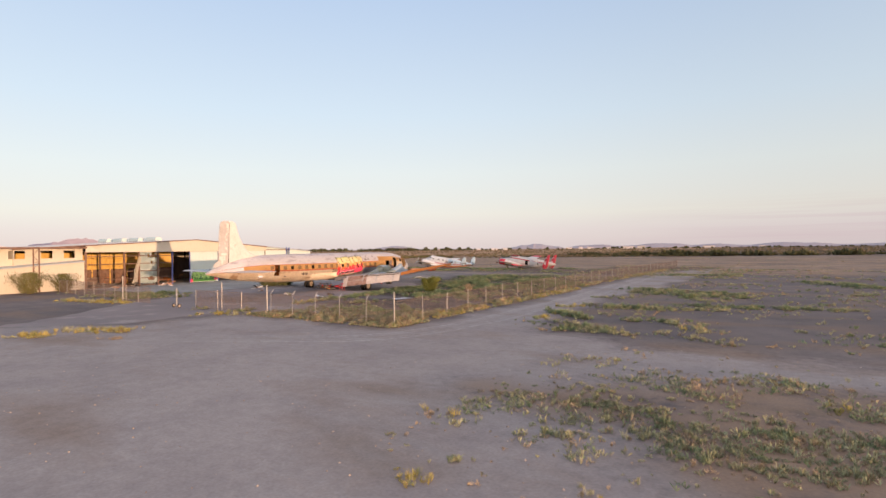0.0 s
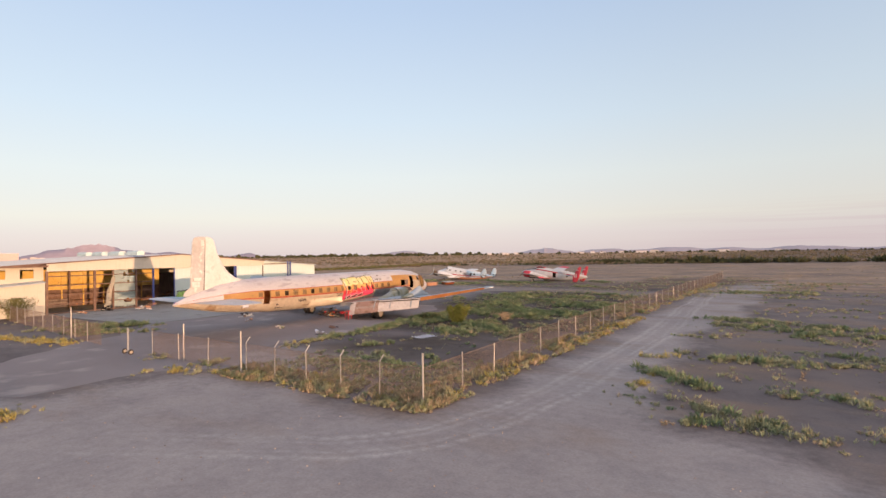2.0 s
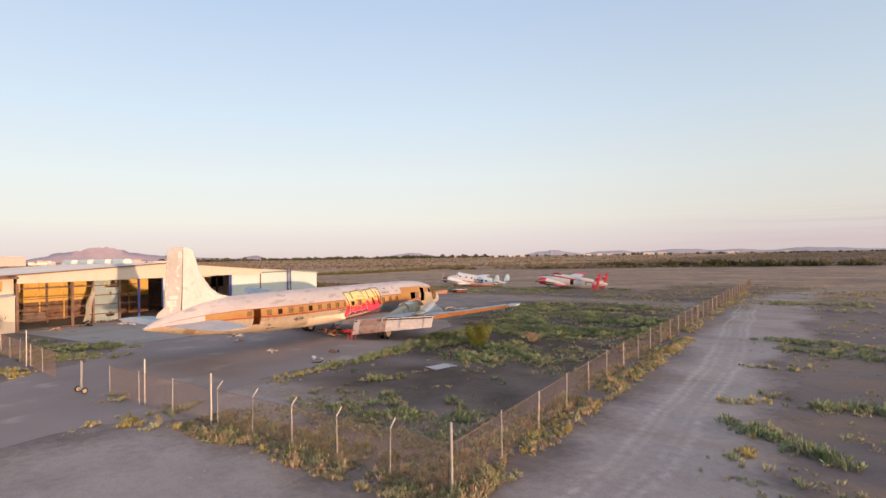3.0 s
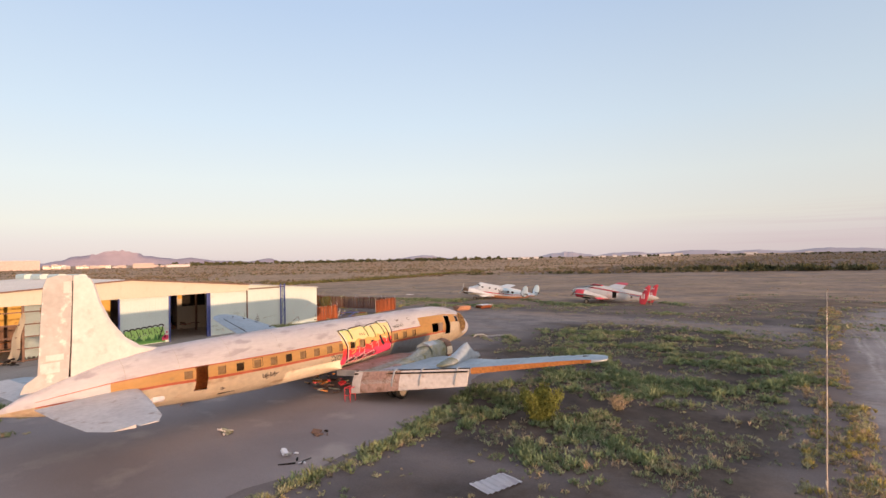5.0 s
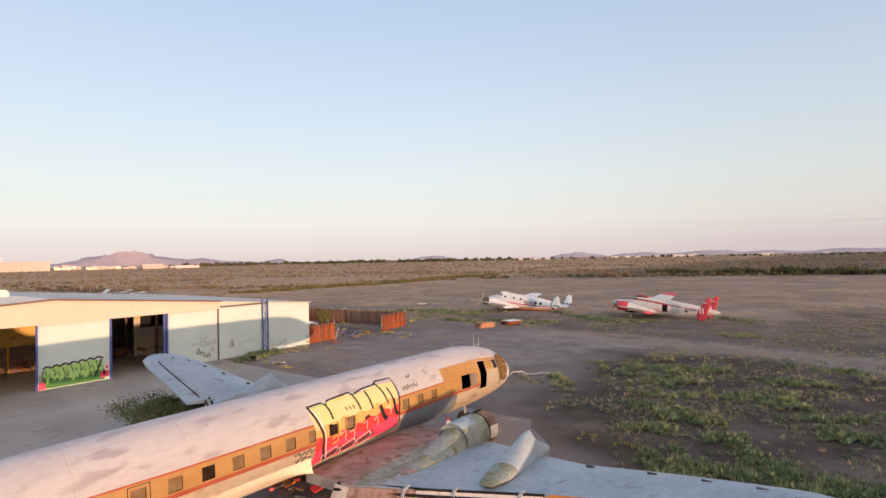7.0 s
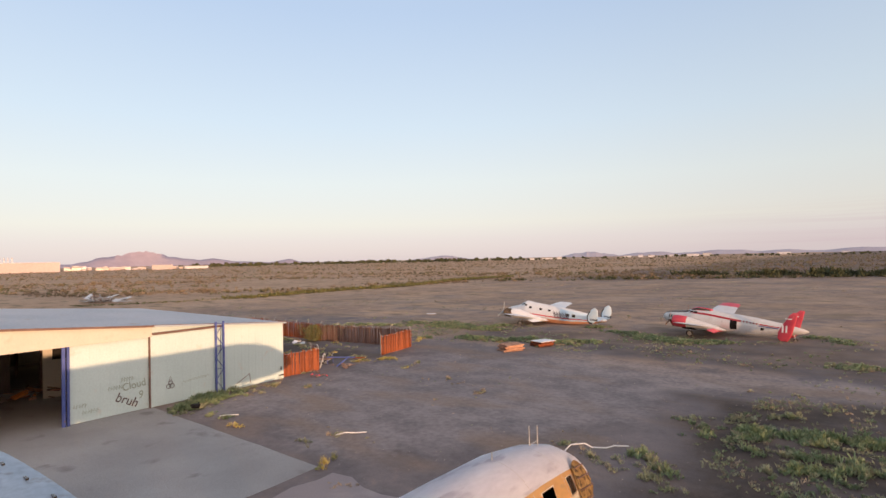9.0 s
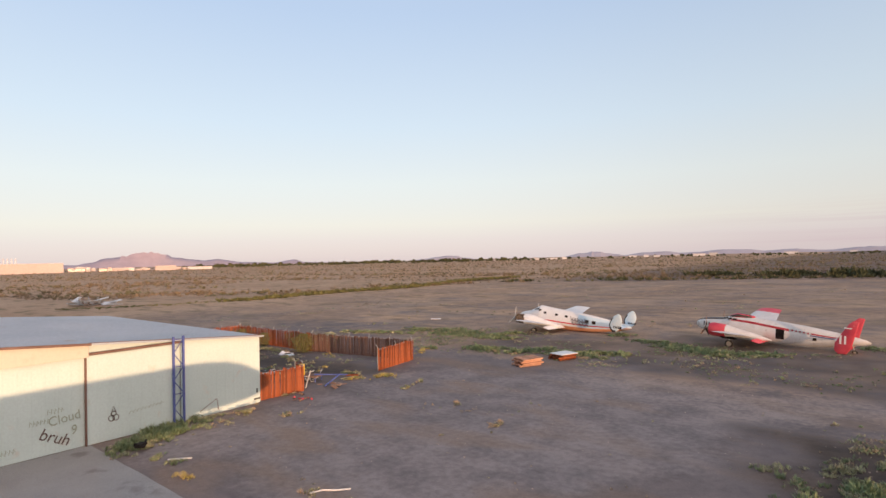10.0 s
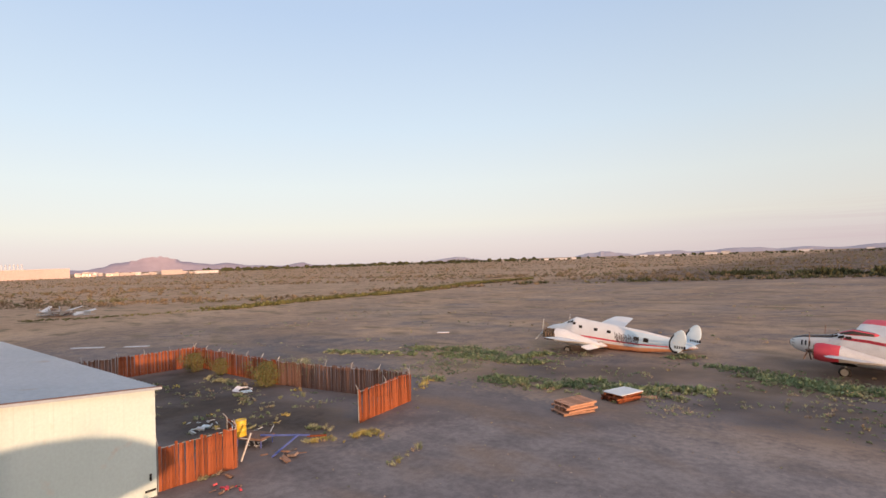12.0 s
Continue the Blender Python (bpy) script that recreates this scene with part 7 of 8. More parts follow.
drift(-87.7, 85.8, -87.2, 86.1, 0.3, "Y")
drift(-64.6, 79.5, -64.4, 81.1, 0.4, "D")
drift(-86.3, 99.9, -85.2, 99.8, 0.5, "G")
# round the two grounded aircraft
drift(-93.1, 109.4, -81.7, 110.1, 1.6, "GO")
drift(-81.7, 102.3, -73.4, 104, 1.6, "GO")
drift(-71.8, 104.4, -66, 106.9, 1.4, "GO")
drift(-63.6, 113.3, -56.4, 112.1, 1.6, "GO")
drift(-98.6, 110.4, -92.2, 113.8, 1.5, "OG")
drift(-105, 104.4, -96.2, 107.7, 1.2, "OG")
drift(-46.7, 122.6, -43.5, 118.9, 1.5, "OG")
drift(-44, 104.7, -41.3, 105, 1.5, "OG")
drift(-81.4, 102.7, -76.5, 101.9, 1.1, "G")
drift(-96.2, 111.4, -88.3, 112.6, 1.4, "OG")
drift(-85.1, 110.2, -83.6, 114.7, 1.3, "G")
drift(-74.3, 105.4, -67.5, 103.9, 1.3, "GO")
drift(-67.8, 116, -64, 115.7, 1, "GO")
drift(-63.1, 113.6, -58.3, 110.8, 1.6, "GO")
drift(-58.8, 111.8, -53.9, 113.5, 1.4, "GO")
drift(-72.1, 118.8, -70.1, 120, 0.8, "GO")
for key, tmpl, lab in (("weed_green", LUSH, "lush green knee-high weeds"), ("weed_olive", OLIVE + TUFT[:4], "olive desert weeds in tufts"), ("weed_gold", OLIVE[:4] + TUFT, "yellow flowering weeds"), ("weed_dry", LOW + TUFT, "dry straw-coloured grass tufts")):
    stamped("weeds", spots[key, True], tmpl, M[key], lab, "weeds")
    stamped("weeds", spots[key, False], FAR, M[key], lab, "weeds")
for key, lab in (("weed_green", "thin green undergrowth"), ("weed_olive", "thin olive undergrowth between the weeds"), ("weed_dry", "thin dry grass between the weeds")):
    stamped("weeds", under[key], UNDER, M[key], lab, "weeds")

# scrub desert beyond the field
SCRUB = [rosettes(R, 3, 7, 0.95, 0.5, 0.075, 0.5, 1.4) for _ in range(8)]
BRUSH = [rosettes(R, 2, 4, 1.0, 0.6, 0.17, 0.5, 1.3) for _ in range(8)]
sc, sc_far, th = [], [], []
for _ in range(56000):
    u = R.random()
    dist = 120 + 1400 * u ** 2.0
    ang = radians(R.uniform(-12, 92))
    x, y = -40 - dist * math.sin(ang), 60 + dist * math.cos(ang)
    lim = 236 + (x + 160) * 0.5 if x > -165 else max(104 if x < -205 else 150, 236 - (-165 - x) * 3.2)
    band = patchy(x * 0.6 + y * 0.3, (y - 0.5 * x) * 1.6, 0.016, 40)
    if y < lim or R.random() > (band + (0.42 if x > -170 else 0.2)) / 0.4:
        continue
    (sc if dist < 420 else sc_far).append((x, y, -0.06, R.uniform(0.45, 1.1) * R.choice((0.6, 0.8, 1.0, 1.5)) * (1 + dist / 1500), R.uniform(0, 6.28)))
for _ in range(620):
    x = R.uniform(-165, 260)
    y = 236 + (min(x, 60) + 160) * 0.5 + abs(R.gauss(0, 9))
    if patchy(x, y, 0.03, 50) > -0.1:
        th.append((x, y, 0, R.uniform(0.9, 2.2) * (1.5 if x > -60 else 1.0), R.uniform(0, 6.28)))
hedge = []
for _ in range(1700):
    y = R.uniform(96, 285)
    x = -178 - 22 * max(0.0, (136 - y) / 40) - 10 * max(0.0, (y - 160) / 125) + 3 * math.sin(y * 0.07) + R.gauss(0, 1.8)
    hedge.append((x, y, -0.1, R.uniform(0.8, 1.6) * (0.35 if y < 128 else 1.0), R.uniform(0, 6.28)))
stamped("hedge_line", hedge, SCRUB, M["bush_olive"], "low olive scrub along the field's edge", "scrub")
for bush_x, bush_y, bush_s in ((-104, 311, 3.4), (-97, 313, 2.6), (-75, 307, 4.2), (-69, 309, 3.4), (-53, 308, 4.6), (-46, 311, 3.6), (-33, 306, 4.4), (-15, 309, 3.8), (2, 312, 4.2), (22, 317, 4.4)):
    for _ in range(46):
        th.append((bush_x + R.gauss(0, 3.2), bush_y + R.gauss(0, 2.4), 0, bush_s * R.uniform(0.5, 1.05), R.uniform(0, 6.28)))
stamped("desert_scrub", sc, SCRUB, M["scrub"], "brown desert scrub in loose bands", "scrub")
stamped("desert_scrub", sc_far, BRUSH, M["scrub"], "brown desert scrub reaching far off", "scrub")
stamped("thicket", th, SCRUB, M["thicket"], "dark line of desert bushes along the field's edge", "bushes")


def shrub(name, x, y, h, w, material, label, leaves=420, seed=1, trunk=True):
    rng = random.Random(seed)
    t = thing(name, (x, y, 0), label=label, category="shrub")
    bm = bmesh.new()
    tips = []
    for i in range(9):
        a = 2 * math.pi * i / 9 + rng.uniform(-0.3, 0.3)
        p = Vector((0.05 * math.cos(a), 0.05 * math.sin(a), -0.03))
        r = 0.03 * h
        for k in range(4):
            q = p + Vector((w * 0.2 * math.cos(a) * rng.uniform(0.5, 1.2), w * 0.2 * math.sin(a) * rng.uniform(0.5, 1.2), h * 0.24 * rng.uniform(0.7, 1.1)))
            rod(bm, p, q, r, 5, r2=r * 0.7)
            p, r = q, r * 0.7
            tips.append(p.copy())
    part("branches", bm, M["bark"], t)
    bm = bmesh.new()
    for _ in range(int(leaves * 4.2)):
        c = rng.choice(tips) + Vector((rng.gauss(0, w * 0.12), rng.gauss(0, w * 0.12), rng.gauss(0, h * 0.09)))
        if rng.random() < 0.55:
            a, q = rng.uniform(0, 6.28), math.sqrt(rng.random())
            z = h * rng.uniform(0.05, 1.0)
            wide = 0.5 * w * math.sqrt(max(0.05, 1 - ((z / h - 0.45) / 0.62) ** 2)) * (0.85 + 0.3 * noise.noise(Vector((math.cos(a) * 2, math.sin(a) * 2, z * 2 + seed))))
            c = Vector((wide * q * math.cos(a), wide * q * math.sin(a), z))
        c.z = max(0.05, c.z)
        s = rng.uniform(0.03, 0.055) * (0.6 + 0.4 * h)
        e = Euler((rng.uniform(0, 6), rng.uniform(0, 6), rng.uniform(0, 6))).to_matrix()
        bm.faces.new([bm.verts.new(c + e @ Vector(v) * s) for v in ((-1, 0, 0), (0, -0.45, 0.1), (1, 0, 0), (0, 0.45, 0.1))])
    part("foliage", bm, material, t)
    return t


shrub("bush", -35.5, 50.6, 1.7, 1.15, M["bush_yellow"], "tall yellow-green bush among the weeds", 4200, 3)
shrub("bush", -33.0, 55.0, 0.8, 0.9, M["weed_dry"], "small dry orange bush in the weeds", 300, 4)
shrub("bush", -62.8, 50.4, 2.0, 2.8, M["bush_dark"], "dark green bush before the hangar", 5200, 5)
shrub("bush", -61.6, 52.0, 1.9, 2.4, M["bush_dark"], "dark green bush beside the far wing", 4200, 6)
shrub("bush", -96.5, 90.6, 2.0, 2.6, M["bush_olive"], "olive bush against the yard fence", 1100, 7)
shrub("bush", -108.5, 90.2, 1.8, 2.0, M["bush_olive"], "olive bush in the corner of the yard", 700, 8)
shrub("bush", -104.5, 90.8, 1.6, 1.6, M["bush_olive"], "olive bush growing through the fence", 500, 9)
shrub("bush", -78.5, 27.5, 2.6, 2.6, M["bush_olive"], "leafy bush before the annexe", 1300, 10)
shrub("bush", -78.6, 31.2, 2.3, 2.2, M["bush_olive"], "leafy bush by the annexe wall", 1000, 12)
shrub("bush", -95.0, 93.2, 2.0, 2.2, M["weed_olive"], "bush behind the yard fence", 700, 13)

# ---- the distance ----
def bearing(px_yaw, dist):
    a = radians(px_yaw)
    return Vector((-dist * math.sin(a), dist * math.cos(a), 0))


def ridge(name, dist, profile, seed, material, label):
    """A range of hills as a solid strip; profile: bearing, height."""
    bm = bmesh.new()
    n = 120
    rows = []
    for i in range(n + 1):
        yaw = profile[0][0] + (profile[-1][0] - profile[0][0]) * i / n
        for a, b in zip(profile, profile[1:]):
            if a[0] >= yaw >= b[0]:
                t = (a[0] - yaw) / (a[0] - b[0])
                h = a[1] + (b[1] - a[1]) * t * t * (3 - 2 * t)
        h += 0.13 * h * noise.fractal(Vector((yaw * 4.5, seed, 0)), 1.0, 2.0, 5)
        c = bearing(yaw, dist)
        d = c.normalized()
        rows.append([tuple(c - d * 160 + Vector((0, 0, -4))), tuple(c - d * 60 + Vector((0, 0, h * (0.55 + 0.12 * noise.noise(Vector((yaw * 3, seed, 3))))))), tuple(c + Vector((0, 0, h))), tuple(c + d * 160 + Vector((0, 0, -4)))])
    skin(bm, rows)
    ob = part(name, bm, material, smooth=50)
    return tagged(ob, label, "mountain", kind="structure")


ridge("mountain", 3900, ((84, 2), (80, 22), (76, 30), (72.5, 20), (71.4, 34), (70.3, 58), (69.0, 67), (67.8, 86), (67.0, 93), (66.0, 83), (64.6, 56), (63.2, 42), (62.2, 33), (61.2, 41), (58.7, 18), (55.8, 10), (53.9, 28), (52.8, 8), (50, 2)), 3, M["mountain"], "desert mountain behind the town, coloured mauve with haze")
ridge("hills", 4200, ((42, 2), (40.5, 12), (39.2, 24), (38.2, 32), (37.3, 28), (36.4, 14), (35, 2)), 4, M["mountain_far_haze"], "far hills coloured pale with haze")
ridge("hills", 4000, ((26.2, 2), (25.4, 14), (24.7, 26), (24.0, 27), (23.3, 36), (22.6, 33), (21.9, 22), (21.0, 15), (20.0, 2)), 5, M["mountain_far_haze"], "low hills coloured mauve with haze")
ridge("hills", 4300, ((20.6, 2), (18.4, 22), (16.4, 26), (15.0, 14), (13.4, 18), (11.6, 30), (9.6, 28), (8.0, 16), (6.0, 24), (3.5, 12), (0.8, 28), (-1.5, 22), (-4, 10), (-8, 20), (-13, 10), (-20, 2)), 6, M["mountain_far_haze"], "hills along the horizon, coloured pale with haze")


def far_building(yaw, dist, length, depth, h, material, label, n_win=0, base=0.0):
    c = bearing(yaw, dist)
    t = thing("far_building", (c.x, c.y, base), yaw, label, "building", "far town buildings")
    bm = bmesh.new()
    box(bm, -length / 2, length / 2, 0, depth, -0.5, h)
    part("wall", bm, material, t)
    bm = bmesh.new()
    box(bm, -length / 2 - 0.6, length / 2 + 0.6, -0.6, depth + 0.6, h, h + 0.5)
    part("roof", bm, M["far_white"], t)
    for i in range(n_win):
        bm = bmesh.new()
        x = -length / 2 + length * (i + 0.5) / n_win
        box(bm, x - length / n_win * 0.28, x + length / n_win * 0.28, -0.15, 0.1, h * 0.3, h * 0.65)
        part("window", bm, M["pane_tan"], t)
    return t


for yaw, dist, length, h, m in ((29.2, 1800, 22, 4, "far_white"), (27.6, 1900, 34, 4, "far_white"), (26.4, 1900, 16, 5, "far_white"), (19.8, 2100, 26, 5, "far_white"), (18.6, 2100, 16, 6, "far_white"), (17.6, 2100, 24, 5, "far_white"), (15.8, 2200, 18, 5, "far_white"), (13.9, 2200, 40, 7, "far_white"),
                                (12.7, 2250, 30, 9, "skin_rudder"), (6.6, 2300, 42, 7, "far_white"), (2.2, 2300, 22, 7, "far_white"), (33.5, 1900, 30, 4, "far_tan")):
    far_building(yaw, dist, length, 20, h, M[m], "long low white building far across the desert")
far_building(75.6, 1250, 150, 60, 17, M["far_tan"], "large pale pink factory hall in the distance", 0)
for k in range(7):
    c = bearing(75.3 + 0.25 * k, 1262)
    t = thing("chimney", (c.x, c.y, 17), label="pale chimney stack on the far factory", category="chimney", group="factory stacks")
    bm = bmesh.new()
    rod(bm, (0, 0, -1), (0, 0, 10), 1.3, 10, r2=1.1)
    part("stack", bm, M["far_white"], t)
rt = random.Random(4)
for i in range(44):
    yaw = 61 + 11.2 * rt.random() ** 0.8
    big = max(0.0, (yaw - 66) / 6)
    far_building(yaw, 1250 + 300 * rt.random(), rt.uniform(4, 11) * (1 + big), 12, rt.uniform(2.0, 5.0) + 7 * big * rt.random(), M[rt.choice(("far_white", "far_tan", "far_tan", "far_tan"))], "small pale town building far off", rt.choice((0, 0, 2, 3)))
far_building(64.6, 1240, 36, 16, 8.5, M["far_tan"], "pale pink block on the edge of the far town")
far_building(61.8, 1260, 44, 14, 5, M["far_white"], "low white shed on the edge of the far town")
# far tree line
FARTREE = [leaf_clump(R, 60, 9.0, 4.0, 0.2, 1.5) for _ in range(6)]
ft = []
for _ in range(1500):
    yaw = R.uniform(-12, 64)
    d = R.uniform(1500, 2400)
    if 30 < yaw < 62 or patchy(yaw * 1.1, d * 0.01, 1.0, 60) > 0.1:
        c = bearing(yaw, d)
        ft.append((c.x, c.y, 0, R.uniform(0.4, 1.1) * R.choice((0.7, 0.8, 1.0, 1.5)) * (1.0 if yaw > 30 else 0.7), R.uniform(0, 6.28)))
stamped("far_trees", ft, FARTREE, M["thicket"], "dark far line of trees on the skyline", "trees")


# ---- graffiti and marks on the hangar ----
def wall_stroke(bm, pts, width, x):
    """A painted line on the hangar front through points of (y, z)."""
    prev = None
    for i, p in enumerate(pts):
        a, b = pts[max(0, i - 1)], pts[min(len(pts) - 1, i + 1)]
        L = math.hypot(b[0] - a[0], b[1] - a[1]) or 1
        ny, nz = -(b[1] - a[1]) / L * width / 2, (b[0] - a[0]) / L * width / 2
        cur = [bm.verts.new((x, p[0] + ny, p[1] + nz)), bm.verts.new((x, p[0] - ny, p[1] - nz))]
        if prev:
            bm.faces.new((prev[0], prev[1], cur[1], cur[0]))
        prev = cur


def wall_blob(bm, pts, x):
    bm.faces.new([bm.verts.new((x, *p)) for p in pts])


GX = HX + 0.1 + 0.03
bm = bmesh.new()
wall_blob(bm, [(50.3, 0.3), (54.4, 0.3), (54.5, 1.1), (54.35, 1.7), (53.5, 1.78), (52.5, 1.68), (51.4, 1.72), (50.5, 1.6), (50.28, 1.1)], GX)
hpart("graffiti_backing", bm, M["g_green"], "bright green graffiti ground")
bm = bmesh.new()
rng = random.Random(2)
for i in range(44):
    y = 50.3 + 4.05 * i / 43
    t = rng.uniform(0.45, 1.05)
    wall_blob(bm, [(y, 0.12), (y + 0.2, 0.1), (y + 0.16, t), (y + 0.05, t - 0.1)], GX + 0.003 + 0.001 * (i % 3))
tagged(hpart("graffiti_foot", bm, M["g_deep"]), "dark green foot of the graffiti", kind="stuff")
for i in range(7):
    bm = bmesh.new()
    y = 50.35 + 0.58 * i
    z = 1.6 + 0.04 * i
    wall_stroke(bm, [(y, z), (y + 0.16, z + 0.14), (y + 0.36, z + 0.14), (y + 0.5, z + 0.02), (y + 0.62, z + 0.06)], 0.13, GX + 0.008)
    hpart("graffiti_outline", bm, M["g_black"])
    bm = bmesh.new()
    wall_stroke(bm, [(y + 0.1, z - 0.1), (y + 0.2, z - 0.45), (y + rng.uniform(0.05, 0.3), z - 0.7), (y + 0.42, z - 0.35), (y + 0.5, z - 0.75)], 0.06, GX + 0.009)
    hpart("graffiti_letter", bm, M["g_black"])
bm = bmesh.new()
wall_stroke(bm, [(54.3, 1.75), (54.15, 1.2), (53.95, 0.75), (53.85, 0.4)], 0.12, GX + 0.01)
hpart("graffiti_outline", bm, M["g_black"])
bm = bmesh.new()
wall_stroke(bm, [(50.35, 1.5), (50.28, 1.0), (50.4, 0.6)], 0.08, GX + 0.01)
hpart("graffiti_outline", bm, M["g_black"])
bm = bmesh.new()
wall_stroke(bm, [(51.9, 1.0), (51.85, 0.75), (52.1, 0.7), (52.15, 1.0), (52.4, 1.15), (52.7, 0.95)], 0.03, GX + 0.012)
hpart("graffiti_highlight", bm, M["g_white"])
for pts, key in (([(50.02, 0.06), (50.55, 0.1), (50.42, 0.6), (50.25, 0.72), (50.08, 0.55)], "g_pink"), ([(50.05, 0.6), (50.3, 0.7), (50.25, 1.2), (50.08, 1.1)], "g_faint"), ([(54.2, 0.25), (54.85, 0.3), (54.88, 0.75), (54.5, 0.85), (54.2, 0.6)], "g_pink"),
                 ([(54.55, 0.8), (54.9, 0.75), (54.9, 1.35), (54.65, 1.3)], "g_white"), ([(54.4, 0.5), (54.6, 0.45), (54.62, 0.75), (54.45, 0.8)], "g_black"), ([(54.6, 1.0), (54.78, 0.95), (54.8, 1.2), (54.65, 1.2)], "g_pink")):
    bm = bmesh.new()
    wall_blob(bm, pts, GX + 0.013 + (0.004 if key in ("g_black", "g_pink") else 0.0))
    hpart("graffiti_patch", bm, M[key])


def words(text, y, z, size, material, x, tilt=0.0, squash=1.0):
    cu = bpy.data.curves.new("lettering", "FONT")
    cu.body, cu.size, cu.extrude = text, size, 0.002
    cu.materials.append(M[material])
    ob = new("lettering", cu)
    ob.parent = hangar
    ob.matrix_basis = HM @ Matrix.Translation((x, y, z)) @ Euler((radians(90), 0, radians(90))).to_matrix().to_4x4() @ Euler((0, 0, radians(tilt))).to_matrix().to_4x4() @ Matrix.Diagonal((squash, 1, 1, 1))
    return ob


DX = HX + 0.1 + 0.034
words("bruh", 62.25, 0.98, 0.85, "g_brown", DX, tilt=-27, squash=0.95)
words("Cloud", 62.75, 1.52, 0.72, "g_faint", DX + 0.004, tilt=6, squash=0.85)
words("9", 63.75, 0.85, 0.75, "g_faint", DX + 0.004, tilt=-5, squash=0.8)
rng = random.Random(12)
for y0, y1, z in ((61.9, 63.0, 1.7), (62.7, 63.6, 2.15), (59.9, 60.7, 0.95), (60.4, 61.4, 0.5)):
    bm = bmesh.new()
    k = int((y1 - y0) / 0.16)
    for i in range(k):
        y = y0 + i * 0.16
        wall_stroke(bm, [(y, z + rng.uniform(0, 0.05)), (y + 0.03, z + 0.28), (y + 0.1, z + rng.uniform(0.05, 0.2))], 0.035, DX + 0.002)
    hpart("scrawl", bm, M["g_faint"], "faint green scrawl")
bm = bmesh.new()
EX = HX + 0.22 + 0.034
for c, z, r in ((65.75, 1.28, 0.16), (65.98, 1.28, 0.16), (65.87, 1.52, 0.13)):
    wall_stroke(bm, [(c + r * math.sin(a * 0.4), z + r * math.cos(a * 0.4)) for a in range(17)], 0.045, EX)
wall_stroke(bm, [(65.72, 1.5), (65.87, 1.95), (66.02, 1.5)], 0.045, EX + 0.002)
hpart("scrawl", bm, M["g_brown"], "small dark drawn figure")
bm = bmesh.new()
for i in range(9):
    y = 66.7 + 0.22 * i
    wall_stroke(bm, [(y, 1.3 + 0.02 * i), (y + 0.12, 1.5 + 0.02 * i), (y + 0.22, 1.36 + 0.02 * i)], 0.03, EX)
hpart("scrawl", bm, M["g_faint"])
bm = bmesh.new()
box(bm, HX + 0.03, HX + 0.07, 75.25, 75.33, 0.75, 1.05)
hpart("wall_box", bm, M["dark"])
bm = bmesh.new()
box(bm, HX + 0.03, HX + 0.09, 75.05, 75.5, 0.28, 0.36)
hpart("wall_bracket", bm, M["dark"])
bm = bmesh.new()
rod(bm, (HX + 0.4, 70.9, 0.45), (HX + 0.35, 72.1, 1.05), 0.02, 6)
rod(bm, (HX + 0.35, 72.1, 1.05), (HX + 0.35, 72.2, 0.3), 0.02, 6)
hpart("bent_pipe", bm, M["rust_steel"])


# ---- loose things ----
def pallet_stack(x, y, rz, n, w, d, tilt, label, top=None, wood="plank"):
    t = thing("pallet_stack", (x, y, 0), rz, label, "pallets", "stacked panels on the field")
    for i in range(n):
        ox, oy, a = random.uniform(-0.2, 0.2), random.uniform(-0.15, 0.15), random.uniform(-7, 7)
        m = Matrix.Translation((ox, oy, 0.03 + 0.17 * i)) @ pose(0, 0, 0, tilt * i, 0, a)
        frame_ = None
        for k in range(3):
            bm = bmesh.new()
            box(bm, -w / 2, w / 2, -d / 2 + k * (d - 0.12) / 2, -d / 2 + k * (d - 0.12) / 2 + 0.12, 0, 0.11, m=m)
            if frame_ is None:
                frame_ = part("pallet", bm, M[wood], t)
            else:
                part("bearer", bm, M[wood], frame_)
        for j in range(7):
            bm = bmesh.new()
            box(bm, -w / 2 + j * w / 7, -w / 2 + (j + 0.86) * w / 7, -d / 2 - random.uniform(0, 0.06), d / 2 + random.uniform(0, 0.06), 0.112, 0.142, m=m)
            part("board", bm, M[wood], frame_)
    if top:
        bm = bmesh.new()
        box(bm, -w / 2 - 0.05, w / 2 + 0.05, -d / 2 - 0.05, d / 2 + 0.05, 0.02 + 0.175 * n, 0.07 + 0.175 * n)
        bmesh.ops.bevel(bm, geom=bm.edges, offset=0.01, segments=1, affect="EDGES")
        part("cover_sheet", bm, M[top], t, "white cover sheet")
    return t


random.seed(3)
pallet_stack(-71.9, 97.4, 62, 4, 2.3, 1.5, 0.6, "leaning stack of worn reddish timber panels")
pallet_stack(-70.4, 101.9, 70, 3, 2.1, 1.6, 0.0, "square stack of reddish panels under a white sheet", "p_white", "redwood")
bm = bmesh.new()
box(bm, -0.5, 0.5, -0.3, 0.3, 0.0, 0.05)
board = tagged(part("board", bm, M["plank"]), "small loose board on the ground", "board")
board.matrix_basis = pose(-69.1, 103.4, 0, 0, 0, 20)

drum = thing("drum", (-84.4, 81.3, 0.56), label="yellow steel drum standing on a low trolley", category="drum")
bm = bmesh.new()
skin(bm, [oval(0, 0, 0, 0.01, 0.01, 20)] and [[(r * math.cos(2 * math.pi * i / 22), r * math.sin(2 * math.pi * i / 22), z) for i in range(22)] for z, r in ((0, 0.28), (0.02, 0.3), (0.29, 0.29), (0.31, 0.305), (0.33, 0.29), (0.6, 0.29), (0.62, 0.305), (0.64, 0.29), (0.87, 0.3), (0.9, 0.295), (0.88, 0.27))])
part("barrel", bm, M["yellow"], drum, smooth=40)
trolley = thing("trolley", (-84.0, 81.9, 0), 20, "grey steel trolley piled with scrap beside the yard gate", "trolley")
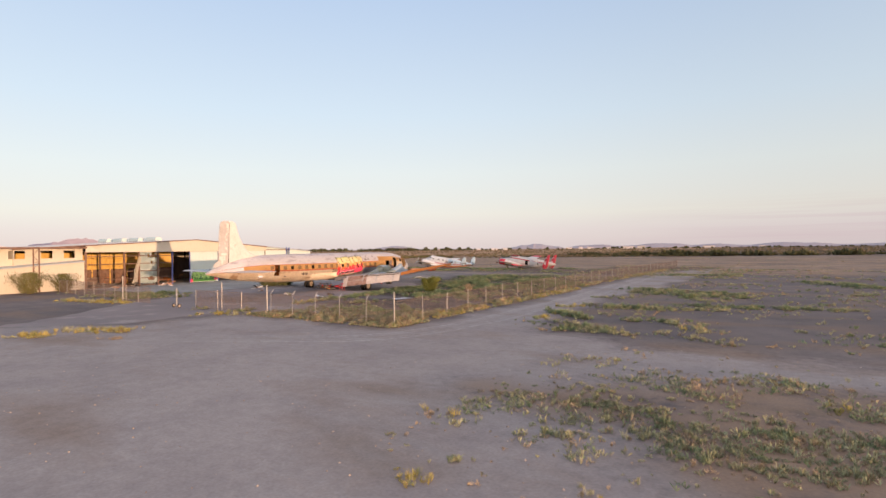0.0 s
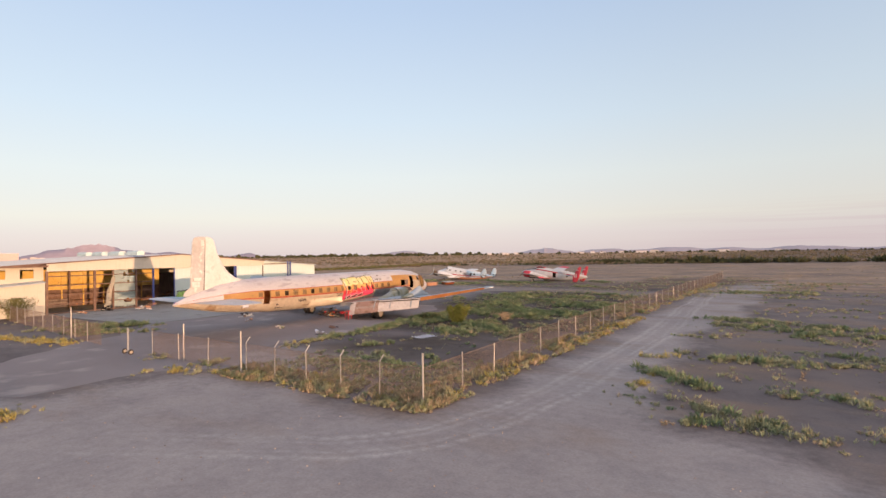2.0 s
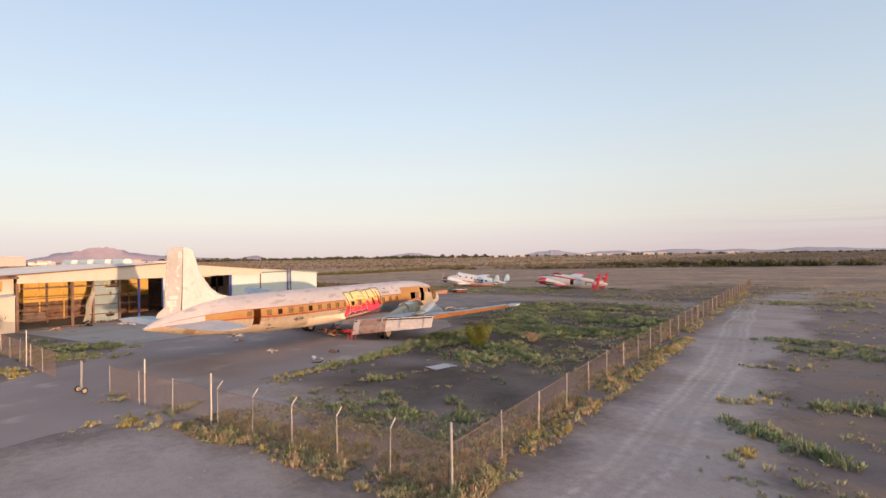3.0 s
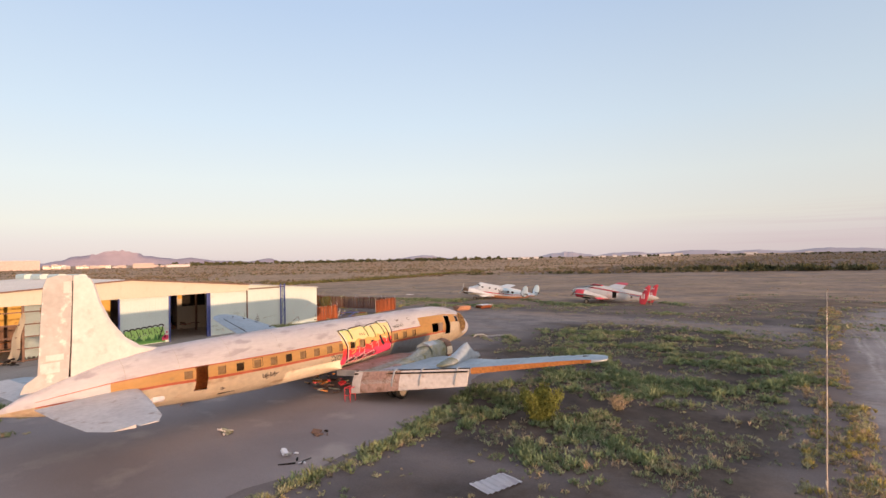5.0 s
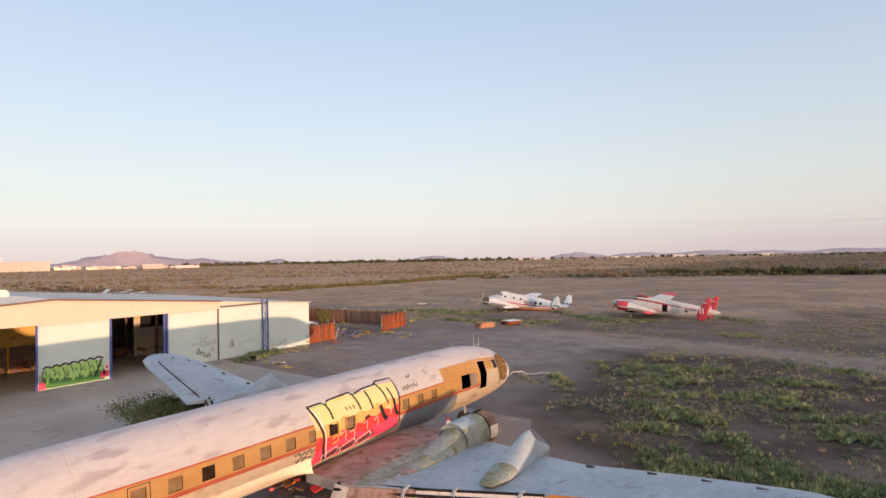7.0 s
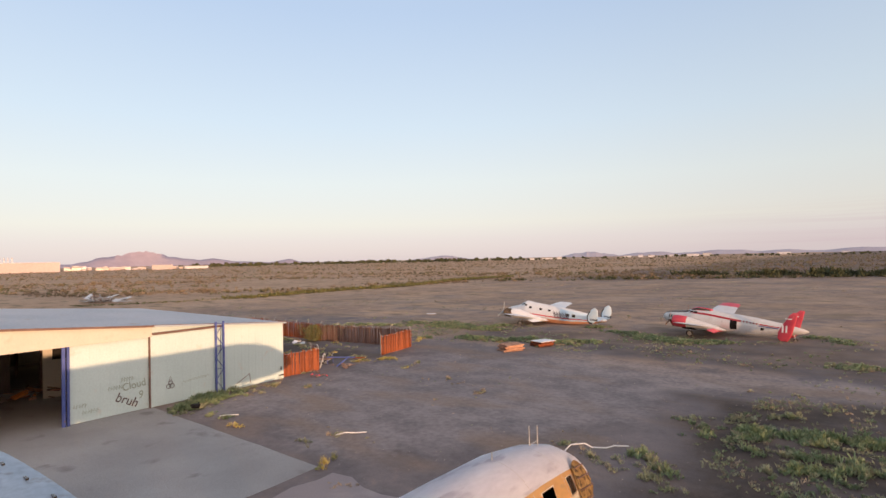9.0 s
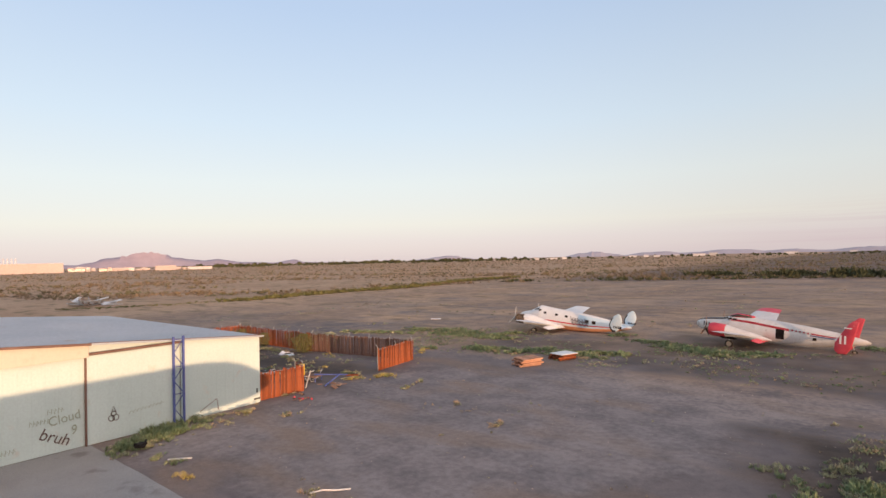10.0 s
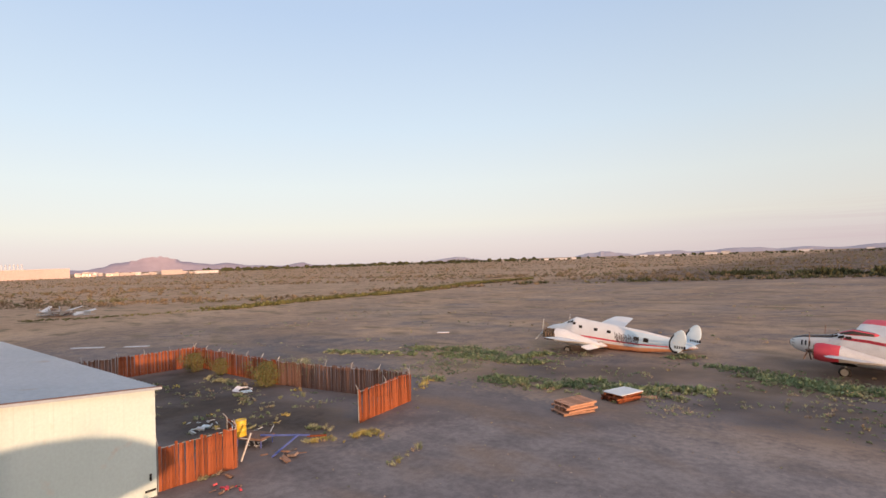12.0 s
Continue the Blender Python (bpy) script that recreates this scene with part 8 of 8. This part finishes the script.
bm = bmesh.new()
box(bm, -0.9, 0.9, -0.6, 0.6, 0.42, 0.54)
part("deck", bm, M["rust_steel"], trolley)
for sx in (-0.8, 0.8):
    for sy in (-0.5, 0.5):
        bm = bmesh.new()
        rod(bm, (sx, sy, 0.0), (sx, sy, 0.44), 0.04, 6)
        part("leg", bm, M["blue_steel"], trolley)
bm = bmesh.new()
for i in range(16):
    a = Vector((random.uniform(-0.8, 0.8), random.uniform(-0.6, 0.6), random.uniform(0.1, 0.6)))
    rod(bm, a, a + Vector((random.uniform(-0.7, 0.7), random.uniform(-0.5, 0.5), random.uniform(-0.3, 0.3))), 0.03, 5)
part("scrap", bm, M["skin_grey"], trolley)
for a, b, m in (((-83.4, 81.9, 0.6), (-81.2, 83.6, 0.55), "blue_steel"), ((-81.2, 81.2, 0.06), (-81.7, 83.2, 0.6), "blue_steel"), ((-82.0, 79.9, 0.05), (-82.2, 80.6, 1.3), "galv"), ((-81.3, 83.5, 0.5), (-80.6, 84.3, 0.46), "redwood")):
    o = Vector(a)
    t = thing("steel_beam", tuple(o), label="painted steel beam lying at the yard gate", category="beam", group="loose beams")
    bm = bmesh.new()
    rod(bm, (0, 0, 0), Vector(b) - o, 0.06, 6)
    part("beam", bm, M[m], t)


def scrap_heap(name, x, y, w, n, mats, label, category, h=0.3, seed=1, long=0.8):
    rng = random.Random(seed)
    t = thing(name, (x, y, 0), label=label, category=category)
    for i in range(n):
        bm = bmesh.new()
        c = Vector((rng.gauss(0, w / 2), rng.gauss(0, w / 2), rng.uniform(0.02, h)))
        if rng.random() < 0.55:
            d = Vector((rng.uniform(-1, 1), rng.uniform(-1, 1), rng.uniform(-0.15, 0.15))) * long * rng.uniform(0.4, 1)
            d.z = max(d.z, -c.z + 0.02)
            rod(bm, c, c + d, rng.uniform(0.02, 0.06), 5)
        else:
            s = rng.uniform(0.12, 0.38) * long
            m = Matrix.Translation(c) @ Euler((rng.uniform(-0.4, 0.4), rng.uniform(-0.4, 0.4), rng.uniform(0, 6))).to_matrix().to_4x4()
            box(bm, -s, s, -s * 0.6, s * 0.6, -0.02, 0.03 + 0.1 * rng.random(), m=m)
            for v in bm.verts:
                v.co.z = max(v.co.z, 0.0)
        part("scrap_piece", bm, M[rng.choice(mats)], t)
    return t


scrap_heap("debris_heap", -51.0, 49.6, 1.5, 26, ("rust_steel", "primer_orange", "skin_mossy", "p_red"), "rusty red wreckage beside the landing gear", "debris", 0.5, 2)
scrap_heap("debris_heap", -52.6, 50.8, 1.3, 18, ("rust_steel", "primer_orange", "engine"), "twisted orange metal under the airliner", "debris", 0.7, 3)
scrap_heap("debris", -47.7, 40.6, 0.25, 6, ("skin_flap", "skin_white", "skin_mossy"), "crumpled white bag on the asphalt", "rubbish", 0.25, 4, 0.7)
scrap_heap("debris", -42.7, 40.6, 0.3, 5, ("skin_white", "galv"), "scrap of white sheet on the asphalt", "rubbish", 0.12, 5, 0.6)
scrap_heap("debris", -43.7, 43.2, 0.35, 6, ("rust_steel", "dark"), "dark scrap on the asphalt", "rubbish", 0.12, 6, 0.6)
scrap_heap("debris", -41.4, 40.2, 0.4, 6, ("skin_white", "dark"), "black and white scraps by the weeds", "rubbish", 0.1, 7, 0.7)
scrap_heap("debris", -55.2, 42.6, 0.35, 12, ("dark", "rust_steel", "skin_grey"), "broken trolley frame on the asphalt", "rubbish", 0.8, 8, 0.9)
scrap_heap("debris", -78.2, 44.2, 0.8, 14, ("cream_metal", "plank", "skin_white"), "pale rubble at the hangar mouth", "rubble", 0.35, 9, 0.8)
scrap_heap("debris", -80.6, 46.2, 0.8, 14, ("rust_steel", "plank", "dark"), "rubbish heap at the hangar door", "rubble", 0.6, 10, 0.9)
scrap_heap("debris", -80.5, 40.9, 0.6, 12, ("dark", "rust_steel"), "dark scrap under the torn door sheet", "rubble", 0.5, 11, 0.8)
scrap_heap("debris", -79.5, 37.8, 1.0, 12, ("cream_metal", "rust_steel", "plank"), "boards and rubble along the hangar door", "rubble", 0.25, 12, 1.0)
scrap_heap("debris", -77.9, 66.0, 0.25, 5, ("dark",), "black bag by the hangar wall", "rubbish", 0.4, 13, 0.8)
scrap_heap("debris", -79.6, 77.8, 0.8, 14, ("rust_steel", "p_red", "grey_wood"), "small rubble at the foot of the yard fence", "rubble", 0.12, 14, 0.5)
scrap_heap("debris", -80.8, 81.6, 0.9, 12, ("rust_steel", "grey_wood", "galv"), "scrap round the yard gate", "rubble", 0.25, 15, 0.7)
scrap_heap("debris", -96.5, 88.6, 1.2, 7, ("skin_white", "p_blue"), "pale sheets lying in the yard", "rubble", 0.15, 16, 1.2)
scrap_heap("debris", -89.5, 82.0, 1.4, 14, ("skin_grey", "p_blue"), "grey scraps on the yard floor", "rubble", 0.1, 17, 0.8)
scrap_heap("debris", -50.6, 60.5, 0.3, 4, ("p_red", "skin_white"), "red and white cone lying by the nose wheel", "rubbish", 0.3, 19, 0.5)
for y in (42, 46, 52, 57, 61):
    scrap_heap("hangar_clutter", -90 - (y % 5) * 1.4, y, 2.2, 34, ("rust_steel", "plank", "primer_orange", "grey_wood", "engine"), "heap of rubbish on the hangar floor", "rubbish", 0.9, 30 + y, 1.5)
for y in (36.5, 39, 49, 53):
    scrap_heap("hangar_clutter", -98 - (y % 4), y, 2.4, 30, ("rust_steel", "plank", "primer_orange", "cream_metal"), "heap of broken fittings inside the hangar", "rubbish", 1.2, 60 + int(y), 1.6)

# wrecked light aircraft, far off on the field
wreck = thing("wreck", (-207, 106, 0), 25, "collapsed white light-aircraft wreckage on the far field", "wreckage")
rng = random.Random(21)
for i in range(18):
    bm = bmesh.new()
    c = Vector((rng.uniform(-6, 6), rng.uniform(-2, 2), 0.1 + 0.8 * rng.random() ** 2))
    skin(bm, [foil(0, 0.5, -0.5, 0, 0.2), foil(rng.uniform(2, 4.5), 0.4, -0.4, rng.uniform(0.0, 0.6), 0.14)])
    bmesh.ops.transform(bm, matrix=Matrix.Translation(c) @ Euler((rng.uniform(-0.6, 0.6), rng.uniform(-0.12, 0.12), rng.uniform(0, 6.3))).to_matrix().to_4x4(), verts=bm.verts)
    for v in bm.verts:
        v.co.z = max(0.0, v.co.z)
    part("wing_panel", bm, M["p_white"] if i % 3 else M["p_grey"], wreck)
for i in range(44):
    bm = bmesh.new()
    a = Vector((rng.gauss(-1.5, 2.4), rng.uniform(-1.5, 1.5), 0.0))
    rod(bm, a, a + Vector((rng.uniform(-2.4, 2.4), rng.uniform(-1, 1), rng.uniform(0.4, 2.4) * math.exp(-((a.x + 1.5) / 3.6) ** 2))), 0.06, 5)
    part("frame_tube", bm, M["skin_grey"] if i % 3 else M["rust_steel"], wreck)
wreck.matrix_basis = wreck.matrix_basis @ Matrix.Diagonal((1.15, 1.15, 1.1, 1))
for x, y, l in ((-137.7, 90.0, 4.2), (-132.5, 94.0, 3.2), (-103.8, 122.8, 1.7)):
    bm = bmesh.new()
    box(bm, -l / 2, l / 2, -0.4, 0.4, 0, 0.1)
    bmesh.ops.bevel(bm, geom=bm.edges, offset=0.03, segments=1, affect="EDGES")
    ob = tagged(part("slab", bm, M["far_white"]), "pale concrete slab lying on the field", "slab", "loose slabs")
    ob.matrix_basis = pose(x, y, 0, 0, 0, 40 if x < -110 else 30)

# red frames under the wing, a sheet in the field, bent white pipes
for x, y, rz in ((-46.9, 48.3, 10),):
    t = thing("tube_frame", (x, y, 0), rz, "red tubular steel work stand under the wing", "stand", "red work stands")
    for sy in (-0.25, 0.25):
        bm = bmesh.new()
        for a, b in (((-0.2, sy, 0), (-0.2, sy, 0.85)), ((-0.2, sy, 0.85), (0.2, sy, 0.85)), ((0.2, sy, 0.85), (0.2, sy, 0)), ((-0.2, sy, 0.4), (0.2, sy, 0.4))):
            rod(bm, a, b, 0.025, 6)
        part("side_frame", bm, M["p_red"], t)
    bm = bmesh.new()
    rod(bm, (-0.2, -0.25, 0.85), (-0.2, 0.25, 0.85), 0.025, 6)
    rod(bm, (0.2, -0.25, 0.85), (0.2, 0.25, 0.85), 0.025, 6)
    part("cross_bar", bm, M["p_red"], t)
t = thing("metal_sheet", (-33.65, 42.9, 0.02), 72, "white corrugated sheet lying on bare soil", "metal sheet")
bm = bmesh.new()
rows = []
for i in range(25):
    x = -0.85 + 1.7 * i / 24
    rows.append([(x, y, 0.05 + 0.022 * math.sin(i * math.pi / 2) + 0.05 * noise.noise(Vector((x, y, 0)))) for y in (-0.55, -0.2, 0.2, 0.55)])
skin(bm, rows, closed=False, caps=False)
bmesh.ops.solidify(bm, geom=bm.faces, thickness=0.012)
part("sheet", bm, M["skin_white"], t)


def pipe_run(pts, r, label, m="g_white"):
    o = Vector(pts[0])
    t = thing("pipe", tuple(o), label=label, category="pipe")
    bm = bmesh.new()
    for a, b in zip(pts, pts[1:]):
        rod(bm, Vector(a) - o, Vector(b) - o, r, 6)
    part("tube", bm, M[m], t)


pipe_run([(-54.2, 73.2, 0.02), (-54.0, 73.5, 0.3), (-53.4, 73.9, 0.36), (-53.1, 74.1, 0.16), (-52.5, 74.5, 0.14), (-52.2, 74.8, 0.22), (-51.6, 75.2, 0.2)], 0.035, "bent white pipe lying in the weeds")
pipe_run([(-65.9, 68.0, 0.05), (-65.4, 68.3, 0.22), (-65.1, 68.8, 0.12), (-64.6, 69.2, 0.16)], 0.035, "short bent white pipe on the ground")
pipe_run([(-75.2, 66.2, 0.06), (-74.3, 67.0, 0.1)], 0.04, "white tube lying by the concrete edge")
# gate post on a wheeled foot
t = thing("gate_post", (-46.9, 27.4, 0), label="leaning gate post on small wheels", category="gate post")
bm = bmesh.new()
rod(bm, (0, 0, 0.2), (-0.1, 0.05, 1.75), 0.035, 7)
rod(bm, (0.1, 0, 0.2), (0.02, 0.05, 1.7), 0.03, 7)
rod(bm, (-0.45, 0, 0.18), (0.5, 0, 0.18), 0.03, 6)
part("post", bm, M["galv"], t)
for o in (-0.4, 0.42):
    wheel(t, o, 0, 0.17, 0.09)

# stones and litter on the gravel
rng = random.Random(33)
stones = []
for _ in range(3000):
    x, y = rng.uniform(-40, 8), rng.uniform(-2, 30)
    if y < 28:
        stones.append((x, y, 0.0, rng.uniform(0.3, 1.15) ** 2, rng.uniform(0, 6)))
for _ in range(700):
    x, y = rng.uniform(-78, -26), rng.uniform(64, 98)
    stones.append((x, y, 0.0, rng.uniform(0.4, 1.3) ** 2, rng.uniform(0, 6)))
PEBBLE = []
for k in range(4):
    q = []
    for sx, sy, sz in ((-1, -1, 0), (1, -1, 0), (1, 1, 0), (-1, 1, 0), (-0.6, -0.6, 1), (0.6, -0.6, 1), (0.6, 0.6, 1), (-0.6, 0.6, 1)):
        q.append((sx * 0.022 * rng.uniform(0.6, 1.3), sy * 0.02 * rng.uniform(0.6, 1.3), sz * 0.024 * rng.uniform(0.7, 1.3)))
    PEBBLE.append((np.array(q), np.array([(4, 5, 6, 7), (0, 1, 5, 4), (1, 2, 6, 5), (2, 3, 7, 6), (3, 0, 4, 7)])))
stamped("gravel_stones", stones, PEBBLE, M["stone"], "loose pale stones on the gravel", "stones")
